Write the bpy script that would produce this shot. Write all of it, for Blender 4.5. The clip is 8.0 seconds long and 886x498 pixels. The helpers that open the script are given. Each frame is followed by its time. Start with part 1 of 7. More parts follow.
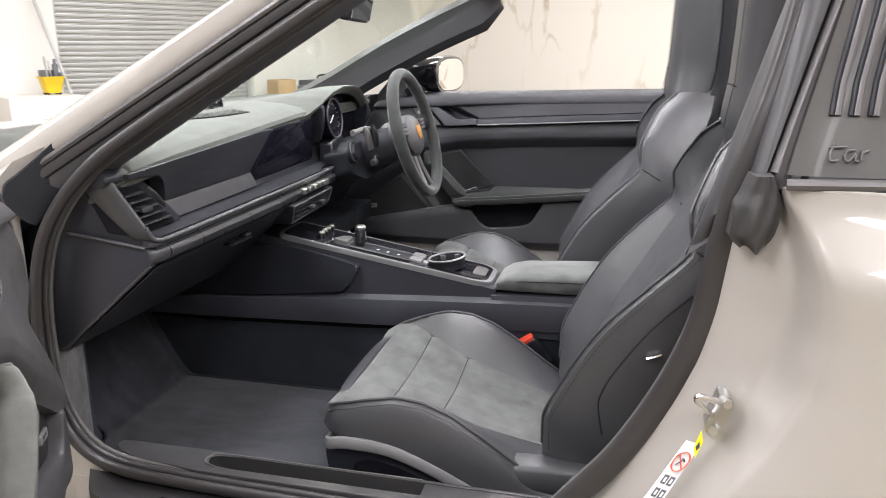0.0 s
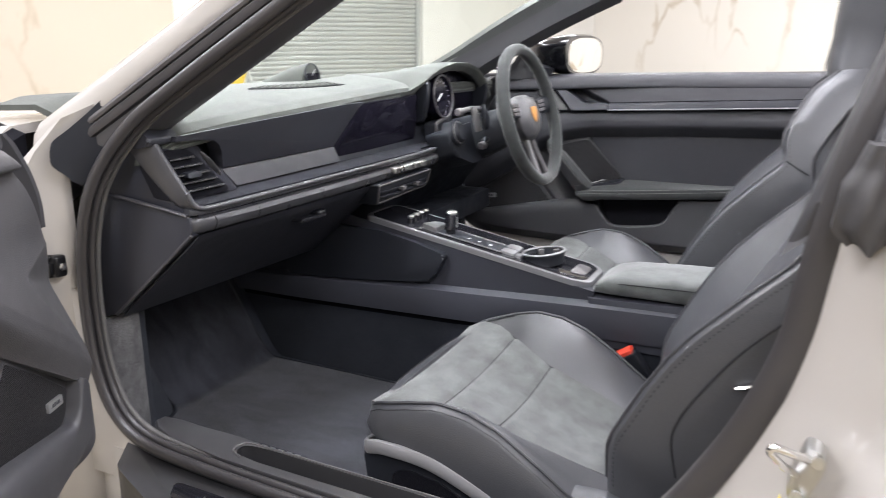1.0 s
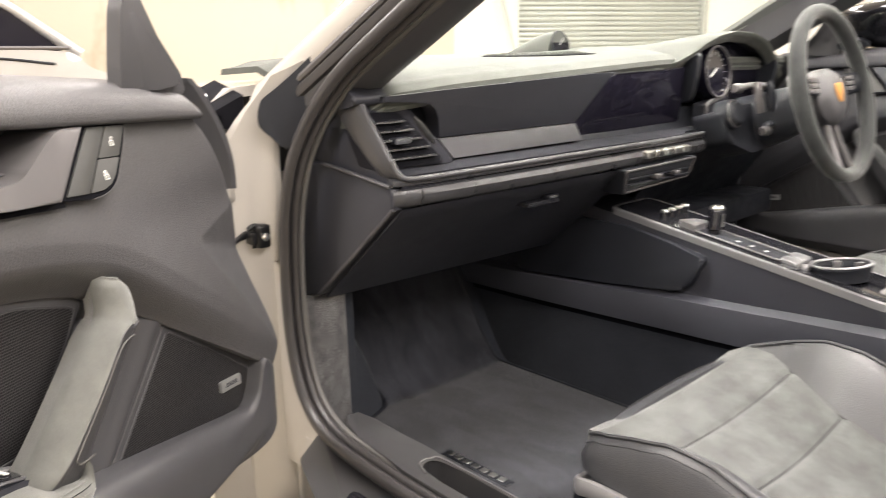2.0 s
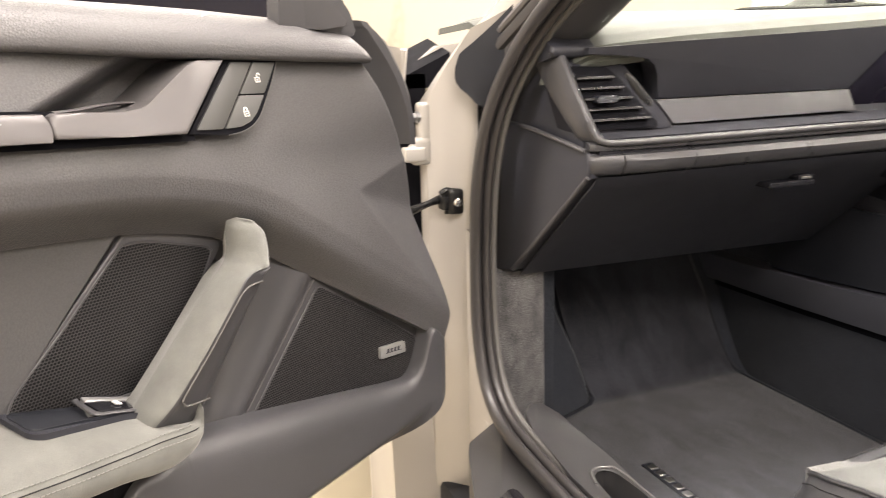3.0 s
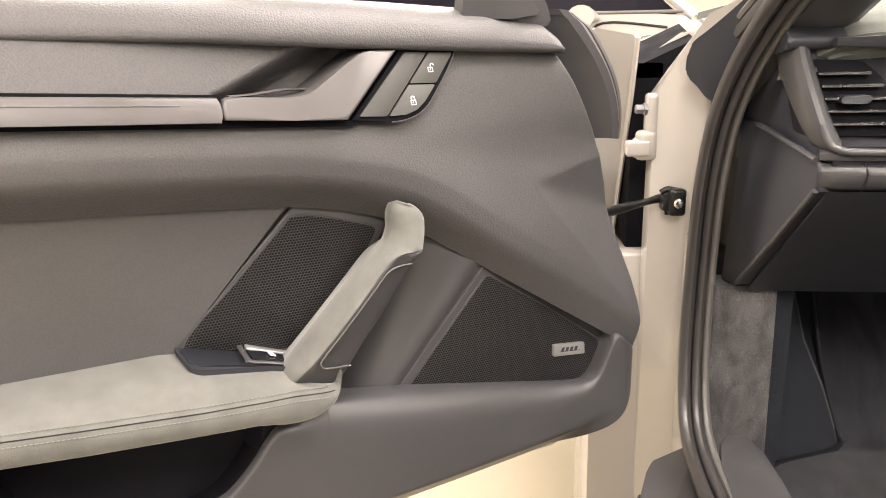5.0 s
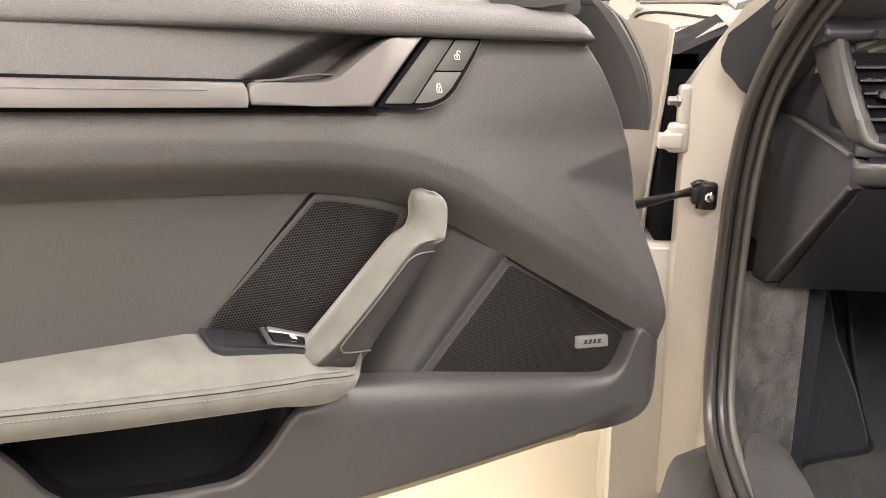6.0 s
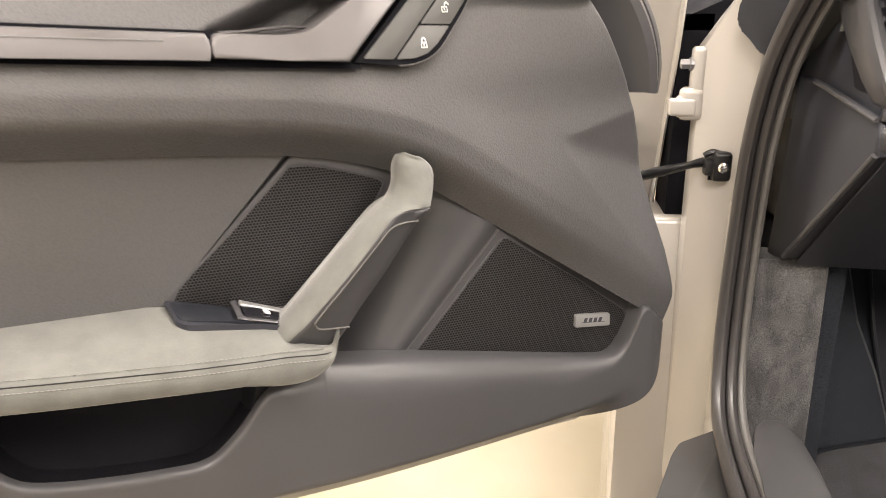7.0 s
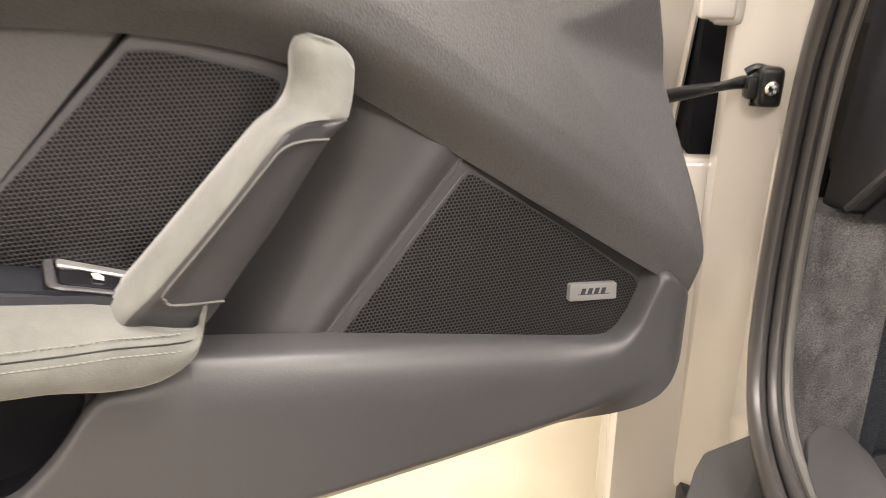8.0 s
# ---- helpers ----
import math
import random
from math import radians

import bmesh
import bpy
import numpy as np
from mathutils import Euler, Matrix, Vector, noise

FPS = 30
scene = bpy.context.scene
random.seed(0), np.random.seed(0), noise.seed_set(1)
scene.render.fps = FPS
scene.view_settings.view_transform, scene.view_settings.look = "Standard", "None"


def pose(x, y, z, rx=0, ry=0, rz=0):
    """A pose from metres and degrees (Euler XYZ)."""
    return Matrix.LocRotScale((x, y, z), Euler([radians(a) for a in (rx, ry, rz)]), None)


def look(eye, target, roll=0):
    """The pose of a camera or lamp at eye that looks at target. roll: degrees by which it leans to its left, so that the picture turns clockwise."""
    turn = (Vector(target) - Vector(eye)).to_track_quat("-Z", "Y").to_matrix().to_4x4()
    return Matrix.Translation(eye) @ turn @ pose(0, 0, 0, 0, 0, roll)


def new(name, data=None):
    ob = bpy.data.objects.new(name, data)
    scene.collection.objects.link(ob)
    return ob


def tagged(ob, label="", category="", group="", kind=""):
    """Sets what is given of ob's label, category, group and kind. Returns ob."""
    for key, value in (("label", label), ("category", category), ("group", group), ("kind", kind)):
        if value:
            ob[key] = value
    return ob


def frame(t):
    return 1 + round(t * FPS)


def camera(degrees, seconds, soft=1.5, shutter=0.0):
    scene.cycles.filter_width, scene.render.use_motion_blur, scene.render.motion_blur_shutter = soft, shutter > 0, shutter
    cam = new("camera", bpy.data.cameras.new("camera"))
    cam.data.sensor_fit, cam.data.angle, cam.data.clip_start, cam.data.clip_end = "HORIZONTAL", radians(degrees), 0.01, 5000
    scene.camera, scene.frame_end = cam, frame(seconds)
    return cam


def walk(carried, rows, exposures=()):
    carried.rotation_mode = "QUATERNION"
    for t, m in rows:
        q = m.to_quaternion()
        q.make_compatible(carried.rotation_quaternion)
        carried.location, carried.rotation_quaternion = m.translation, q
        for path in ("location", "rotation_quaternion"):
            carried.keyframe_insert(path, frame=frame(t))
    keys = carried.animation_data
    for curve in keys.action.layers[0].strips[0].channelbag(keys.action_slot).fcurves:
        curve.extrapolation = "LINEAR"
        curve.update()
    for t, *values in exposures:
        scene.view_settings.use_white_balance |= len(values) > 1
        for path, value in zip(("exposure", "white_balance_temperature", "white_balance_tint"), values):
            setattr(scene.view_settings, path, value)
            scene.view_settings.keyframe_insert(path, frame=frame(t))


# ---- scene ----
cam = camera(60.4, 8.0, soft=0.9, shutter=0.4)
PATH = [
    (0, (0.0, 0.0, 1.06), (-0.435, 1.882, 0.542), 0.0),
    (0.5, (0.084, 0.107, 1.023), (-0.542, 1.935, 0.507), 0.3),
    (1, (0.117, 0.22, 0.991), (-0.742, 1.951, 0.474), 0.2),
    (1.5, (0.073, 0.345, 0.95), (-1.068, 1.909, 0.446), -0.4),
    (2, (0.039, 0.434, 0.901), (-1.376, 1.761, 0.414), -0.9),
    (3.5, (0.014, 0.654, 0.84), (-1.874, 1.079, 0.339), -1.6),
    (4, (0.02, 0.702, 0.848), (-1.907, 0.887, 0.345), -1.5),
    (4.5, (0.025, 0.726, 0.855), (-1.909, 0.743, 0.345), -1.3),
    (5, (0.028, 0.741, 0.855), (-1.898, 0.65, 0.325), -1.0),
    (6.5, (0.028, 0.763, 0.853), (-1.875, 0.552, 0.276), -0.3),
    (7, (-0.024, 0.778, 0.834), (-1.913, 0.547, 0.218), -0.2),
    (7.5, (-0.137, 0.785, 0.795), (-2.011, 0.577, 0.127), 0.4),
    (8, (-0.24, 0.793, 0.75), (-2.096, 0.574, 0.037), 0.5),
]
walk(cam, [(t, look(eye, target, roll)) for t, eye, target, roll in PATH],
     exposures=[(0.0, 0.29, 6150, 15), (1.0, 0.50, 5950, 15), (2.0, 0.87, 6750, 14), (3.5, 1.12, 7050, 16), (4.5, 1.10, 7100, 16), (6.5, 1.0, 7100, 15), (8.0, 1.18, 7050, 15)])

# ---- light: a garage lit by ceiling panels ----
world = bpy.data.worlds.new("garage_air")
world.use_nodes = True
scene.world = world
world.node_tree.nodes["Background"].inputs[0].default_value = (1.0, 0.99, 0.98, 1)
world.node_tree.nodes["Background"].inputs[1].default_value = 0.02
LAMP_POWER = 70.0

# the garage stands turned against the car: corner, axis along the shutter wall, axis along the marble wall
CORNER = Vector((-2.9, 11.0, 0))
ALONG = Vector((-0.484, -0.875, 0)).normalized()
OVER = Vector((0.875, -0.484, 0)).normalized()
ROOM_A, ROOM_B, ROOM_H = 14.5, 12.5, 3.3


def room(a, b, z):
    return CORNER + ALONG * a + OVER * b + Vector((0, 0, z))


# ---- materials ----
def node_mat(name):
    m = bpy.data.materials.new(name)
    m.use_nodes = True
    nt = m.node_tree
    return m, nt, nt.nodes["Principled BSDF"]


def surface(name, color, rough=0.5, metal=0.0, grain=0.0, grain_scale=300.0, kind="noise", vary=0.15, vary_scale=6.0,
            coat=0.0, sheen=0.0, spec=0.5, rough_vary=0.08, fine=0.0, crease=0.0):
    """Principled material with colour variation at two scales, uneven gloss and fine relief."""
    m, nt, p = node_mat(name)
    N, L = nt.nodes, nt.links
    tc = N.new("ShaderNodeTexCoord")
    big = N.new("ShaderNodeTexNoise")
    big.inputs["Scale"].default_value = vary_scale
    big.inputs["Detail"].default_value = 4
    L.new(tc.outputs["Object"], big.inputs["Vector"])
    ramp = N.new("ShaderNodeMapRange")
    ramp.inputs[1].default_value, ramp.inputs[2].default_value = 0.3, 0.7
    ramp.inputs[3].default_value, ramp.inputs[4].default_value = 1 - vary, 1 + vary
    L.new(big.outputs["Fac"], ramp.inputs[0])
    mul = N.new("ShaderNodeVectorMath")
    mul.operation = "SCALE"
    mul.inputs[0].default_value = color
    last = ramp.outputs[0]
    if fine:
        small = N.new("ShaderNodeTexNoise")
        small.inputs["Scale"].default_value = grain_scale
        small.inputs["Detail"].default_value = 3
        L.new(tc.outputs["Object"], small.inputs["Vector"])
        r2 = N.new("ShaderNodeMapRange")
        r2.inputs[1].default_value, r2.inputs[2].default_value = 0.3, 0.7
        r2.inputs[3].default_value, r2.inputs[4].default_value = 1 - fine, 1 + fine
        L.new(small.outputs["Fac"], r2.inputs[0])
        mm = N.new("ShaderNodeMath")
        mm.operation = "MULTIPLY"
        L.new(last, mm.inputs[0])
        L.new(r2.outputs[0], mm.inputs[1])
        last = mm.outputs[0]
    L.new(last, mul.inputs["Scale"])
    L.new(mul.outputs[0], p.inputs["Base Color"])
    rr = N.new("ShaderNodeMapRange")
    rr.inputs[1].default_value, rr.inputs[2].default_value = 0.3, 0.7
    rr.inputs[3].default_value, rr.inputs[4].default_value = max(0.02, rough - rough_vary), min(1, rough + rough_vary)
    mid = N.new("ShaderNodeTexNoise")
    mid.inputs["Scale"].default_value = vary_scale * 5
    mid.inputs["Detail"].default_value = 3
    L.new(tc.outputs["Object"], mid.inputs["Vector"])
    L.new(mid.outputs["Fac"], rr.inputs[0])
    L.new(rr.outputs[0], p.inputs["Roughness"])
    p.inputs["Metallic"].default_value = metal
    p.inputs["Specular IOR Level"].default_value = spec
    p.inputs["Coat Weight"].default_value = coat
    p.inputs["Coat Roughness"].default_value = 0.04
    p.inputs["Sheen Weight"].default_value = sheen
    p.inputs["Sheen Roughness"].default_value = 0.45
    if grain:
        if kind == "leather":
            tex = N.new("ShaderNodeTexVoronoi")
            tex.feature = "F1"
            warp = N.new("ShaderNodeTexNoise")
            warp.inputs["Scale"].default_value = grain_scale * 0.35
            L.new(tc.outputs["Object"], warp.inputs["Vector"])
            mix = N.new("ShaderNodeVectorMath")
            mix.operation = "MULTIPLY_ADD"
            mix.inputs[1].default_value = (0.0007, 0.0007, 0.0007)
            L.new(warp.outputs["Color"], mix.inputs[0])
            L.new(tc.outputs["Object"], mix.inputs[2])
            L.new(mix.outputs[0], tex.inputs["Vector"])
            out = tex.outputs["Distance"]
            if crease:                      # crease shade put into the colour: darker between pebbles, paler on them
                cr = N.new("ShaderNodeMapRange")
                cr.inputs[1].default_value, cr.inputs[2].default_value = 0.25, 0.75
                cr.inputs[3].default_value, cr.inputs[4].default_value = 1 + crease * 0.35, 1 - crease
                L.new(out, cr.inputs[0])
                cm = N.new("ShaderNodeVectorMath")
                cm.operation = "SCALE"
                L.new(mul.outputs[0], cm.inputs[0])
                L.new(cr.outputs[0], cm.inputs["Scale"])
                L.new(cm.outputs[0], p.inputs["Base Color"])
        else:
            tex = N.new("ShaderNodeTexNoise")
            tex.inputs["Detail"].default_value = 4
            L.new(tc.outputs["Object"], tex.inputs["Vector"])
            out = tex.outputs["Fac"]
        tex.inputs["Scale"].default_value = grain_scale
        bump = N.new("ShaderNodeBump")
        bump.inputs["Strength"].default_value = grain
        bump.inputs["Distance"].default_value = 0.001
        bump.invert = kind == "leather"
        L.new(out, bump.inputs["Height"])
        L.new(bump.outputs[0], p.inputs["Normal"])
    return m


INLAY = surface("satin_dash_inlay", (0.044, 0.043, 0.048), 0.46, metal=0.1, vary=0.04, spec=0.35)
LEATHER = surface("black_leather", (0.085, 0.083, 0.087), 0.42, grain=0.30, grain_scale=600, kind="leather", vary=0.08, crease=0.12, rough_vary=0.04)
# copy of LEATHER with the far door's weaker light put into its colour
SHADED_LEATHER = surface("shaded_door_leather", (0.044, 0.044, 0.050), 0.42, grain=0.4, grain_scale=800, kind="leather", vary=0.08, spec=0.35, crease=0.1)
INSERT = surface("smooth_black_leather", (0.080, 0.079, 0.082), 0.44, grain=0.3, grain_scale=560, kind="leather", vary=0.08, crease=0.08)
SWITCH = surface("switch_plastic", (0.060, 0.060, 0.058), 0.5, grain=0.05, grain_scale=1200, vary=0.04, spec=0.4)
SATIN_PLATE = surface("brushed_plate", (0.42, 0.42, 0.42), 0.4, metal=0.6, vary=0.05)
SEAT_LEATHER = surface("smooth_seat_leather", (0.062, 0.063, 0.069), 0.39, grain=0.2, grain_scale=620, kind="leather", vary=0.08, spec=0.6, rough_vary=0.03, crease=0.08)
SOFT = surface("soft_touch_plastic", (0.064, 0.063, 0.068), 0.38, grain=0.15, grain_scale=900, vary=0.05, rough_vary=0.03)
TRIM = surface("dark_dash_leather", (0.032, 0.033, 0.041), 0.40, grain=0.2, grain_scale=900, kind="leather", vary=0.08, spec=0.38, rough_vary=0.02)
LEDGE = surface("dark_ledge_plastic", (0.052, 0.054, 0.066), 0.42, grain=0.2, grain_scale=900, vary=0.08, spec=0.4)
DARK = surface("dark_plastic", (0.0175, 0.019, 0.024), 0.44, grain=0.15, grain_scale=900, vary=0.1, spec=0.3)
SHELF = surface("matt_shelf_plastic", (0.020, 0.020, 0.025), 0.75, grain=0.3, grain_scale=900, vary=0.1, spec=0.12)
SATIN = surface("satin_grey_trim", (0.120, 0.114, 0.116), 0.38, metal=0.25, vary=0.05, grain=0.05, grain_scale=1200)
SILVER = surface("dull_silver_trim", (0.27, 0.27, 0.28), 0.34, metal=0.6, vary=0.03, rough_vary=0.02)
# near black: the switch frame, and the shade of gaps and hollows as colour
CAVITY = surface("black_cavity", (0.006, 0.006, 0.008), 0.7, vary=0.1, spec=0.05)
SUEDE = surface("grey_suede", (0.140, 0.142, 0.132), 0.9, vary=0.16, vary_scale=34, grain=0.25, grain_scale=1100, sheen=0.45, fine=0.08, spec=0.2)
# darker copy of SUEDE: the seats' and lid's shade is put into the colour
SHADED_SUEDE = surface("shaded_grey_suede", (0.098, 0.103, 0.100), 0.9, vary=0.30, vary_scale=24, grain=0.4, grain_scale=1100, sheen=0.35, fine=0.22, spec=0.2)
DASH_SUEDE = surface("dash_suede", (0.082, 0.087, 0.078), 0.9, vary=0.12, vary_scale=14, grain=0.3, grain_scale=1500, sheen=0.16, fine=0.10, spec=0.12)
# for the wheel; also the far door's suede, its shade put into the colour
DARK_SUEDE = surface("wheel_and_shaded_suede", (0.040, 0.042, 0.042), 0.9, vary=0.15, vary_scale=30, grain=0.3, grain_scale=1500, sheen=0.25, spec=0.15)
CARPET = surface("dark_carpet", (0.028, 0.031, 0.039), 0.95, vary=0.14, vary_scale=11, grain=1.0, grain_scale=900, fine=0.5, sheen=0.15, spec=0.08)
MAT = surface("velour_mat", (0.029, 0.030, 0.036), 0.95, vary=0.15, vary_scale=6, grain=1.0, grain_scale=900, fine=0.45, sheen=0.22, spec=0.1)


def brushed(m, low, high, turn=25.0, stretch=(7.0, 22.0, 7.0)):
    """Streaks left in a nap by a brush: patches of lighter and darker pile, drawn out along one direction."""
    nt = m.node_tree
    N, L = nt.nodes, nt.links
    p = nt.nodes["Principled BSDF"]
    src = p.inputs["Base Color"].links[0].from_socket
    tc, mp, no, mr, sc = N.new("ShaderNodeTexCoord"), N.new("ShaderNodeMapping"), N.new("ShaderNodeTexNoise"), N.new("ShaderNodeMapRange"), N.new("ShaderNodeVectorMath")
    mp.inputs["Rotation"].default_value = (0, 0, math.radians(turn))
    mp.inputs["Scale"].default_value = stretch
    no.inputs["Scale"].default_value = 1.0
    no.inputs["Detail"].default_value = 5
    no.inputs["Distortion"].default_value = 0.8
    mr.inputs[1].default_value, mr.inputs[2].default_value = 0.38, 0.64
    mr.inputs[3].default_value, mr.inputs[4].default_value = low, high
    sc.operation = "SCALE"
    L.new(tc.outputs["Object"], mp.inputs["Vector"])
    L.new(mp.outputs[0], no.inputs["Vector"])
    L.new(no.outputs["Fac"], mr.inputs[0])
    L.new(src, sc.inputs[0])
    L.new(mr.outputs[0], sc.inputs["Scale"])
    L.new(sc.outputs[0], p.inputs["Base Color"])


brushed(MAT, 0.80, 1.40, 14, (9, 20, 9))
KICK = surface("carpet_side", (0.104, 0.102, 0.104), 0.95, vary=0.22, vary_scale=30, grain=1.0, grain_scale=700, fine=0.5, sheen=0.3, spec=0.1)
brushed(KICK, 0.75, 1.25, 70, (10, 30, 14))
BLACK = surface("black_metal", (0.010, 0.010, 0.011), 0.35, vary=0.1, spec=0.4)
BAR = surface("smooth_bar_leather", (0.046, 0.046, 0.050), 0.30, grain=0.12, grain_scale=900, kind="leather", vary=0.06, spec=0.5, rough_vary=0.03)
GAITER = surface("grey_gaiter_rubber", (0.050, 0.048, 0.049), 0.55, vary=0.15, vary_scale=25, grain=0.15, grain_scale=500, spec=0.35)
RUBBER = surface("black_rubber", (0.044, 0.041, 0.042), 0.36, vary=0.06, grain=0.06, grain_scale=600, spec=0.45, rough_vary=0.03)
SILL = surface("grey_sill_plastic", (0.048, 0.047, 0.049), 0.34, vary=0.04, vary_scale=9, grain=0.06, grain_scale=1100, spec=0.5, rough_vary=0.015)
EDGE_TRIM = surface("grey_edge_trim", (0.105, 0.101, 0.098), 0.5, grain=0.05, grain_scale=900, vary=0.05, spec=0.4, rough_vary=0.03)
RAIL = surface("satin_seat_rail", (0.34, 0.335, 0.34), 0.34, metal=0.35, vary=0.03, rough_vary=0.02)
PAINT = surface("chalk_paint", (0.435, 0.41, 0.378), 0.35, vary=0.015, vary_scale=3, coat=1.0, spec=0.5, rough_vary=0.03)
HOOP = surface("dark_hoop_paint", (0.080, 0.077, 0.073), 0.5, metal=0.2, vary=0.05, coat=0.1)
CREAM = surface("pale_car_paint", (0.44, 0.43, 0.42), 0.3, vary=0.02, coat=0.8, rough_vary=0.02)
CHROME = surface("chrome", (0.72, 0.71, 0.70), 0.16, metal=1.0, vary=0.05)
ALU = surface("brushed_metal", (0.55, 0.55, 0.54), 0.32, metal=1.0, vary=0.06, grain=0.05, grain_scale=800)
GLOSS = surface("gloss_black", (0.012, 0.012, 0.015), 0.12, vary=0.05, coat=0.5)
SCREEN = surface("dark_screen_glass", (0.010, 0.009, 0.016), 0.08, vary=0.02, rough_vary=0.02, spec=0.25)
RED = surface("red_plastic", (0.70, 0.06, 0.03), 0.4, vary=0.05)
THREAD = surface("grey_thread", (0.19, 0.19, 0.18), 0.85, vary=0.1)
SEAM = surface("seam_shadow_thread", (0.028, 0.028, 0.030), 0.8, vary=0.1, spec=0.1)
ICON = surface("icon_white", (0.75, 0.75, 0.73), 0.5, vary=0.02)
BADGE_GOLD = surface("crest_enamel", (0.55, 0.26, 0.07), 0.35, vary=0.15, vary_scale=80)
YELLOW = surface("yellow_plastic", (0.80, 0.55, 0.01), 0.45, vary=0.06)
CARD = surface("cardboard", (0.50, 0.33, 0.16), 0.85, vary=0.1)
GREY = surface("grey_plastic", (0.14, 0.15, 0.17), 0.5, vary=0.1)
WALL = surface("white_wall_paint", (0.80, 0.79, 0.76), 0.7, vary=0.03, vary_scale=2, grain=0.05, grain_scale=200)
SHUTTER = surface("shutter_steel", (0.47, 0.48, 0.47), 0.4, metal=0.3, vary=0.06, vary_scale=2)
FLOOR = surface("cream_resin_floor", (0.32, 0.275, 0.195), 0.4, vary=0.12, vary_scale=2.5, spec=0.3)
PAPER = surface("label_paper", (0.80, 0.82, 0.84), 0.5, vary=0.03)
LABEL_YELLOW = surface("label_yellow", (0.85, 0.75, 0.02), 0.5, vary=0.03)
LABEL_RED = surface("label_red", (0.75, 0.12, 0.06), 0.5, vary=0.03)
INK = surface("ink", (0.05, 0.05, 0.06), 0.6, vary=0.05)


def marble(name, ground):
    m, nt, p = node_mat(name)
    N, L = nt.nodes, nt.links
    tc = N.new("ShaderNodeTexCoord")
    tall = N.new("ShaderNodeVectorMath")
    tall.operation = "MULTIPLY"
    tall.inputs[1].default_value = (1.0, 1.0, 0.4)
    L.new(tc.outputs["Object"], tall.inputs[0])
    warp = N.new("ShaderNodeTexNoise")
    warp.inputs["Scale"].default_value, warp.inputs["Detail"].default_value = 1.1, 6
    L.new(tall.outputs[0], warp.inputs["Vector"])
    add = N.new("ShaderNodeVectorMath")
    add.operation = "MULTIPLY_ADD"
    add.inputs[1].default_value = (1.6, 1.6, 1.6)
    L.new(warp.outputs["Color"], add.inputs[0])
    L.new(tall.outputs[0], add.inputs[2])
    vor = N.new("ShaderNodeTexVoronoi")
    vor.feature = "DISTANCE_TO_EDGE"
    vor.inputs["Scale"].default_value = 1.0
    L.new(add.outputs[0], vor.inputs["Vector"])
    vein = N.new("ShaderNodeValToRGB")
    vein.color_ramp.elements[0].color = (0.50, 0.42, 0.30, 1)
    vein.color_ramp.elements[1].color = ground
    vein.color_ramp.elements[0].position = 0.0
    vein.color_ramp.elements[1].position = 0.032
    L.new(vor.outputs["Distance"], vein.inputs[0])
    fade = N.new("ShaderNodeTexNoise")
    fade.inputs["Scale"].default_value = 0.9
    L.new(tc.outputs["Object"], fade.inputs["Vector"])
    fr = N.new("ShaderNodeMapRange")
    fr.inputs[1].default_value, fr.inputs[2].default_value = 0.44, 0.66
    L.new(fade.outputs["Fac"], fr.inputs[0])
    mix = N.new("ShaderNodeMix")
    mix.data_type = "RGBA"
    mix.inputs[6].default_value = ground
    L.new(fr.outputs[0], mix.inputs[0])
    L.new(vein.outputs[0], mix.inputs[7])
    L.new(mix.outputs[2], p.inputs["Base Color"])
    p.inputs["Roughness"].default_value = 0.25
    return m


MARBLE = marble("marble_panel", (0.81, 0.78, 0.72, 1))
# same marble, with the front wall's excess lamp light taken out of its colour
DIMMED_MARBLE = marble("dimmed_marble_panel", (0.66, 0.59, 0.48, 1))


def glass(name, tint, rough=0.0):
    m, nt, p = node_mat(name)
    p.inputs["Base Color"].default_value = (*tint, 1)
    p.inputs["Transmission Weight"].default_value = 1.0
    p.inputs["Roughness"].default_value = rough
    p.inputs["IOR"].default_value = 1.1
    return m


GLASS = glass("clear_glass", (0.88, 0.93, 0.87))
MIRROR, _nt, _p = node_mat("mirror_glass")
_p.inputs["Metallic"].default_value, _p.inputs["Roughness"].default_value = 1.0, 0.02
_p.inputs["Base Color"].default_value = (0.88, 0.87, 0.84, 1)
LAMP, _nt, _p = node_mat("lamp_diffuser")
_p.inputs["Emission Color"].default_value = (1, 0.96, 0.9, 1)
_p.inputs["Emission Strength"].default_value = 6.0


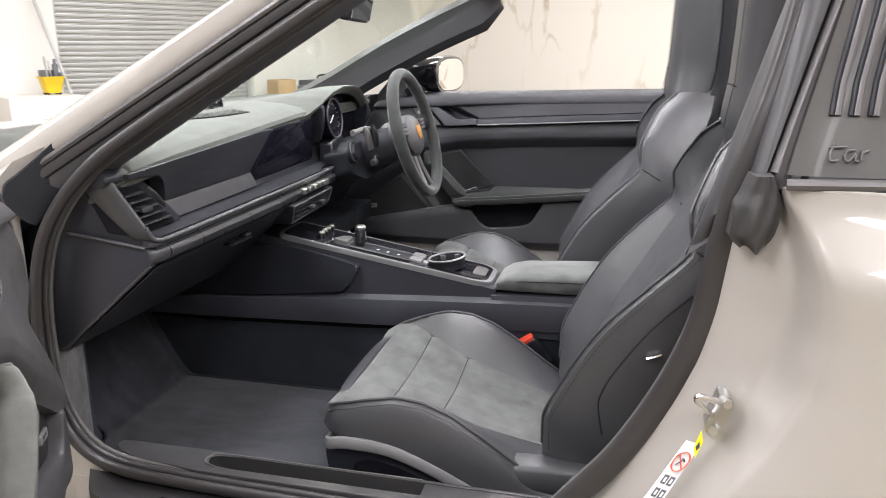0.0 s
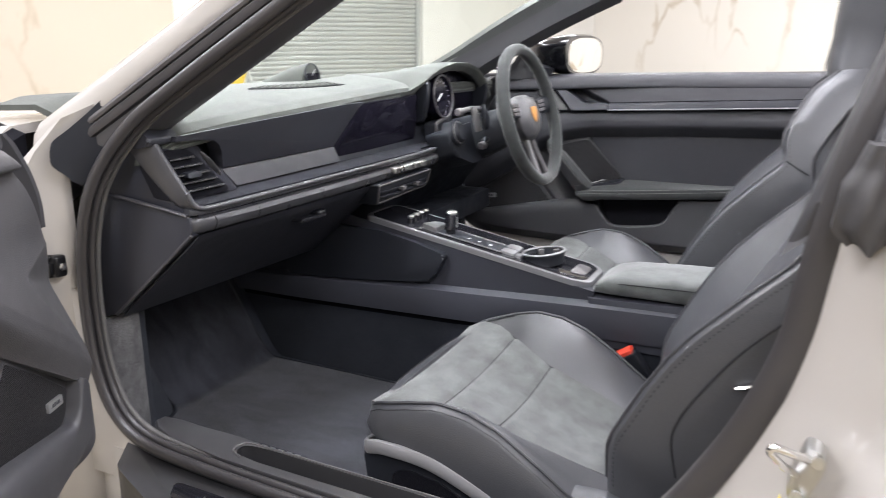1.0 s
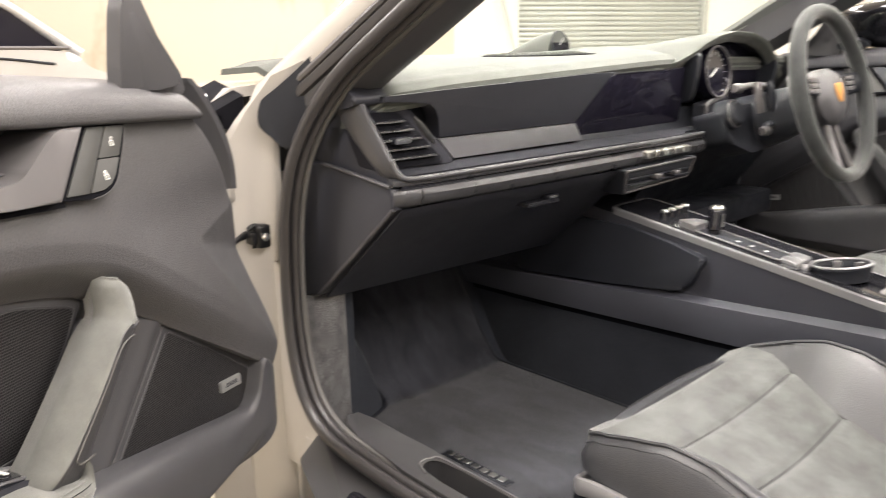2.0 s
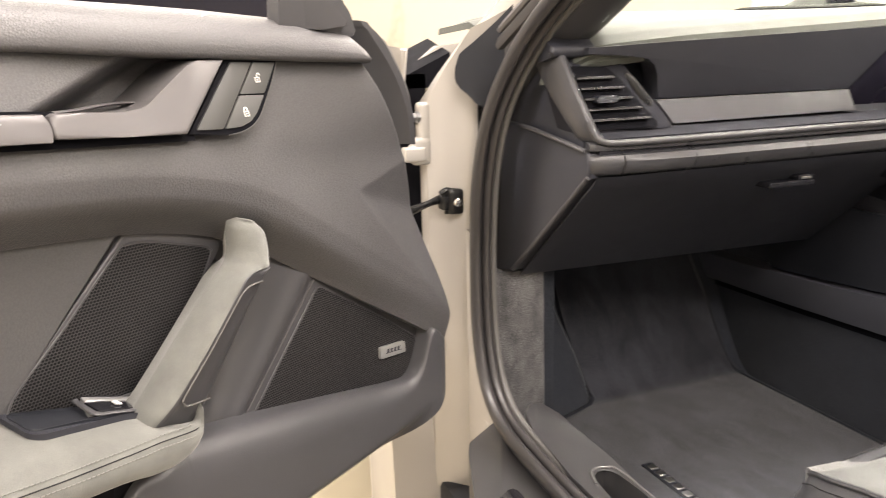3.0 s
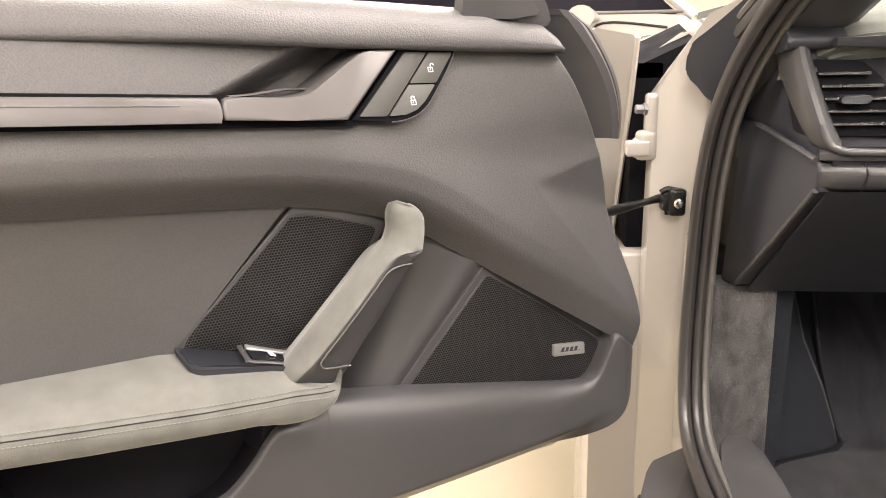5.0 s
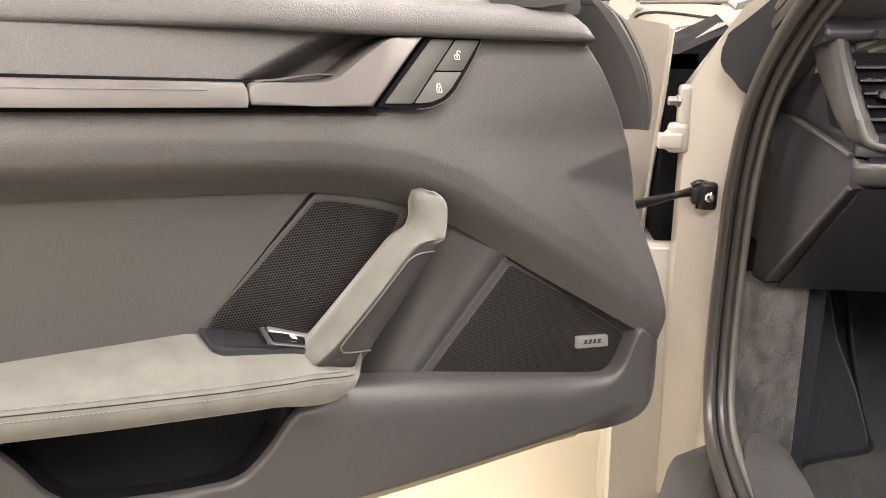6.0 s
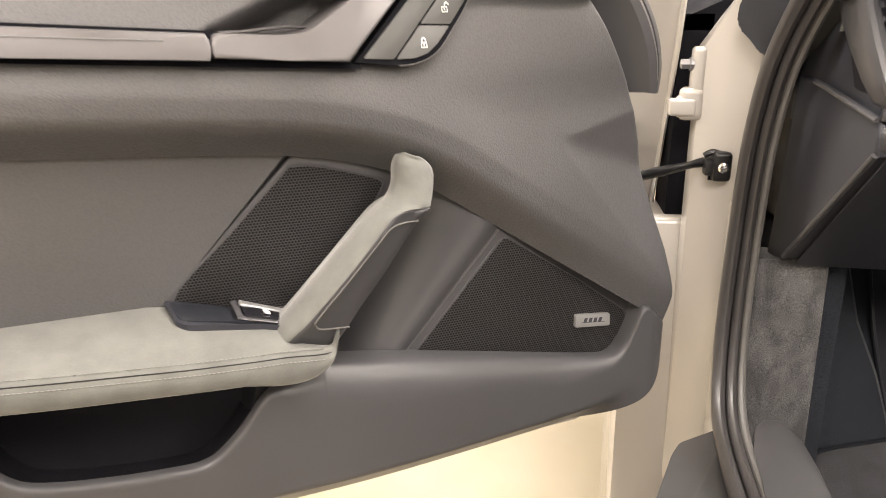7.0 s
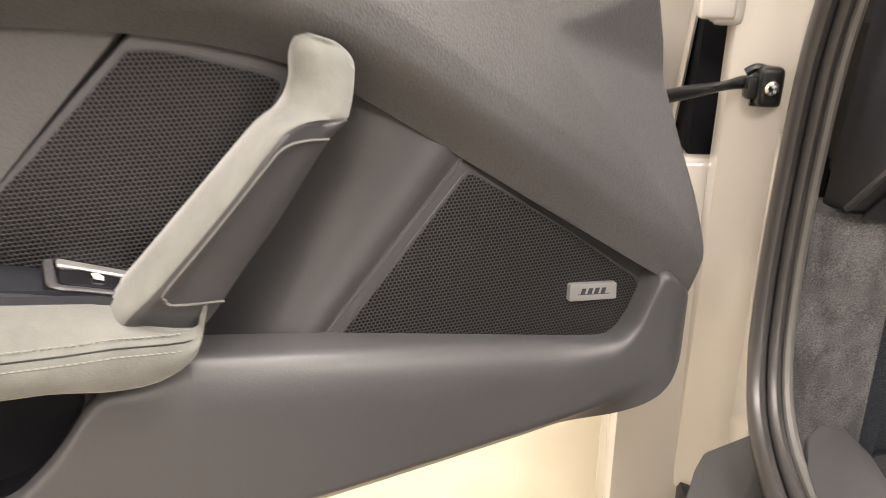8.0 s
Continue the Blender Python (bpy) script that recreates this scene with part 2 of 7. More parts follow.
def perforated(name, origin, axis_u, pitch):
    """Black grille cloth with a honeycomb of small holes, a little longer than high."""
    m, nt, p = node_mat(name)
    N, L = nt.nodes, nt.links
    tc = N.new("ShaderNodeTexCoord")

    def math_node(op, a, b=None):
        n = N.new("ShaderNodeMath")
        n.operation = op
        for k, v in enumerate((a, b)):
            if v is None:
                continue
            if isinstance(v, (int, float)):
                n.inputs[k].default_value = v
            else:
                L.new(v, n.inputs[k])
        return n.outputs[0]
    dot = N.new("ShaderNodeVectorMath")
    dot.operation = "DOT_PRODUCT"
    dot.inputs[1].default_value = axis_u
    L.new(tc.outputs["Object"], dot.inputs[0])
    sep = N.new("ShaderNodeSeparateXYZ")
    L.new(tc.outputs["Object"], sep.inputs[0])
    u = math_node("DIVIDE", dot.outputs["Value"], pitch)
    v = math_node("DIVIDE", sep.outputs["Z"], pitch * 0.866)
    row = math_node("FLOOR", v)
    shift = math_node("MULTIPLY", math_node("MODULO", row, 2.0), 0.5)
    fu = math_node("SUBTRACT", math_node("FRACT", math_node("ADD", u, math_node("ADD", shift, 100.0))), 0.5)
    fv = math_node("MULTIPLY", math_node("SUBTRACT", math_node("FRACT", v), 0.5), 0.866)
    fu = math_node("MULTIPLY", fu, 0.88)
    d = math_node("SQRT", math_node("ADD", math_node("MULTIPLY", fu, fu), math_node("MULTIPLY", fv, fv)))
    hole = N.new("ShaderNodeMapRange")
    hole.inputs[1].default_value, hole.inputs[2].default_value = 0.33, 0.42
    L.new(d, hole.inputs[0])
    mix = N.new("ShaderNodeMix")
    mix.data_type = "RGBA"
    mix.inputs[6].default_value = (0.002, 0.002, 0.003, 1)
    mix.inputs[7].default_value = (0.055, 0.053, 0.056, 1)
    L.new(hole.outputs[0], mix.inputs[0])
    L.new(mix.outputs[2], p.inputs["Base Color"])
    bump = N.new("ShaderNodeBump")
    bump.inputs["Distance"].default_value = 0.001
    bump.inputs["Strength"].default_value = 0.6
    L.new(hole.outputs[0], bump.inputs["Height"])
    L.new(bump.outputs[0], p.inputs["Normal"])
    p.inputs["Roughness"].default_value = 0.45
    p.inputs["Specular IOR Level"].default_value = 0.3
    return m


# ---- shape tools ----
def world_map(u, n, z):
    return Vector((u, n, z))


def part(name, bm, material, parent=None, label="", angle=38):
    """Links a bmesh as one mesh object under a thing or a part."""
    bmesh.ops.recalc_face_normals(bm, faces=bm.faces)
    me = bpy.data.meshes.new(name)
    bm.to_mesh(me)
    bm.free()
    me.materials.append(material)
    for f in me.polygons:
        f.use_smooth = True
    me.set_sharp_from_angle(angle=radians(angle))
    ob = new(name, me)
    if parent is not None:
        ob.parent = parent
    if label:
        tagged(ob, label=label)
    return ob


def rounded(pts, r, seg=4):
    """Rounds the corners of a closed outline."""
    out = []
    k = len(pts)
    for i in range(k):
        p, a, b = Vector(pts[i]), Vector(pts[i - 1]), Vector(pts[(i + 1) % k])
        da, db = (a - p), (b - p)
        la, lb = da.length, db.length
        rr = min(r, la * 0.45, lb * 0.45)
        s, e = p + da * (rr / la), p + db * (rr / lb)
        for j in range(seg + 1):
            t = j / seg
            out.append((s * (1 - t) ** 2 + p * 2 * t * (1 - t) + e * t * t)[:])
    return out


def catmull(pts, k=6, closed=False):
    pts = [Vector(p) for p in pts]
    n = len(pts)
    out = []
    for i in range(n if closed else n - 1):
        if closed:
            p0, p1, p2, p3 = pts[i - 1], pts[i], pts[(i + 1) % n], pts[(i + 2) % n]
        else:
            p0, p1, p2, p3 = pts[max(i - 1, 0)], pts[i], pts[i + 1], pts[min(i + 2, n - 1)]
        for j in range(k):
            t = j / k
            out.append(0.5 * ((2 * p1) + (p2 - p0) * t + (2 * p0 - 5 * p1 + 4 * p2 - p3) * t * t + (3 * p1 - p0 - 3 * p2 + p3) * t ** 3))
    if not closed:
        out.append(pts[-1])
    return out


def lerp_curve(xs, ys):
    return lambda x: float(np.interp(x, xs, ys))


def slab(outline, near, far, f=world_map, bevel=0.003, seg=2):
    """A plate with the outline (u, z), from depth far to its face at depth near, with rounded face edges."""
    bm = bmesh.new()
    front = [bm.verts.new((u, near, z)) for u, z in outline]
    back = [bm.verts.new((u, far, z)) for u, z in outline]
    top = bm.faces.new(front)
    bm.faces.new(back[::-1])
    k = len(outline)
    for i in range(k):
        bm.faces.new((front[i], back[i], back[(i + 1) % k], front[(i + 1) % k]))
    if bevel:
        bmesh.ops.bevel(bm, geom=list(top.edges), offset=bevel, segments=seg, profile=0.6, affect="EDGES", clamp_overlap=True)
    for v in bm.verts:
        v.co = f(*v.co)
    return bm


def sheet(g, nu, nv, f=world_map, back=None):
    """A surface g(s, t), 0 to 1 both, with thickness by the offset back."""
    bm = bmesh.new()
    rows = [[bm.verts.new(f(*g(i / nu, j / nv))) for j in range(nv + 1)] for i in range(nu + 1)]
    for i in range(nu):
        for j in range(nv):
            bm.faces.new((rows[i][j], rows[i + 1][j], rows[i + 1][j + 1], rows[i][j + 1]))
    if back is not None:
        off = Vector(back)
        rb = [[bm.verts.new(v.co + off) for v in r] for r in rows]
        for i in range(nu):
            for j in range(nv):
                bm.faces.new((rb[i][j], rb[i][j + 1], rb[i + 1][j + 1], rb[i + 1][j]))
        for i in range(nu):
            for j in (0, nv):
                bm.faces.new((rows[i][j], rows[i + 1][j], rb[i + 1][j], rb[i][j]))
        for j in range(nv):
            for i in (0, nu):
                bm.faces.new((rows[i][j], rows[i][j + 1], rb[i][j + 1], rb[i][j]))
    return bm


def loft(rings, cap=True, closed=True):
    """Skin over rings of points, all of the same count."""
    bm = bmesh.new()
    vs = [[bm.verts.new(p) for p in ring] for ring in rings]
    k = len(rings[0])
    for a, b in zip(vs, vs[1:]):
        for i in range(k if closed else k - 1):
            bm.faces.new((a[i], a[(i + 1) % k], b[(i + 1) % k], b[i]))
    if cap:
        bm.faces.new(vs[0][::-1])
        bm.faces.new(vs[-1])
    return bm


def tube(path, a, b=None, seg=10, closed=False, up=(0, 0, 1), power=1.0, f=None):
    """Sweeps an oval or rounded box, a wide and b high, along a path. a and b may be functions of 0 to 1."""
    pts = [Vector(p) if f is None else f(*p) for p in path]
    n = len(pts)
    rings = []
    for i, p in enumerate(pts):
        if closed:
            d = pts[(i + 1) % n] - pts[i - 1]
        else:
            d = pts[min(i + 1, n - 1)] - pts[max(i - 1, 0)]
        d.normalize()
        side = d.cross(Vector(up))
        if side.length < 1e-4:
            side = d.cross(Vector((1, 0, 0)))
        side.normalize()
        top = side.cross(d)
        s = i / max(n - 1, 1)
        aa = a(s) if callable(a) else a
        bb = aa if b is None else (b(s) if callable(b) else b)
        ring = []
        for j in range(seg):
            w = 2 * math.pi * j / seg
            c, q = math.cos(w), math.sin(w)
            c = math.copysign(abs(c) ** power, c)
            q = math.copysign(abs(q) ** power, q)
            ring.append(p + side * aa * c + top * bb * q)
        rings.append(ring)
    if closed:
        rings.append(rings[0])
        bm = bmesh.new()
        vs = [[bm.verts.new(q) for q in r] for r in rings[:-1]]
        for i in range(n):
            x, y = vs[i], vs[(i + 1) % n]
            for j in range(seg):
                bm.faces.new((x[j], x[(j + 1) % seg], y[(j + 1) % seg], y[j]))
        return bm
    return loft(rings)


def box(lo, hi, bevel=0.004, seg=2, m=None):
    bm = bmesh.new()
    bmesh.ops.create_cube(bm, size=1.0)
    for v in bm.verts:
        v.co = Vector([lo[k] + (v.co[k] + 0.5) * (hi[k] - lo[k]) for k in range(3)])
    if bevel:
        bmesh.ops.bevel(bm, geom=list(bm.edges), offset=bevel, segments=seg, profile=0.6, affect="EDGES", clamp_overlap=True)
    if m is not None:
        bmesh.ops.transform(bm, matrix=m, verts=bm.verts)
    return bm


def lathe(profile, m, seg=32):
    """Turns (radius, height) points round z, then places them by m."""
    rings = [[m @ Vector((r * math.cos(2 * math.pi * j / seg), r * math.sin(2 * math.pi * j / seg), h)) for j in range(seg)] for r, h in profile]
    return loft(rings)


def join(*bms):
    out = bmesh.new()
    for bm in bms:
        me = bpy.data.meshes.new("tmp")
        bm.to_mesh(me)
        bm.free()
        out.from_mesh(me)
        bpy.data.meshes.remove(me)
    return out


def inside(poly, u, z):
    hit = False
    for (a, b), (c, d) in zip(poly, poly[1:] + poly[:1]):
        if (b > z) != (d > z) and u < (c - a) * (z - b) / (d - b) + a:
            hit = not hit
    return hit


def smooth01(x):
    x = max(0.0, min(1.0, x))
    return x * x * (3 - 2 * x)


# ---- the garage ----
def wall_plate(name, p, q, z0, z1, thick, material, label):
    """A wall from p to q (room coordinates a, b), thick outwards (to the right of p to q)."""
    A0, B0 = room(*p, 0), room(*q, 0)
    d = (B0 - A0).normalized()
    out = Vector((d.y, -d.x, 0))
    bm = bmesh.new()
    vs = [bm.verts.new(x + Vector((0, 0, z)) + out * k) for k in (0, thick) for x, z in ((A0, z0), (B0, z0), (B0, z1), (A0, z1))]
    for f in ((0, 1, 2, 3), (7, 6, 5, 4), (0, 4, 5, 1), (1, 5, 6, 2), (2, 6, 7, 3), (3, 7, 4, 0)):
        bm.faces.new([vs[i] for i in f])
    return tagged(part(name, bm, material), label=label, category="wall", kind="structure")


def plane_box(name, z0, z1, material, label, category, grow=0.3):
    bm = bmesh.new()
    cs = [room(-grow, -grow, 0), room(ROOM_A + grow, -grow, 0), room(ROOM_A + grow, ROOM_B + grow, 0), room(-grow, ROOM_B + grow, 0)]
    lo = [bm.verts.new(c + Vector((0, 0, z0))) for c in cs]
    hi = [bm.verts.new(c + Vector((0, 0, z1))) for c in cs]
    bm.faces.new(lo[::-1])
    bm.faces.new(hi)
    for i in range(4):
        bm.faces.new((lo[i], lo[(i + 1) % 4], hi[(i + 1) % 4], hi[i]))
    return tagged(part(name, bm, material), label=label, category=category, kind="structure")


plane_box("floor", -0.2, 0.0, FLOOR, "glossy cream resin garage floor", "floor")
plane_box("ceiling", ROOM_H, ROOM_H + 0.2, WALL, "plain white garage ceiling", "ceiling")
SH0, SH1, SHZ = 2.85, 5.05, 2.5          # the shutter's opening along the wall, and its height
wall_plate("wall_north", (0, 0), (SH0, 0), 0, ROOM_H, 0.25, WALL, "white painted wall beside the roller shutter")
wall_plate("wall_north_top", (SH0, 0), (SH1, 0), SHZ, ROOM_H, 0.25, WALL, "white painted lintel over the roller shutter")
wall_plate("wall_north_alcove", (SH1, 0), (ROOM_A, 0), 0, ROOM_H, 0.25, WALL, "white painted wall beside the shutter")
wall_plate("wall_marble_front", (5.75, 0.06), (ROOM_A, 0.06), 0, ROOM_H, 0.055, DIMMED_MARBLE, "veined cream marble panelling on the wall")
wall_plate("wall_east", (0, ROOM_B), (0, 0), 0, ROOM_H, 0.25, MARBLE, "veined cream marble panelled wall")
wall_plate("wall_south", (ROOM_A, ROOM_B), (0, ROOM_B), 0, ROOM_H, 0.25, WALL, "white painted garage wall")
wall_plate("wall_west", (ROOM_A, 0), (ROOM_A, ROOM_B), 0, ROOM_H, 0.25, WALL, "white painted garage wall")


def on_room(m_a, m_b, z, turn=0):
    """A pose in the garage: x along the shutter wall, y into the room."""
    p = room(m_a, m_b, z)
    return Matrix.Translation(p) @ Matrix((ALONG, OVER, Vector((0, 0, 1)))).transposed().to_4x4() @ pose(0, 0, 0, 0, 0, turn)


def roller_shutter():
    ob = tagged(new("roller_shutter"), "closed grey steel roller shutter in the white wall", "shutter", kind="structure")
    ob.matrix_world = on_room(SH0, -0.12, 0)
    w = SH1 - SH0
    k, h = 47, 0.0525
    bm = bmesh.new()
    prof = [(0, 0.0), (0, 0.012), (0.016, 0.016), (0.021, 0.031), (0.016, 0.047), (0, 0.051)]
    a = [bm.verts.new((0, y, z)) for y, z in prof]
    b = [bm.verts.new((w, y, z)) for y, z in prof]
    c = [bm.verts.new((0, -0.004, z)) for z in (0, 0.051)]
    d = [bm.verts.new((w, -0.004, z)) for z in (0, 0.051)]
    for i in range(len(prof) - 1):
        bm.faces.new((a[i], b[i], b[i + 1], a[i + 1]))
    bm.faces.new((c[0], c[1], d[1], d[0]))
    bm.faces.new((a[0], c[0], d[0], b[0]))
    bm.faces.new((a[-1], b[-1], d[1], c[1]))
    first = part("slat", bm, SHUTTER, ob)
    for i in range(1, k):
        s = new("slat", first.data)
        s.parent = ob
        s.location = (0, 0, i * h)
    for x in (-0.02, w - 0.04):
        part("guide_rail", box((x, -0.02, 0), (x + 0.06, 0.05, SHZ), 0.004), SHUTTER, ob)
    return ob


roller_shutter()


def mop_bucket():
    ob = tagged(new("mop_bucket"), "bright yellow plastic mop bucket with wringer and wooden mop handle", "bucket")
    ob.matrix_world = on_room(5.27, 0.30, 0.61) @ Matrix.Scale(0.56, 4)
    rings = []
    for z, w, d in ((0.03, 0.11, 0.09), (0.05, 0.12, 0.10), (0.27, 0.17, 0.13), (0.29, 0.19, 0.15), (0.30, 0.19, 0.15), (0.28, 0.165, 0.125), (0.06, 0.11, 0.085)):
        rings.append([p[:] + (z,) for p in [Vector(q) for q in rounded([(-w, -d), (w, -d), (w, d), (-w, d)], 0.04)]])
    part("pail", loft(rings), YELLOW, ob)
    part("wringer", join(box((-0.15, -0.1, 0.29), (0.15, -0.08, 0.40), 0.006), box((-0.15, -0.1, 0.29), (-0.12, 0.1, 0.36), 0.006), box((0.12, -0.1, 0.29), (0.15, 0.1, 0.36), 0.006)), GREY, ob)
    part("mop_handle", tube([(-0.02, 0, 0.2), (0.0, -0.04, 0.55)], 0.012), ALU, ob)
    part("brush_handle", tube([(0.05, 0.02, 0.2), (0.07, 0.0, 0.62)], 0.016), SHUTTER, ob)
    part("spray_bottle", join(box((-0.13, -0.04, 0.2), (-0.05, 0.04, 0.50), 0.02, 3), box((-0.11, -0.02, 0.49), (-0.07, 0.02, 0.58), 0.008)), GREY, ob)
    for x in (-0.09, 0.09):
        for y in (-0.07, 0.07):
            part("castor", lathe([(0.0, -0.01), (0.028, -0.01), (0.03, 0.0), (0.028, 0.01), (0.0, 0.01)], pose(x, y, 0.03, 90, 0, 0), 14), DARK, ob)
    return ob


low = part("low_ledge", box((5.08, 0.001, 0), (5.74, 0.55, 0.61), 0.01), WALL)
low.matrix_world = on_room(0, 0, 0)
tagged(low, "low white painted ledge against the wall", "ledge")
mop_bucket()
broom = tagged(new("broom"), "pale broom standing head up against the wall", "broom")
broom.matrix_world = on_room(5.12, 0.35, 0.61) @ pose(0, 0, 0, 18, 8, 0)
part("broom_handle", tube([(0, 0, 0.0), (0.0, 0, 1.05)], 0.016), SHUTTER, broom)
part("broom_head", box((-0.02, -0.03, 1.02), (0.24, 0.03, 1.09), 0.012, 3), WALL, broom)


def bench_items():
    bench = tagged(new("workbench"), "low white workbench against the wall", "bench")
    bench.matrix_world = on_room(1.2, 0.02, 0)
    part("bench_top", box((-0.1, 0, 0.36), (3.4, 0.6, 0.40), 0.006), WALL, bench)
    for x in (-0.05, 1.6, 3.25):
        part("bench_panel", box((x, 0.02, 0), (x + 0.05, 0.58, 0.36), 0.004), WALL, bench)
    b = part("cardboard_box", join(box((0, 0, 0), (0.26, 0.22, 0.28), 0.004), box((0, -0.002, 0.275), (0.26, 0.1, 0.283), 0.001)), CARD)
    b.matrix_world = on_room(2.55, 0.2, 0.40)
    tagged(b, "brown cardboard box on the workbench", "box")
    t = tagged(new("tool_case"), "grey blue plastic tool case on the workbench", "tool case")
    t.matrix_world = on_room(1.75, 0.2, 0.40)
    part("case_body", box((0, 0, 0), (0.62, 0.3, 0.2), 0.02), GREY, t)
    part("case_lid", box((0.01, 0.01, 0.2), (0.61, 0.29, 0.26), 0.015), DARK, t)
    part("case_handle", tube(catmull([(0.2, 0.15, 0.25), (0.22, 0.15, 0.31), (0.4, 0.15, 0.31), (0.42, 0.15, 0.25)]), 0.012), DARK, t)


bench_items()


def parked_car():
    """A pale car further back in the garage, its nose towards the marble wall."""
    foot = Vector((-4.33, 1.88, 0))
    back, away = Vector((-0.313, -0.950, 0)), Vector((-0.950, 0.313, 0))
    at = lambda s, n, z: foot + back * s + away * n + Vector((0, 0, z))
    ob = new("parked_car")
    ob.location = at(0.8, 0.85, 0)
    tagged(ob, label="pale parked car with dark windows beside the marble wall", category="car")
    inv = Matrix.Translation(-ob.location)

    def piece(name, bm, material, parent=ob, label=""):
        bm.transform(inv)
        return part(name, bm, material, parent, label)
    flank = rounded([(-1.36, 0.24), (-1.42, 0.45), (-1.30, 0.64), (-0.80, 0.76), (-0.20, 0.83), (-0.06, 0.88), (0.0, 0.96), (0.30, 0.985), (2.0, 0.975), (2.75, 0.90), (2.95, 0.75), (2.92, 0.26)], 0.05)
    piece("body", slab(flank, 0.0, 1.76, at, 0.05, 4), CREAM)
    cabin = rounded([(0.05, 0.97), (0.32, 1.20), (0.58, 1.29), (1.25, 1.33), (1.90, 1.26), (2.60, 0.95)], 0.03)
    piece("cabin_glass", slab(cabin, 0.10, 1.66, at, 0.03, 3), SCREEN, label="dark tinted windows")
    piece("roof", slab(rounded([(0.50, 1.275), (1.25, 1.345), (1.95, 1.262), (1.92, 1.24), (1.25, 1.315), (0.52, 1.25)], 0.006), 0.08, 1.68, at, 0.02, 3), CREAM)
    for n in (0.09, 1.67):
        piece("pillar", tube(catmull([at(-0.03, n, 0.955), at(0.14, n, 1.085), at(0.34, n, 1.225), at(0.60, n, 1.30)], 5), 0.032, 0.024, seg=10), CREAM)
        piece("pillar", tube(catmull([at(1.90, n, 1.27), at(2.3, n, 1.12), at(2.62, n, 0.96)], 5), 0.05, 0.024, seg=10), CREAM)
    piece("waist_strip", tube([at(0.02, 0.002, 0.982), at(1.0, 0.0, 0.990), at(2.2, 0.0, 0.975)], 0.010, seg=8), SATIN)
    piece("door_gap", tube(catmull([at(0.10, -0.001, 0.90), at(0.45, -0.001, 0.93), at(0.52, -0.001, 0.80), at(0.50, -0.001, 0.35)], 5), 0.008, seg=6), DARK)
    piece("door_mirror", tube(catmull([at(0.50, -0.02, 0.955), at(0.52, -0.10, 0.965), at(0.54, -0.20, 0.965)], 5), lambda q: 0.04 + 0.04 * q, lambda q: 0.02 + 0.04 * q, seg=14), CREAM)
    for s0 in (-0.78, 1.72):
        for n in (0.11, 1.65):
            m = Matrix.Translation(at(s0, n, 0.335)) @ away.to_track_quat("Z", "Y").to_matrix().to_4x4()
            w = piece("wheel", lathe([(0, -0.115), (0.30, -0.115), (0.325, -0.10), (0.335, -0.06), (0.335, 0.06), (0.325, 0.10), (0.30, 0.115), (0, 0.115)], m, 40), RUBBER)
            piece("rim", lathe([(0, -0.118), (0.06, -0.12), (0.22, -0.117), (0.25, -0.124), (0.26, -0.114), (0, -0.11)], m, 32), SATIN, w)
    return ob


parked_car()


def ceiling_panel(a, b):
    ob = tagged(new("ceiling_light"), "long white ceiling light panel", "ceiling light", "ceiling lights")
    ob.matrix_world = on_room(a, b, ROOM_H)
    part("frame", join(box((-1.3, -0.32, -0.05), (1.3, -0.29, 0), 0.004), box((-1.3, 0.29, -0.05), (1.3, 0.32, 0), 0.004),
                       box((-1.3, -0.29, -0.05), (-1.27, 0.29, 0), 0.004), box((1.27, -0.29, -0.05), (1.3, 0.29, 0), 0.004)), ALU, ob)
    part("diffuser", box((-1.265, -0.285, -0.03), (1.265, 0.285, -0.01), 0), LAMP, ob)
    ld = bpy.data.lights.new("panel_lamp", "AREA")
    ld.shape, ld.size, ld.size_y = "RECTANGLE", 2.5, 0.55
    ld.energy, ld.color = LAMP_POWER, (1.0, 0.985, 0.97)
    lo = new("panel_lamp", ld)
    lo.matrix_world = on_room(a, b, ROOM_H - 0.06)


for pa in (3.2, 6.6, 10.0):
    for pb in (3.2, 6.4, 9.4):
        ceiling_panel(pa, pb)

# ---- the car ----
car = tagged(new("car"), "chalk coloured open-top sports car with black interior, door open", "car")
CY = 1.735           # middle of the car


# door panel coordinates: u from the front edge rearwards, n into the cabin, z up
HINGE = Vector((-0.828, 0.9346, 0))
DU = Vector((0.508, -0.861, 0)).normalized()
DN = Vector((-DU.y, DU.x, 0))


def open_door(u, n, z):
    return HINGE + DU * u + DN * n + Vector((0, 0, z))


def shut_door(u, n, z):
    return Vector((-0.915 + u, 2.43 - n, z + 0.018))


GRILLE_OPEN = perforated("grille_open", DU, DU, 0.0029)
GRILLE_SHUT = perforated("grille_shut", DU, Vector((1, 0, 0)), 0.0029)
DOOR_END = 1.12


def to_door(bm, f):
    for v in bm.verts:
        v.co = f(*v.co)
    return bm


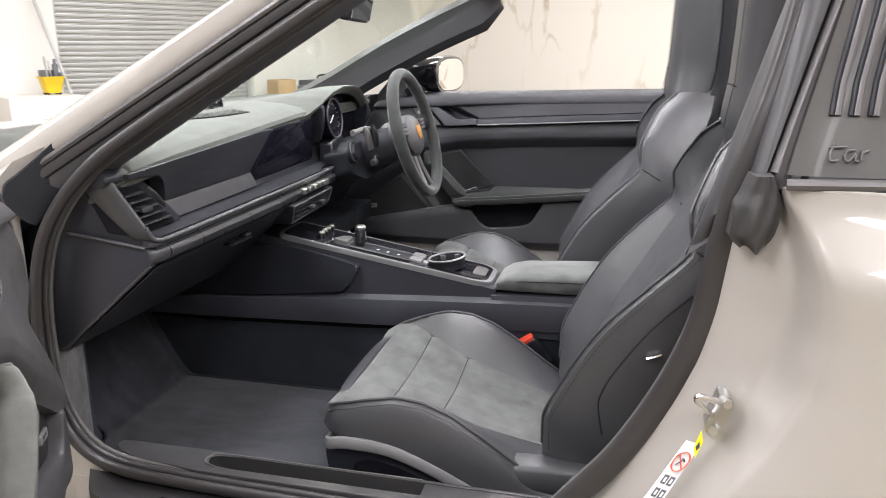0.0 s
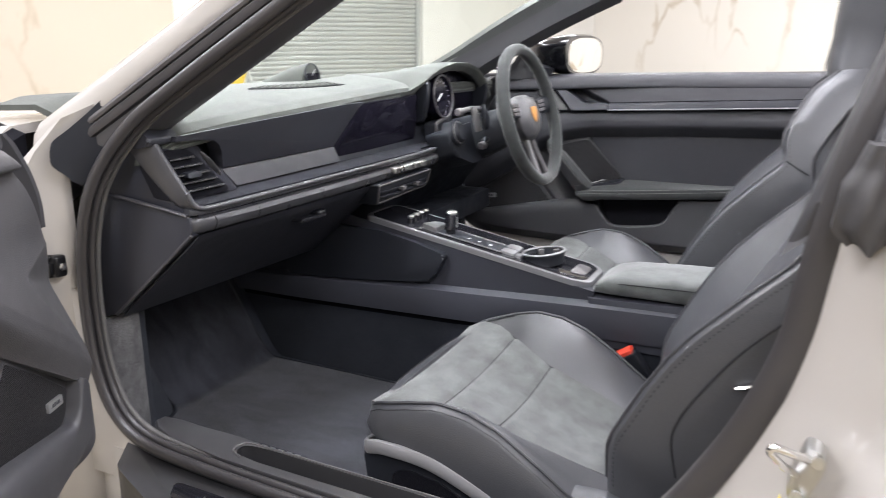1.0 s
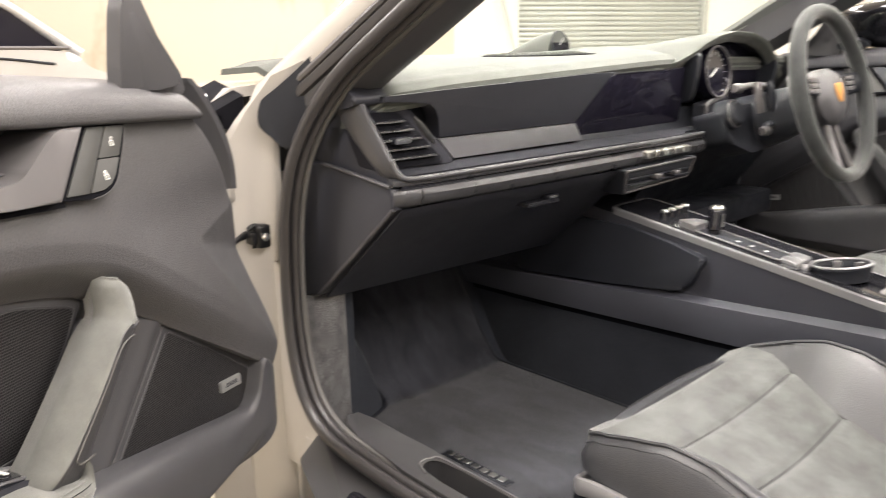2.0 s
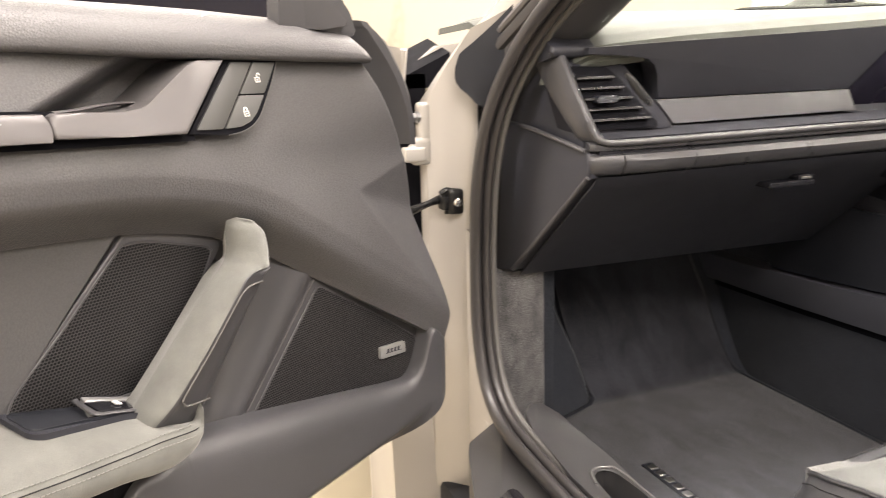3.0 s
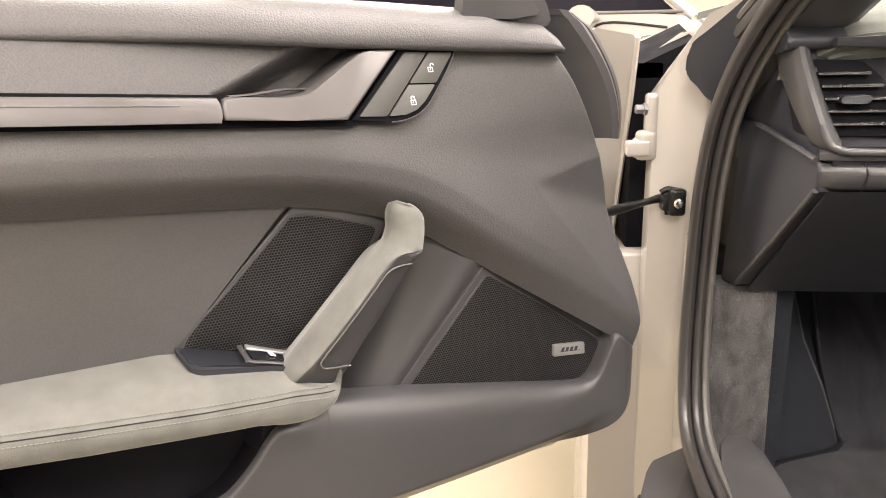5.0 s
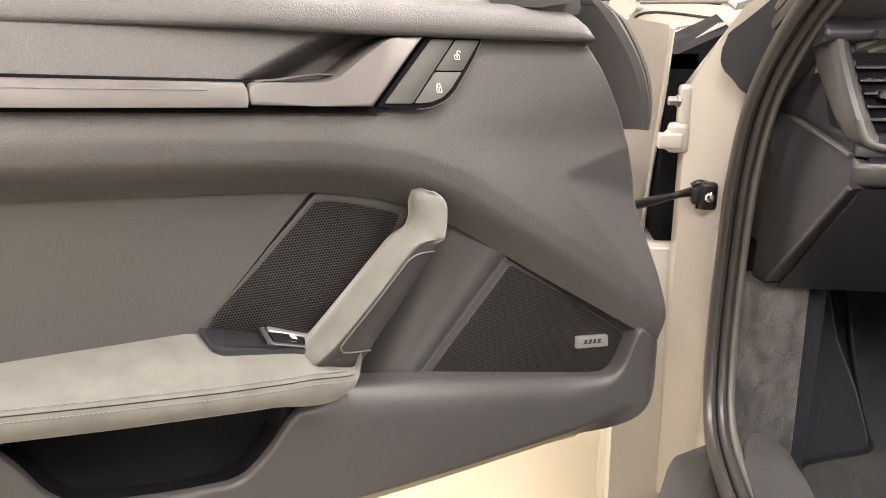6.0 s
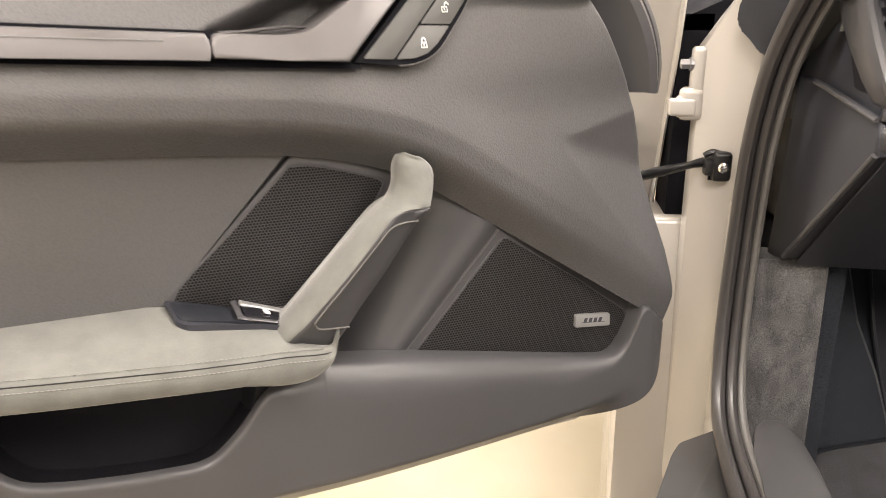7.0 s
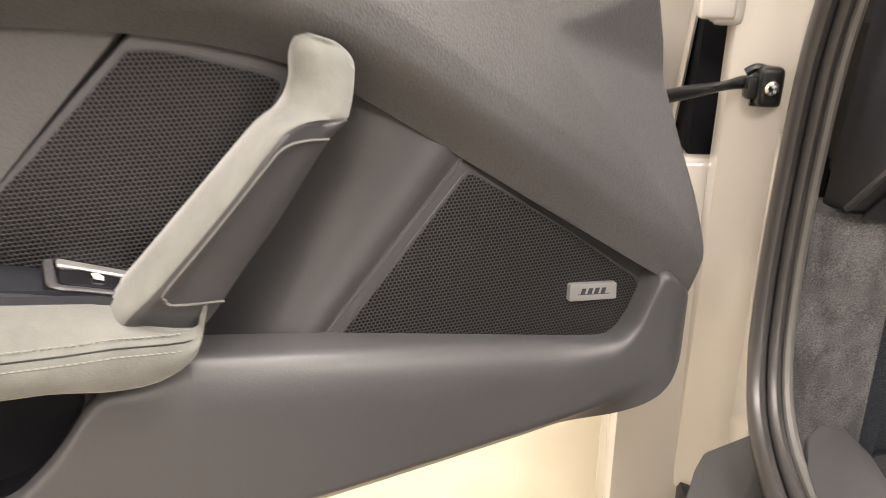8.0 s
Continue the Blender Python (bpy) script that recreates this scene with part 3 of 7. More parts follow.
def build_door(f, grille, near):
    label = "open passenger door with black leather trim" if near else "closed driver door with black leather trim"
    inward = f(0, 1, 0) - f(0, 0, 0)
    # far door: shaded copies of the same trim put its dimmer light into colour
    hide, felt, bar = (LEATHER, SUEDE, SATIN) if near else (SHADED_LEATHER, DARK_SUEDE, TRIM)
    # main leather sweep between the belt and the insert
    top_z = lerp_curve([0.0, 0.10, 0.23, 0.34, 0.46, 0.59, DOOR_END], [0.842, 0.842, 0.847, 0.851, 0.858, 0.862, 0.872])
    low_z = lerp_curve([-0.01, 0.0, 0.04, 0.16, 0.28, 0.305, 0.33, 0.36, 0.40, 0.45, 0.52, 0.60, 0.68, DOOR_END],
                       [0.485, 0.490, 0.517, 0.594, 0.672, 0.685, 0.695, 0.703, 0.7105, 0.715, 0.719, 0.7235, 0.7275, 0.740])
    low_s = lambda u: sum(low_z(u + d) for d in (-0.02, -0.01, 0, 0.01, 0.02)) / 5 if u > 0.22 else low_z(u)
    front_u = lerp_curve([0.48, 0.50, 0.54, 0.58, 0.625, 0.695, 0.76, 0.81, 0.845], [0.001, -0.002, -0.004, 0.003, 0.017, 0.037, 0.064, 0.092, 0.114])

    def crown(u, z):
        b = low_s(u)
        slope = (low_s(u + 0.01) - low_s(u - 0.01)) / 0.02
        h = (z - b) / math.sqrt(1 + slope * slope)
        n = 0.006 - 0.18 * (z - 0.775 + math.sqrt((z - 0.775) ** 2 + 0.00035))
        n += 0.005 * math.exp(-((h - 0.05) / 0.03) ** 2) * smooth01((u - 0.12) / 0.25)
        n -= 0.15 * max(0.0, min(h, 0.26) - 0.05) * smooth01((0.83 - z) / 0.1)
        n -= 0.034 * (1 - smooth01((h + 0.012) / 0.047)) * (0.35 + 0.65 * smooth01((u - 0.05) / 0.25))
        n -= 0.02 * (1 - smooth01((u - front_u(z)) / 0.014)) ** 2
        # facet towards the front edge
        ridge = 0.7115 + 0.020 * smooth01((0.157 - u) / 0.11)
        d1 = ridge - z
        d2 = (0.157 - u) * 0.765 - (0.710 - z) * 0.645
        k = 0.0055
        m = -k * math.log(math.exp(-max(-0.05, min(d1, 0.08)) / k) + math.exp(-max(-0.05, min(d2, 0.08)) / k))
        n -= 0.32 * max(0.0, min(m, 0.06))
        # the hollow behind the door pull deepens from a soft upper edge
        h2 = (0.468 - u) * 0.43 - (z - 0.8135) * 0.90 + 0.004
        n -= 0.040 * smooth01(h2 / 0.026) * smooth01((u - 0.296) / 0.012) * smooth01((z - 0.796) / 0.006)
        return n

    def sweep(s, t):
        e = s * s * 0.4 + s * 0.6
        u = e * DOOR_END
        for _ in range(2):
            a, b = top_z(u) + 0.012, low_s(u)
            z = a + (b - a) * t
            fu = front_u(z)
            u = fu + (DOOR_END - fu) * e
        a, b = top_z(u) + 0.012, low_s(u)
        z = a + (b - a) * t
        return (u, crown(u, z), z)
    bm = sheet(sweep, 300, 110)
    rim_edges = [e for e in bm.edges if e.is_boundary]
    skirt = bmesh.ops.extrude_edge_only(bm, edges=rim_edges)
    for v in (g for g in skirt["geom"] if isinstance(g, bmesh.types.BMVert)):
        v.co.y -= 0.03
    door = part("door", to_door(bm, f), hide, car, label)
    # belt rail
    rings = []
    bump_n = lerp_curve([0.0, 0.40, 0.47, 0.56, 0.66, DOOR_END], [0.016, 0.015, 0.011, 0.004, 0.0012, 0.0008])
    for u, dn, dz in ((0.114, -0.014, 0.0), (0.116, -0.006, 0.0), (0.122, -0.001, 0.0), (0.137, 0.0, 0.0), (0.2, 0.0, 0.0), (0.3, 0, 0), (0.36, 0, 0), (0.42, 0.0, 0.0), (0.46, 0, 0), (0.50, 0, 0), (0.54, 0, 0), (0.6, 0, 0), (0.66, 0, 0), (0.8, 0.0, 0.0), (DOOR_END, 0.0, 0.0)):
        zt = lerp_curve([0.11, 0.117, 0.14, 0.21, 0.32, 0.42, 0.6, DOOR_END], [0.848, 0.858, 0.877, 0.886, 0.892, 0.895, 0.899, 0.912])(u)
        zb = top_z(u) - 0.003
        h = zt - zb
        base = 0.006 - 0.36 * (zb - 0.775)
        A = bump_n(u)
        k = min(1.0, A / 0.015)
        q = 0.36 * h * (1 - k)
        sec = [(base - 0.03, zb + 0.001), (base + A * 0.55 - 0.004 * (1 - k), zb), (base + A * 0.9 - 0.002 * (1 - k), zb + 0.0015), (base + A - q * 0.13, zb + 0.005), (base + A - 0.002 * k - q * 0.30, zb + h * 0.30), (base + A - 0.006 * k - q * 0.52, zb + h * 0.52),
               (base + A - 0.013 * k - q * 0.72 - 0.002 * (1 - k), zb + h * 0.72), (base + A - 0.024 * k - q * 0.88 - 0.009 * (1 - k), zb + h * 0.88), (base + A - 0.042 * k - 0.036 * (1 - k), zb + h * 0.98), (-0.075, zt + 0.001), (-0.10, zt - 0.004), (-0.10, zb)]
        rings.append([f(u, a + dn, b + dz) for a, b in sec])
    part("belt_rail", loft(rings), hide, door, "grained dark belt rail", 55)
    # outer skin and edge of the door
    skin = rounded([(0.0, 0.33), (DOOR_END + 0.03, 0.33), (DOOR_END + 0.03, 0.875), (0.13, 0.845), (0.06, 0.72), (0.02, 0.6)], 0.05)
    part("outer_skin", slab(skin, -0.102, -0.17, f, 0.01), PAINT, door, "chalk painted door shell")
    # thick rubber leaf at the door's front end
    la = catmull([(0.116, -0.03, 0.884), (0.111, -0.03, 0.878), (0.103, -0.03, 0.871), (0.068, -0.03, 0.832), (0.045, -0.03, 0.789), (0.034, -0.034, 0.745)], 5)
    lb = catmull([(0.075, -0.05, 0.880), (0.062, -0.05, 0.872), (0.040, -0.05, 0.856), (0.012, -0.05, 0.811), (0.002, -0.05, 0.772), (0.006, -0.048, 0.742)], 5)
    rings = []
    for a, b in zip(la, lb):
        w = b - a
        rings.append([f(*q) for q in (a + Vector((0.035, -0.022, 0)), a, a + w * 0.12 + Vector((0, 0.006, 0)), a + w * 0.4 + Vector((0, 0.011, 0)), a + w * 0.62 + Vector((0, 0.006, 0)), a + w * 0.68 + Vector((0, 0.001, 0)), a + w * 0.75 + Vector((0, 0.004, 0)), a + w * 0.92 + Vector((0, 0.003, 0)), b, b + Vector((0, -0.025, 0)))])
    part("door_seal", loft(rings), SOFT, door, "thick dark rubber seal")
    # window corner piece
    part("window_corner", slab(rounded([(0.230, 0.866), (0.227, 0.900), (0.218, 0.950), (0.208, 0.975), (0.202, 0.982), (0.194, 0.976), (0.165, 0.928), (0.131, 0.889), (0.124, 0.868), (0.17, 0.862)], 0.005), -0.020, -0.036, f, 0.004, 3), SOFT, door)
    part("corner_panel", slab(rounded([(0.216, 0.875), (0.213, 0.925), (0.207, 0.948), (0.201, 0.950), (0.172, 0.908), (0.140, 0.878), (0.18, 0.873)], 0.006), -0.014, -0.026, lambda u, n, z: f(u, n - 0.30 * max(0.0, u - 0.185), z), 0.006, 3), SOFT, door)
    # trim rail and pull, over a black plate that gives the groove's shade
    fr = lambda u, n, z: f(u, n - 0.36 * max(0.0, z - 0.775), z)
    groove = [(0.459, 0.8135), (0.459, 0.796), (0.352, 0.7875), (0.352, 0.7832), (0.36, 0.7835), (0.468, 0.7885), (0.646, 0.7975), (DOOR_END, 0.820), (DOOR_END, 0.8475), (0.645, 0.8245), (0.475, 0.815)]
    part("groove_shade", slab(groove, 0.0120, -0.01, fr, 0), CAVITY, door)
    rail = [(0.4705, 0.8128), (0.4680, 0.808), (0.4672, 0.803), (0.4678, 0.798), (0.4695, 0.7932), (0.6, 0.7995), (DOOR_END, 0.824), (DOOR_END, 0.8455), (0.645, 0.822)]
    part("trim_rail", slab(rail, 0.0225, -0.01, fr, 0.0028, 2), bar, door, "satin grey trim rail")
    if near:
        part("rail_line", tube([(0.50, 0.0227, 0.8085), (0.645, 0.0227, 0.8155), (DOOR_END, 0.0227, 0.8385)], 0.0005, seg=5, f=fr), SILVER, door)
    else:
        part("rail_line", tube([(0.47, 0.0225, 0.7945), (0.6, 0.0225, 0.8005), (DOOR_END, 0.0225, 0.8255)], 0.0030, 0.0024, seg=8, f=fr), SILVER, door, "bright line under the trim rail")
    pull = [(v.x, v.y) for v in catmull([(0.439, 0.8118, 0), (0.4154, 0.8106, 0), (0.3995, 0.8118, 0), (0.3900, 0.8150, 0), (0.3810, 0.8203, 0), (0.3678, 0.8287, 0), (0.3507, 0.8392, 0), (0.3400, 0.8448, 0), (0.331, 0.8466, 0)], 3)] + [(0.3060, 0.8466), (0.3628, 0.7893), (0.4135, 0.7922), (0.4660, 0.7950), (0.4678, 0.799), (0.4676, 0.805), (0.4655, 0.8110), (0.4618, 0.8128)]
    part("door_pull", slab(pull, 0.0225, -0.03, fr, 0.0042, 4), bar, door, "satin grey door release")
    part("pull_lip", tube(catmull([(0.460, 0.009, 0.8128), (0.4395, 0.004, 0.8132), (0.4197, 0.0, 0.8150), (0.4047, -0.002, 0.8158), (0.3846, -0.002, 0.8152)]), 0.005, 0.0012, seg=8, f=fr), bar, door)
    # locking switches in a dark frame with a fine bright rim
    frame_pts = [(0.2995, 0.8466), (0.2440, 0.8452)] + [(v.x, v.y) for v in catmull([(0.2425, 0.8438, 0), (0.2540, 0.8276, 0), (0.2680, 0.8108, 0), (0.2800, 0.7976, 0), (0.2910, 0.7902, 0), (0.305, 0.7857, 0), (0.319, 0.7846, 0)], 3)] + [(0.3575, 0.7878)]
    part("switch_frame", slab(frame_pts, 0.0135, -0.012, fr, 0.001), CAVITY, door)
    part("switch_rim", tube([(u, 0.0126, z) for u, z in frame_pts[1:-1]], 0.0007, 0.0016, seg=6, f=fr, up=inward), SATIN, door)
    for q in ([(0.2952, 0.8447), (0.2732, 0.8439), (0.3234, 0.7900), (0.3496, 0.7912)],
              [(0.2708, 0.8438), (0.2460, 0.8432), (0.2687, 0.8168), (0.2957, 0.8174)],
              [(0.2968, 0.8160), (0.2697, 0.8154), (0.2834, 0.8008), (0.2931, 0.7938), (0.3048, 0.7903), (0.3212, 0.7899)]):
        part("lock_switch", slab(rounded(q, 0.0018, 3), 0.0152, 0.0, fr, 0.0008), SWITCH, door)
    for (cu, cz, op) in ((0.2722, 0.8290, 0.0022), (0.2952, 0.8008, 0.0)):
        frame_loop = [(cu - 0.0024, 0.0153, cz - 0.0022), (cu + 0.0024, 0.0153, cz - 0.0022), (cu + 0.0024, 0.0153, cz + 0.0016), (cu - 0.0024, 0.0153, cz + 0.0016)]
        bm = join(tube(frame_loop, 0.00055, seg=6, closed=True, f=fr, up=inward), tube([(cu, 0.0153, cz + 0.0004), (cu, 0.0153, cz - 0.001)], 0.0006, seg=6, f=fr),
                  tube(catmull([(cu + 0.0016 - op, 0.0153, cz + 0.0018), (cu + 0.0015 - op, 0.0153, cz + 0.0042), (cu - op, 0.0153, cz + 0.0052), (cu - 0.0015 - op, 0.0153, cz + 0.0042), (cu - 0.0016 - op, 0.0153, cz + (0.0018 if not op else 0.0034))], 4), 0.00055, seg=6, f=fr, up=inward))
        part("lock_icon", bm, ICON, door)
    # leather insert
    insert = [(0.404, 0.714)] + [(u, low_s(u) + 0.006) for u in (0.44, 0.49, 0.58, 0.66, 0.9, DOOR_END)] + [(DOOR_END, 0.56), (0.50, 0.56), (0.5265, 0.589)]
    part("leather_insert", slab(insert, -0.027, -0.06, f, 0.003), INSERT if near else SHADED_LEATHER, door)
    # upper speaker
    spk = [(0.4028, 0.7128), (0.3732, 0.7080), (0.3396, 0.6990), (0.3150, 0.689), (0.312, 0.680), (0.36, 0.62), (0.40, 0.565), (0.53, 0.565), (0.5252, 0.5895)]
    part("speaker_frame", slab(rounded(spk, 0.003, 2), -0.027, -0.06, f, 0.0022), SOFT, door)
    g1 = [(v.x, v.y) for v in catmull([(0.5151, 0.5925, 0), (0.4625, 0.6474, 0), (0.4135, 0.6960, 0), (0.4055, 0.7016, 0), (0.385, 0.7005, 0), (0.3575, 0.6932, 0), (0.331, 0.6850, 0), (0.3236, 0.6800, 0), (0.3261, 0.6726, 0), (0.3355, 0.6577, 0), (0.3538, 0.6341, 0), (0.3902, 0.5890, 0), (0.405, 0.575, 0), (0.46, 0.578, 0)], 4, True)]
    gm1 = [(u + (0.41 - u) * 0.018, z + (0.64 - z) * 0.022) for u, z in g1]
    part("grille_bed", slab(g1, -0.0262, -0.04, f, 0.0008), SOFT, door)
    part("speaker_grille", slab(gm1, -0.0256, -0.04, f, 0.0006), grille, door, "perforated black speaker grille")
    part("grille_edge", tube([(u, -0.0262, z) for u, z in g1], 0.0011, 0.0007, seg=6, closed=True, f=f, up=inward), SOFT, door)
    # lower speaker and the hollow beside the grab handle

    def hollow(s, t):
        # s along from the handle to the grille edge, t from top to bottom
        p0, p1 = Vector((0.314, 0.703)), Vector((0.440, 0.49))
        q0, q1 = Vector((0.194, 0.626)), Vector((0.318, 0.49))
        a, b = p0.lerp(p1, t), q0.lerp(q1, t)
        c = a.lerp(b, s)
        dip = 1 - smooth01((s - 0.06) / 0.66)
        roll = 0.006 * math.exp(-((s - 0.84) / 0.10) ** 2)
        return (c.x, -0.0235 + roll - 0.080 * dip * (0.30 + 0.70 * t), c.y)
    part("speaker_hollow", sheet(hollow, 48, 24, f, back=(f(0, -0.02, 0) - f(0, 0, 0))), SOFT, door)
    rim = [(0.206, 0.6285), (0.120, 0.574), (0.030, 0.517), (0.034, 0.503), (0.066, 0.446), (0.33, 0.487), (0.319, 0.50)]
    part("speaker_frame", slab(rounded(rim, 0.004, 2), -0.0205, -0.06, f, 0.003), SOFT, door)
    part("frame_ridge", tube([(0.2058, -0.0200, 0.6240), (0.2554, -0.0200, 0.5685), (0.316, -0.0200, 0.501)], 0.0006, seg=5, f=f), SATIN, door)
    g2 = rounded([(0.2025, 0.6165), (0.1165, 0.5600), (0.0465, 0.5085), (0.0480, 0.4950), (0.0800, 0.452), (0.309, 0.4970)], 0.006, 3)
    gm2 = [(u + (0.15 - u) * 0.018, z + (0.525 - z) * 0.022) for u, z in g2]
    part("grille_bed", slab(g2, -0.0192, -0.04, f, 0.0008), SOFT, door)
    part("speaker_grille", slab(gm2, -0.0186, -0.04, f, 0.0006), grille, door, "perforated black speaker grille")
    part("grille_edge", tube([(u, -0.0192, z) for u, z in g2], 0.0009, 0.0006, seg=6, closed=True, f=f, up=inward), SOFT, door)
    plate = rounded([(0.1160, 0.5180), (0.0725, 0.5130), (0.0715, 0.4985), (0.1160, 0.5035)], 0.002, 3)
    part("badge_plate", slab(plate, -0.0145, -0.02, f, 0.001), SATIN_PLATE, door, "small silver plate")
    for k in range(4):
        a, b = 0.1062 - k * 0.0062, 0.0007 * k
        part("badge_mark", slab([(a, 0.5080 - b), (a - 0.0014, 0.5128 - b), (a - 0.0052, 0.5124 - b), (a - 0.0040, 0.5076 - b)], -0.0142, -0.0148, f, 0), INK, door)
    part("badge_mark", slab([(0.1085, 0.5085), (0.1085, 0.5080), (0.079, 0.5045), (0.079, 0.5050)], -0.0142, -0.0148, f, 0), INK, door)
    # lower panel: a rounded shoulder, an upright face and a turned-under foot, hollowed for the map pocket
    low_pts = [(0.001, 0.491), (0.010, 0.501), (0.019, 0.509), (0.028, 0.517), (0.036, 0.5215), (0.042, 0.519), (0.047, 0.509), (0.053, 0.495), (0.060, 0.481), (0.068, 0.472), (0.081, 0.4675), (0.11, 0.472), (0.144, 0.479), (0.287, 0.509), (0.384, 0.528), (0.400, 0.5295), (0.415, 0.5245),
               (0.429, 0.521), (0.440, 0.5205), (0.448, 0.518), (0.456, 0.5105), (0.468, 0.4945), (0.480, 0.481), (0.495, 0.468), (0.506, 0.4635), (0.520, 0.4622), (0.565, 0.465), (0.610, 0.471), (0.635, 0.477), (0.647, 0.484), (0.658, 0.496), (0.668, 0.514), (0.678, 0.530), (0.69, 0.544), (0.72, 0.556), (DOOR_END, 0.585)]
    lc = catmull([(u, z, 0) for u, z in low_pts], 5)
    lt = lerp_curve([p.x for p in lc], [p.y for p in lc])
    lbot_raw = lerp_curve([0.001, 0.004, 0.010, 0.019, 0.035, 0.059, 0.08, 0.107, 0.15, 0.207, 0.343, DOOR_END], [0.474, 0.453, 0.436, 0.421, 0.409, 0.399, 0.393, 0.389, 0.387, 0.387, 0.388, 0.398])
    lbot = lambda u: lbot_raw(u) if u < 0.008 else sum(lbot_raw(u + d * min(1.0, u / 0.06)) for d in (-0.012, -0.006, 0, 0.006, 0.012)) / 5
    us = sorted(set([0.001 + 0.0008 * i for i in range(12)] + [p.x for p in lc] + [0.0105 + 0.0022 * i for i in range(30)]))
    vs = [0, 0.012, 0.03, 0.06, 0.10, 0.15, 0.21, 0.28, 0.36, 0.45, 0.55, 0.64, 0.70, 0.74, 0.765, 0.79, 0.815, 0.84, 0.88, 0.92, 0.96, 1.0]

    def low_face(s, t):
        u = us[round(s * (len(us) - 1))]
        a, b = lt(u), lbot(u)
        v = vs[round(t * (len(vs) - 1))]
        z = a + (b - a) * v
        d1, d2 = a - z, z - b
        body = 0.004 + 0.020 * smooth01((u - 0.06) / 0.34)
        r = 0.005 + 0.027 * smooth01((u - 0.05) / 0.1) * (1 - smooth01((u - 0.40) / 0.05))
        k = min(1.0, d1 / r)
        n = body - (0.004 + 0.5 * r) * (1 - math.sqrt(max(0.0, 1 - (1 - k) ** 2)))
        n -= 0.028 * max(0.0, 1 - d2 / 0.026) * smooth01((u - 0.03) / 0.09)
        n -= 0.022 * (1 - math.sqrt(max(0.0, 1 - (1 - min(1.0, (u - 0.001) / 0.03)) ** 2)))
        return (u, n, z)
    bm = sheet(low_face, len(us) - 1, len(vs) - 1)
    skirt = bmesh.ops.extrude_edge_only(bm, edges=[e for e in bm.edges if e.is_boundary])
    for v in (g for g in skirt["geom"] if isinstance(g, bmesh.types.BMVert)):
        v.co.y -= 0.02 if v.co.x < 0.43 or v.co.z < 0.45 else 0.003
    part("lower_panel", to_door(bm, f), SOFT, door, "smooth dark lower door panel with map pocket", 50)
    part("lower_seal", tube(catmull([(0.03, -0.05, 0.402), (0.09, -0.055, 0.386), (0.2, -0.055, 0.380), (0.4, -0.055, 0.379), (DOOR_END, -0.055, 0.388)]), 0.008, 0.007, seg=8, f=f), RUBBER, door)
    lip = [p for p in lc if 0.438 < p.x < 0.70]
    part("pocket_liner", loft([[f(p.x + (0.565 - p.x) * a, d, p.y + b) for p in lip] for a, b, d in ((0.0, -0.0006, 0.0155), (0.01, -0.010, 0.010), (0.02, -0.022, -0.02), (0.03, -0.03, -0.058))], cap=False, closed=False), SHELF, door)
    part("pocket_back", slab([(0.40, 0.60), (0.40, 0.40), (0.80, 0.40), (0.80, 0.61)], -0.050, -0.06, f, 0), SHELF, door)
    part("pocket_end", slab([(0.436, 0.55), (0.448, 0.55), (0.475, 0.42), (0.436, 0.42)], 0.0, -0.055, f, 0.001), DARK, door)
    # armrest
    seam_z = lerp_curve([0.38, 0.394, 0.434, 0.512, 0.599, 0.675, DOOR_END], [0.550, 0.551, 0.558, 0.564, 0.572, 0.580, 0.625])
    arm_low = lerp_curve([0.383, 0.387, 0.389, 0.393, 0.398, 0.405, 0.42, 0.441, 0.465, 0.513, 0.601, 0.679, DOOR_END], [0.568, 0.561, 0.554, 0.543, 0.537, 0.5325, 0.5285, 0.5305, 0.537, 0.541, 0.548, 0.556, 0.60])
    arm_n = lerp_curve([0.383, 0.387, 0.393, 0.405, 0.42, 0.45, 0.50, DOOR_END], [0.022, 0.032, 0.038, 0.042, 0.0445, 0.048, 0.050, 0.052])
    arm_top = lerp_curve([0.383, 0.40, 0.44, 0.53, 0.68, DOOR_END], [0.551, 0.558, 0.579, 0.5955, 0.596, 0.60])
    rings = []
    for u in (0.383, 0.385, 0.387, 0.389, 0.391, 0.394, 0.398, 0.403, 0.409, 0.416, 0.425, 0.435, 0.445, 0.456, 0.47, 0.49, 0.513, 0.535, 0.56, 0.60, 0.64, 0.68, 0.8, 0.95, DOOR_END):
        zt, zb, nf = arm_top(u), arm_low(u), arm_n(u)
        zs = max(seam_z(u), zb + 0.004)
        zt = max(zt, zs + 0.004)
        h = zs - zb
        sec = [(-0.045, zt), (-0.02, zt - 0.004), (nf * 0.3 - 0.01, zs + (zt - zs) * 0.66), (nf * 0.75 - 0.004, zs + (zt - zs) * 0.34), (nf - 0.009, zs + 0.0042), (nf - 0.004, zs + 0.0015), (nf - 0.003, zs), (nf - 0.0022, zs - 0.0015), (nf - 0.0005, zs - min(0.006, h * 0.3)), (nf, zs - h * 0.5), (nf - 0.002, zb + h * 0.18), (nf - 0.006, zb + h * 0.05), (nf - 0.012, zb), (-0.045, zb)]
        rings.append([f(u, a, b) for a, b in sec])
    part("armrest", loft(rings), felt, door, "grey suede armrest with twin stitching", 70)
    for off, dn in ((0.0042, -0.0042), (-0.0042, 0.0006)):
        bms = []
        for i in range(150):
            u = 0.402 + i * 0.0036
            z, nn = seam_z(u) + off, arm_n(u) + dn - 0.0014
            bms.append(tube([(u, nn, z), (u + 0.0023, nn, seam_z(u + 0.0023) + off)], 0.0004, 0.0006, seg=4, f=f))
        part("stitching", join(*bms), THREAD, door)
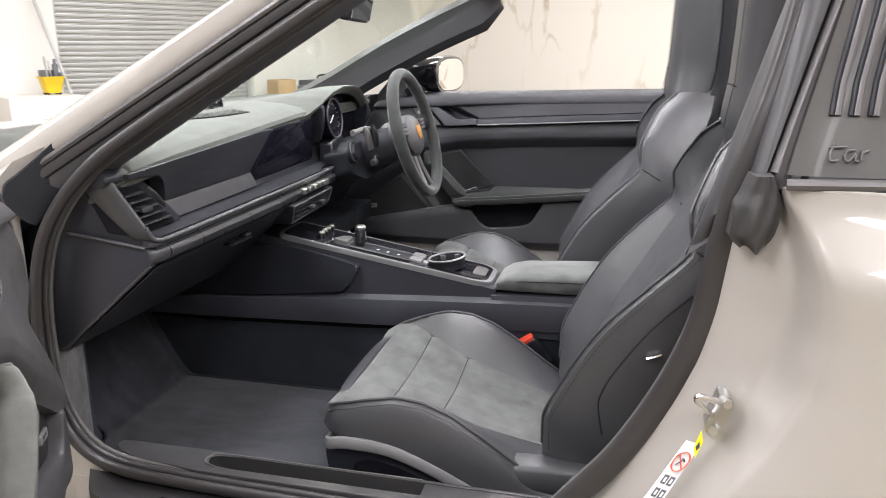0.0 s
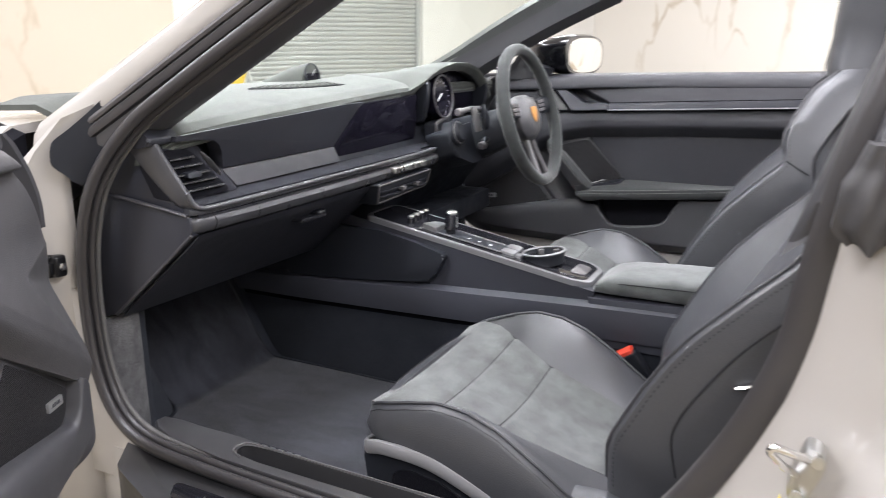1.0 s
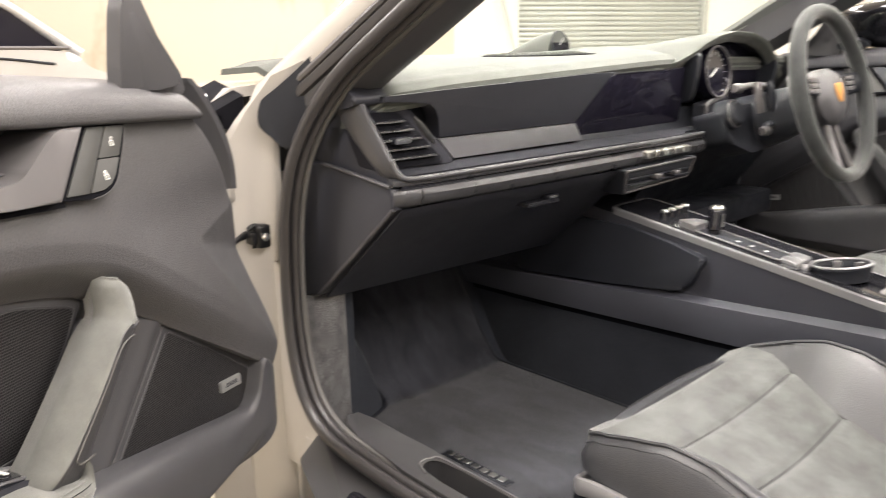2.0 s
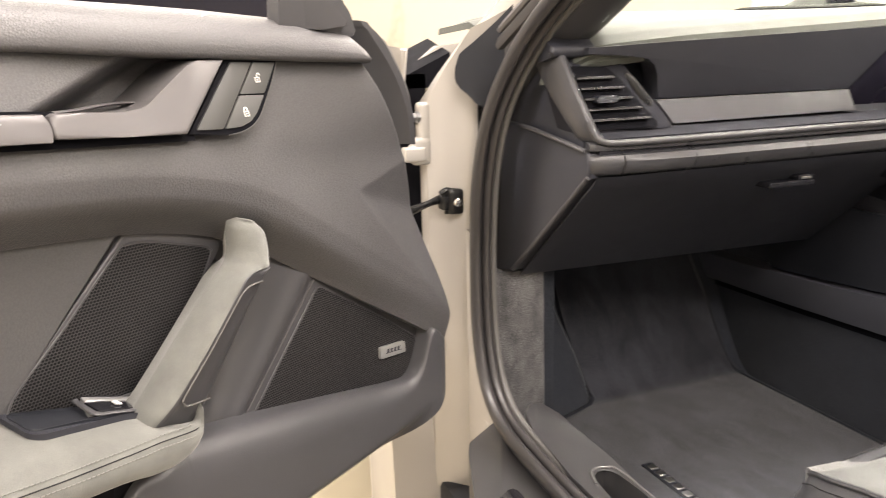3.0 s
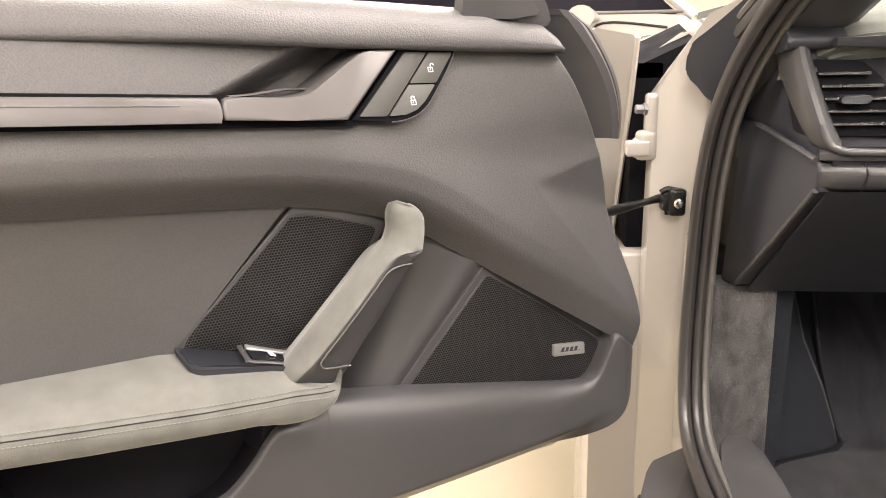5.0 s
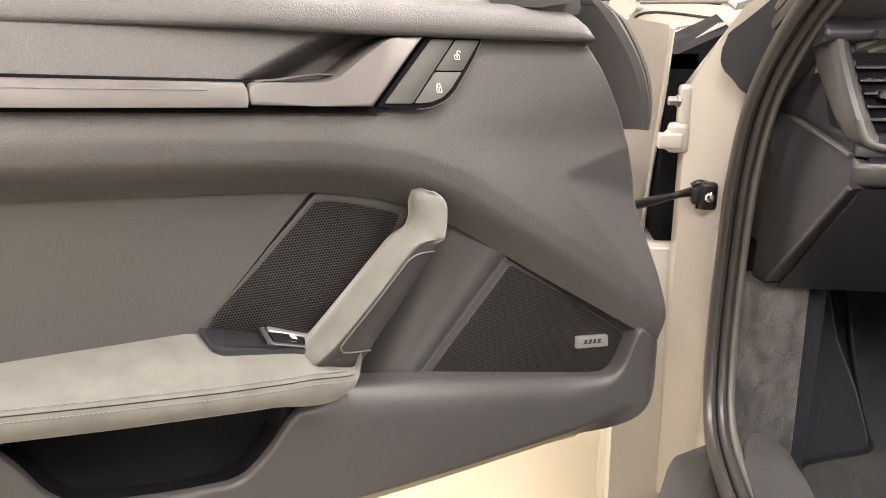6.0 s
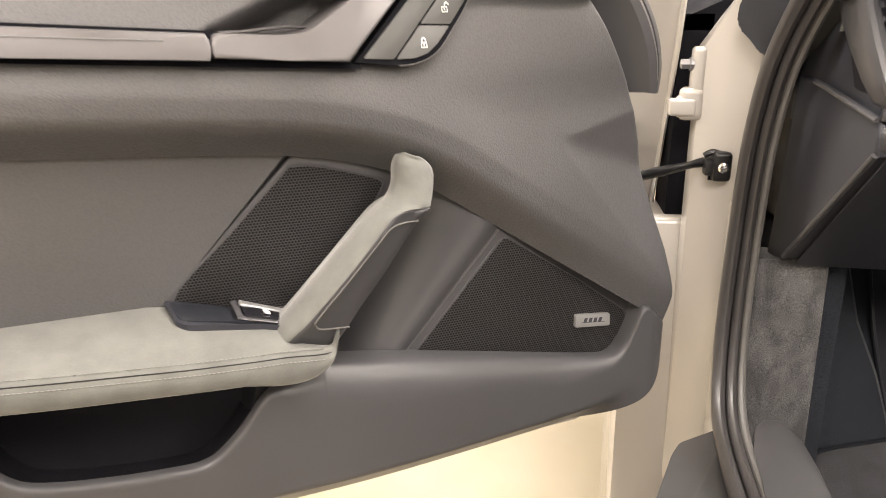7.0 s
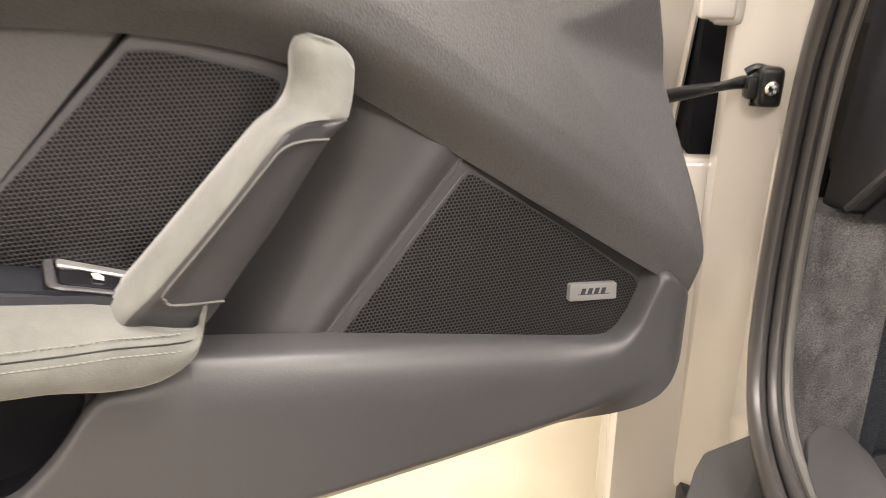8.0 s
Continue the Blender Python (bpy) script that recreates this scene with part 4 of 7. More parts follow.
    part("armrest_seam", tube([(u, arm_n(u) - 0.0028, seam_z(u)) for u in (0.39, 0.40, 0.41, 0.434, 0.46, 0.512, 0.55, 0.599, 0.64, 0.675, 0.8, DOOR_END)], 0.0005, seg=6, f=f), SEAM, door)
    # window switch plate let into the armrest's top

    def arm_face(u, v):
        a, b, c = arm_top(u), seam_z(u), arm_n(u)
        return float(np.interp(v, [-0.045, -0.02, c * 0.3 - 0.01, c * 0.75 - 0.004], [a, a - 0.004, b + (a - b) * 0.66, b + (a - b) * 0.34]))
    swf = lambda u, n, v: f(u, v, (arm_face(u, -0.02) + (v + 0.02) / 0.03 * (arm_face(u, 0.01) - arm_face(u, -0.02))) + 0.0005 + n)
    plate = rounded([(0.523, -0.035), (0.514, 0.004), (0.506, 0.009), (0.43, 0.010), (0.40, 0.010), (0.395, -0.035)], 0.014, 5)
    part("switch_plate", slab(plate, 0.0045, -0.01, swf, 0.002), TRIM, door, "dark window switch plate")
    well = rounded([(0.518, -0.026), (0.511, 0.003), (0.43, 0.006), (0.405, 0.006), (0.405, -0.026)], 0.007, 4)
    part("switch_well", slab(well, 0.0052, 0.0, swf, 0.0015), DARK, door)
    rim_pts = rounded([(0.4650, -0.029), (0.4625, 0.0005), (0.456, 0.004), (0.418, 0.004), (0.414, -0.029)], 0.006, 4)
    part("switch_bezel", tube([(u, 0.0056, v) for u, v in rim_pts], 0.0026, 0.0014, seg=8, closed=True, f=swf), SOFT, door)
    part("window_switch", slab(rounded([(0.4605, -0.025), (0.4585, 0.0005), (0.421, 0.0005), (0.417, -0.025)], 0.004, 3), 0.0066, 0.0, swf, 0.001), GLOSS, door)
    part("switch_edge", slab(rounded([(0.4605, -0.0255), (0.4600, -0.0175), (0.4175, -0.0175), (0.417, -0.0255)], 0.002, 3), 0.0080, 0.0, swf, 0.0018, 3), SATIN_PLATE, door, "bright switch edge")
    part("window_icon", slab([(0.4425, -0.0105), (0.4415, -0.0055), (0.4365, -0.0055), (0.4365, -0.0085), (0.4390, -0.0110)], 0.0071, 0.0060, swf, 0), ICON, door)
    part("plate_edge", tube([(0.522, 0.0045, -0.0352), (0.47, 0.0045, -0.0357), (0.398, 0.0045, -0.0355)], 0.0011, 0.0016, seg=6, f=swf), SATIN, door)
    # grab handle
    left = [(0.318, -0.04, 0.698), (0.3128, -0.004, 0.7104), (0.3196, -0.002, 0.7099), (0.3243, 0.0, 0.7055), (0.3261, 0.0, 0.6986), (0.3271, 0.002, 0.6883), (0.3316, 0.004, 0.6783), (0.3373, 0.005, 0.6710), (0.3475, 0.006, 0.6615), (0.3590, 0.006, 0.6505), (0.3845, 0.006, 0.6262), (0.4125, 0.006, 0.5972), (0.4300, 0.005, 0.5775), (0.4385, 0.0, 0.566)]
    right = [(0.292, -0.04, 0.694), (0.3000, -0.002, 0.7063), (0.2915, 0.001, 0.7008), (0.289, 0.008, 0.6939), (0.2917, 0.015, 0.682), (0.2958, 0.02, 0.6699), (0.3008, 0.0245, 0.6655), (0.3196, 0.031, 0.6666), (0.3336, 0.035, 0.6645), (0.345, 0.037, 0.6548), (0.3739, 0.038, 0.6228), (0.4091, 0.036, 0.5856), (0.4235, 0.0326, 0.5715), (0.4300, 0.026, 0.562)]
    rings = []
    for k, (a, b) in enumerate(zip(catmull(left, 5), catmull(right, 5))):
        swell = Vector((0, 0.011 - 0.005 * smooth01((k - 28) / 15), 0)) * smooth01(k / 8)
        rings.append([f(*q) for q in (a.lerp(b, 0.5) + Vector((0, -0.035, 0)), a.lerp(b, 0.22) + Vector((0, -0.012, 0)), a.lerp(b, 0.05) + Vector((0, -0.003, 0)), a.lerp(b, 0.14) + swell * 0.55, a.lerp(b, 0.32) + swell * 0.9, a.lerp(b, 0.5) + swell, a.lerp(b, 0.68) + swell * 0.9, a.lerp(b, 0.86) + swell * 0.55, b, b + Vector((0.002, -0.006, 0)), b + Vector((0.004, -0.045, 0)))])
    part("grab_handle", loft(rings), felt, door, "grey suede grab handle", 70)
    inner = [(0.2995, 0.0235, 0.6658), (0.3196, 0.0300, 0.6662), (0.3336, 0.0340, 0.6640), (0.345, 0.0360, 0.6543), (0.3739, 0.0370, 0.6223), (0.4091, 0.0350, 0.5851), (0.4235, 0.0316, 0.5710), (0.432, 0.024, 0.560)]
    outer = [(0.2988, 0.0225, 0.6646), (0.3030, 0.0235, 0.6608), (0.3091, 0.0235, 0.6553), (0.3200, 0.022, 0.6395), (0.3428, 0.020, 0.6066), (0.3603, 0.020, 0.5856), (0.3790, 0.021, 0.562), (0.389, 0.018, 0.549)]
    rings = []
    for a, b in zip(catmull(inner, 6), catmull(outer, 6)):
        e = Vector((0, 0.010, 0))
        rings.append([f(*q) for q in (a - e, a, a.lerp(b, 0.05) + e * 0.16, a.lerp(b, 0.14) + e * 0.18, a.lerp(b, 0.30) + e * 0.10, a.lerp(b, 0.6) + e * 0.28, a.lerp(b, 0.88) + e * 0.22, b, b - e * 0.9 + Vector((0.004, 0, 0)), b - e * 8 + Vector((0.012, 0, 0)))])
    part("handle_cover", loft(rings), SOFT, door, "smooth dark cover under the grab handle", 60)
    line = [(0.3113, 0.0262, 0.6557), (0.3261, 0.0310, 0.6569), (0.3389, 0.0348, 0.6545), (0.3503, 0.0352, 0.6432), (0.3811, 0.0356, 0.6099), (0.4061, 0.0350, 0.5834), (0.4068, 0.0342, 0.5778), (0.4022, 0.0332, 0.5736), (0.3758, 0.0236, 0.5676)]
    part("cover_seam", tube(catmull([(u, n + 0.0020, z) for u, n, z in line], 4), 0.0009, seg=6, f=f), EDGE_TRIM, door)
    part("door_core", slab([(0.10, 0.84), (DOOR_END, 0.85), (DOOR_END, 0.41), (0.06, 0.41), (0.03, 0.50)], -0.072, -0.10, f, 0), DARK, door)
    return door


build_door(open_door, GRILLE_OPEN, True)
build_door(shut_door, GRILLE_SHUT, False)


# ---- body round the door opening ----
def body_shell():
    # front post with the hinges: from the seal outwards
    prof = [(-0.985, 1.05), (-0.955, 1.035), (-0.958, 1.018), (-0.985, 0.992), (-1.0, 0.975), (-1.02, 0.972), (-1.10, 1.0), (-1.10, 1.05)]
    post = loft([[(x, y, z) for x, y in prof] for z in (0.18, 0.35, 0.5, 0.7, 0.78)] + [[(x + 0.02, y + 0.022, 0.845 + 0.38 * (x + 0.955)) for x, y in prof], [(x + 0.06, y + 0.045, 0.908 + 0.62 * (x + 0.955)) for x, y in prof]])
    part("hinge_post", post, PAINT, car, "chalk painted door post")
    part("wing_gap", slab([(-1.05, 0.82), (-1.05, 0.545), (-1.14, 0.545), (-1.14, 0.82)], 0.955, 0.995, bevel=0.004), CAVITY, car)
    part("lower_post", slab(rounded([(-1.035, 0.56), (-1.02, 0.50), (-0.99, 0.05), (-1.14, 0.05), (-1.14, 0.56)], 0.01), 0.905, 0.99, bevel=0.012, seg=3), PAINT, car)
    part("wing_gap", slab([(-1.05, 0.850), (-1.05, 0.80), (-1.14, 0.80), (-1.14, 0.872)], 0.955, 1.035, lambda x, y, z: Vector((x, y, z - (0.45 * (1.035 - y) if z > 0.84 else 0.0))), 0.004), CAVITY, car)
    part("wing_flange", slab(rounded([(0.890, 0.868), (0.955, 0.856), (0.955, 0.80), (0.945, 0.30), (0.905, 0.30), (0.900, 0.70)], 0.006), -1.075, -1.09, lambda y, x, z: Vector((x + 0.35 * (z - 0.70), y - 0.004 * math.sin(40 * z), z)), 0.004, 3), PAINT, car, "chalk painted wing flange")
    part("flange_fold", tube([(-1.012, 0.951, 0.855), (-1.037, 0.951, 0.78), (-1.07, 0.950, 0.70), (-1.12, 0.946, 0.55)], 0.004, 0.006, seg=8), PAINT, car)
    part("post_foot", slab(rounded([(-1.02, 0.62), (-0.945, 0.60), (-0.937, 0.53), (-0.925, 0.472), (-0.888, 0.403), (-0.85, 0.378), (-0.81, 0.362), (-0.80, 0.27), (-1.02, 0.27)], 0.008), 1.016, 1.029, bevel=0.003), PAINT, car, "chalk painted foot of the door post")
    # front wing beyond the post

    def wing(s, t):
        x = -1.08 - 1.12 * s
        z0 = 0.86 - 0.10 * s * s
        prof = [(0.93, 0.20), (0.90, 0.40), (0.885, 0.58), (0.90, 0.72), (0.945, 0.81), (1.03, z0), (1.15, z0 + 0.01), (1.30, z0 - 0.02)]
        ys = [p[0] for p in prof]
        zs = [p[1] for p in prof]
        k = t * (len(prof) - 1)
        return (x, float(np.interp(k, range(len(prof)), ys)) - 0.01 * math.sin(s * 3), float(np.interp(k, range(len(prof)), zs)))
    part("front_wing", sheet(wing, 20, 28, back=(0, 0.015, -0.015)), PAINT, car, "chalk painted front wing")
    # bonnet
    part("bonnet", sheet(lambda s, t: (-1.42 - 0.9 * s, 1.28 + 0.91 * t, 0.865 - 0.13 * s * s - 0.03 * (2 * t - 1) ** 2), 12, 16, back=(0, 0, -0.02)), PAINT, car)
    # black panel below the windscreen
    part("cowl", sheet(lambda s, t: (-1.08 - 0.32 * s + 0.05 * (2 * t - 1) ** 2, 1.735 + (2 * t - 1) * (0.61 - 0.24 * s ** 2.2), 0.900 - 0.055 * s ** 1.6 - 0.012 * abs(2 * t - 1) ** 6), 18, 40, back=(0, 0, -0.006)), DARK, car, "dark panel below the windscreen")
    # rear quarter: from the seal to the hip
    edge_x = lerp_curve([0.18, 0.36, 0.447, 0.55, 0.663, 0.745, 0.824, 0.872, 0.905, 0.96], [-0.16, -0.06, 0.015, 0.066, 0.108, 0.128, 0.143, 0.158, 0.176, 0.18])

    hip_x = lerp_curve([0.18, 0.40, 0.528, 0.604, 0.673, 0.743, 0.809, 0.859, 0.907], [-0.02, 0.075, 0.142, 0.192, 0.224, 0.238, 0.233, 0.211, 0.180])

    def quarter(s, t):
        z = 0.18 + 0.723 * t
        x0, x1 = edge_x(z), max(hip_x(z), edge_x(z) + 0.012)
        if s < 0.4:                          # shut face, hollow towards the seal, rolling over at the hip
            k = s / 0.4
            x = x0 - 0.012 + (x1 - x0 + 0.012) * k
            y = 0.985 - 0.085 * k ** 0.75 - 0.035 * smooth01((k - 0.72) / 0.28)
            y += 0.05 * smooth01((z - 0.80) / 0.10) * k
        else:
            k = (s - 0.4) / 0.6
            x = x1 + 1.1 * k ** 1.6
            y = 0.865 - 0.03 * math.sin(min(1.0, k * 3) * math.pi / 2) + 0.05 * smooth01((z - 0.80) / 0.10) - 0.03 * k * smooth01((0.8 - z) / 0.3)
        return (x, y, z)
    part("rear_quarter", sheet(quarter, 80, 60, back=(0.012, 0.02, 0)), PAINT, car, "chalk painted rear quarter panel")
    # bright strip and dark hoop above
    part("waist_strip", tube([(0.185, 0.905, 0.909), (0.30, 0.893, 0.914), (0.6, 0.885, 0.918), (1.2, 0.89, 0.915)], 0.006, 0.0065, seg=8), SATIN, car, "satin strip along the waist")
    hx = lerp_curve([0.90, 0.96, 1.11, 1.3], [0.180, 0.195, 0.2385, 0.288])

    def hoop(s, t):
        z = 0.916 + 0.38 * t
        x = hx(z) + 0.6 * s
        return (x, 0.925 + 0.36 * (z - 0.916) + 0.008 * (1 - smooth01(s * 18)), z)
    hp = part("roof_hoop", sheet(hoop, 40, 24, back=(0.005, 0.03, 0)), HOOP, car, "satin dark metal roll hoop with gills")
    # pale and dark strips put each slit's lit edge and shaded recess into colour
    for i in range(5):
        x = 0.2330 + i * 0.0199
        path = [(x + 0.005, 0.925 + 0.36 * 0.065 - 0.001, 0.983), (x + 0.010, 0.925 + 0.36 * 0.10 - 0.001, 1.02), (x + 0.055, 0.925 + 0.36 * 0.30 - 0.001, 1.22)]
        part("gill", tube(path, 0.0045, 0.003, seg=8), SATIN, hp)
        part("gill", tube([(a - 0.006, b - 0.0005, c) for a, b, c in path], 0.003, 0.003, seg=6), DARK, hp)
    # raised script on the hoop, kept to plain strokes
    yy = lambda v: 0.925 + 0.36 * (v - 0.916) - 0.003
    for stroke in ([(0.236, 0.953), (0.232, 0.940), (0.233, 0.934), (0.241, 0.935)], [(0.231, 0.9485), (0.249, 0.9495)], [(0.258, 0.946), (0.250, 0.945), (0.247, 0.938), (0.251, 0.934), (0.258, 0.942), (0.258, 0.935), (0.262, 0.934)], [(0.265, 0.946), (0.264, 0.935), (0.266, 0.943), (0.272, 0.946)]):
        part("script_bar", tube(catmull([(x, yy(z), z) for x, z in stroke], 4), 0.0015, 0.0014, seg=6), SATIN, hp)
    # strips between the seal and the hoop: bright edge, padded strip and inner trim
    up = lambda a, b, k: tuple(p + (q - p) * k for p, q in zip(a, b))
    for name, mat, lo_l, hi_l, lo_r, hi_r, deep in (("hoop_edge", SATIN, (0.1734, 0.945, 0.9131), (0.234, 1.005, 1.1104), (0.1846, 0.941, 0.9122), (0.2424, 1.001, 1.1103), 0.03),
                                                    ("post_strip", SOFT, (0.1484, 0.950, 0.8749), (0.2018, 1.008, 1.1108), (0.167, 0.945, 0.9029), (0.2292, 1.005, 1.1105), 0.03),
                                                    ("post_trim", SOFT, (0.108, 1.000, 0.838), (0.197, 1.066, 1.120), (0.137, 0.985, 0.862), (0.2118, 1.030, 1.1125), 0.02)):
        rings = []
        for k in (-0.16 if name == "post_trim" else 0.0, 0.02, 0.35, 0.7, 1.0, 1.75):
            l, r = up(lo_l, hi_l, k), up(lo_r, hi_r, k)
            m = [(p + q) / 2 for p, q in zip(l, r)]
            e = 0.0 if k > 0.0 else 0.010 if k == 0.0 else 0.028
            rings.append([(l[0], l[1] + deep, l[2]), (l[0], l[1] + e, l[2]), (l[0] * 0.75 + r[0] * 0.25, l[1] * 0.75 + r[1] * 0.25 - 0.003 + e, l[2] * 0.75 + r[2] * 0.25), (m[0], m[1] - 0.004 + e, m[2]), (l[0] * 0.25 + r[0] * 0.75, l[1] * 0.25 + r[1] * 0.75 - 0.003 + e, l[2] * 0.25 + r[2] * 0.75), (r[0], r[1] + e, r[2]), (r[0], r[1] + deep, r[2])])
        part(name, loft(rings), mat, hp)
    part("hoop_side", sheet(lambda s, t: (hx(0.90 + 0.40 * t) + 0.002 - 0.035 * s, 0.928 + 0.36 * (0.40 * t - 0.016) + 0.09 * s, 0.90 + 0.40 * t), 8, 16, back=(0.01, 0.01, 0)), RUBBER, hp)
    # rubber gaiter under the hoop
    rag_l = lerp_curve([0.828, 0.835, 0.842, 0.879, 0.893, 0.915], [0.146, 0.138, 0.132, 0.136, 0.144, 0.152])
    rag_r = lerp_curve([0.828, 0.835, 0.845, 0.86, 0.881, 0.895, 0.907, 0.915], [0.172, 0.178, 0.182, 0.185, 0.187, 0.183, 0.178, 0.175])

    def rag(s, t):
        z = 0.828 + 0.087 * t
        a, b = rag_l(z), rag_r(z)
        fold = math.sin(s * 9 + 2.2 * t) * 0.0035 * (0.4 + 0.6 * (1 - t)) + math.sin(s * 17 - 5 * t) * 0.0015
        return (a + (b - a) * s, 0.915 + 0.012 * (2 * s - 1) ** 2 + fold - 0.006 * math.sin(math.pi * min(1, t * 1.3)), z + 0.004 * math.sin(7 * s) * (1 - t))
    part("rubber_gaiter", sheet(rag, 28, 24, back=(0, 0.03, 0)), GAITER, car, "wrinkled rubber gaiter")


body_shell()
# unseen far side of the body, added to close gaps and block light
part("far_sill", box((-1.08, 2.45, 0.18), (1.0, 2.60, 0.42), 0.02), PAINT, car)
part("far_wing", sheet(lambda s, t: (-1.02 - 1.18 * s, 2 * CY - (0.93 + 0.35 * max(0.0, t - 0.75) * 4 * 0.9), 0.20 + 0.66 * min(1.0, t / 0.75) - 0.08 * s * s), 8, 16, back=(0, -0.02, -0.01)), PAINT, car)
part("far_footwell", box((-1.60, 2.40, 0.15), (-0.90, 2.44, 0.80), 0.005), CARPET, car)
part("rear_deck", box((0.62, 0.98, 0.90), (1.55, 2.49, 0.98), 0.03), PAINT, car)

# seal round the opening, one loop from the windscreen pillar to the hoop
SEAL = catmull([(-0.30, 1.15, 1.215), (-0.45, 1.12, 1.118), (-0.60, 1.09, 1.022), (-0.72, 1.065, 0.944), (-0.82, 1.045, 0.872), (-0.893, 1.032, 0.785), (-0.928, 1.027, 0.69), (-0.938, 1.025, 0.58), (-0.925, 1.02, 0.475),
                (-0.885, 1.012, 0.403), (-0.81, 1.002, 0.368), (-0.68, 0.995, 0.360), (-0.45, 0.99, 0.357), (-0.25, 0.985, 0.354), (-0.14, 0.982, 0.357), (-0.078, 0.980, 0.388), (-0.024, 0.978, 0.450), (0.02, 0.977, 0.507), (0.062, 0.976, 0.58), (0.094, 0.975, 0.65),
                (0.117, 0.976, 0.72), (0.129, 0.979, 0.80), (0.146, 0.985, 0.89), (0.166, 0.995, 0.96), (0.190, 1.015, 1.04), (0.215, 1.045, 1.15), (0.24, 1.08, 1.28)], 6)


def frame_sweep(path, sec, name, material, label=""):
    """Sweeps a section (outwards, sideways) round the opening; outwards is away from its middle."""
    mid = Vector((-0.4, 1.0, 0.72))
    rings = []
    n = len(path)
    for i, p in enumerate(path):
        d = (path[min(i + 1, n - 1)] - path[max(i - 1, 0)]).normalized()
        side = Vector((0, 1, 0))
        out = d.cross(side).normalized()
        if out.dot(p - mid) < 0:
            out = -out
        side = out.cross(d)
        if side.y < 0:
            side = -side
        rings.append([p + out * a + side * b for a, b in sec])
    return part(name, loft(rings), material, car, label)


def ring_sec(a, b, ca, cb, k=10):
    return [(ca + a * math.cos(2 * math.pi * i / k), cb + b * math.sin(2 * math.pi * i / k)) for i in range(k)]


frame_sweep(SEAL, ring_sec(0.010, 0.0085, 0.0, -0.004), "opening_seal", RUBBER, "black rubber door opening seal")
frame_sweep(SEAL, ring_sec(0.007, 0.006, -0.006, 0.0095), "inner_seal_lip", RUBBER)
frame_sweep(SEAL, ring_sec(0.009, 0.0055, -0.004, 0.0205), "opening_trim", EDGE_TRIM, "grey trim inside the door opening")

frame_sweep([p for p in SEAL if p.x > -0.12 and p.z > 0.3 and (p.x > 0.0 or p.z < 0.6)], ring_sec(0.017, 0.007, 0.0, -0.007, 14), "shut_seal", RUBBER, "broad black rubber band along the rear of the opening")


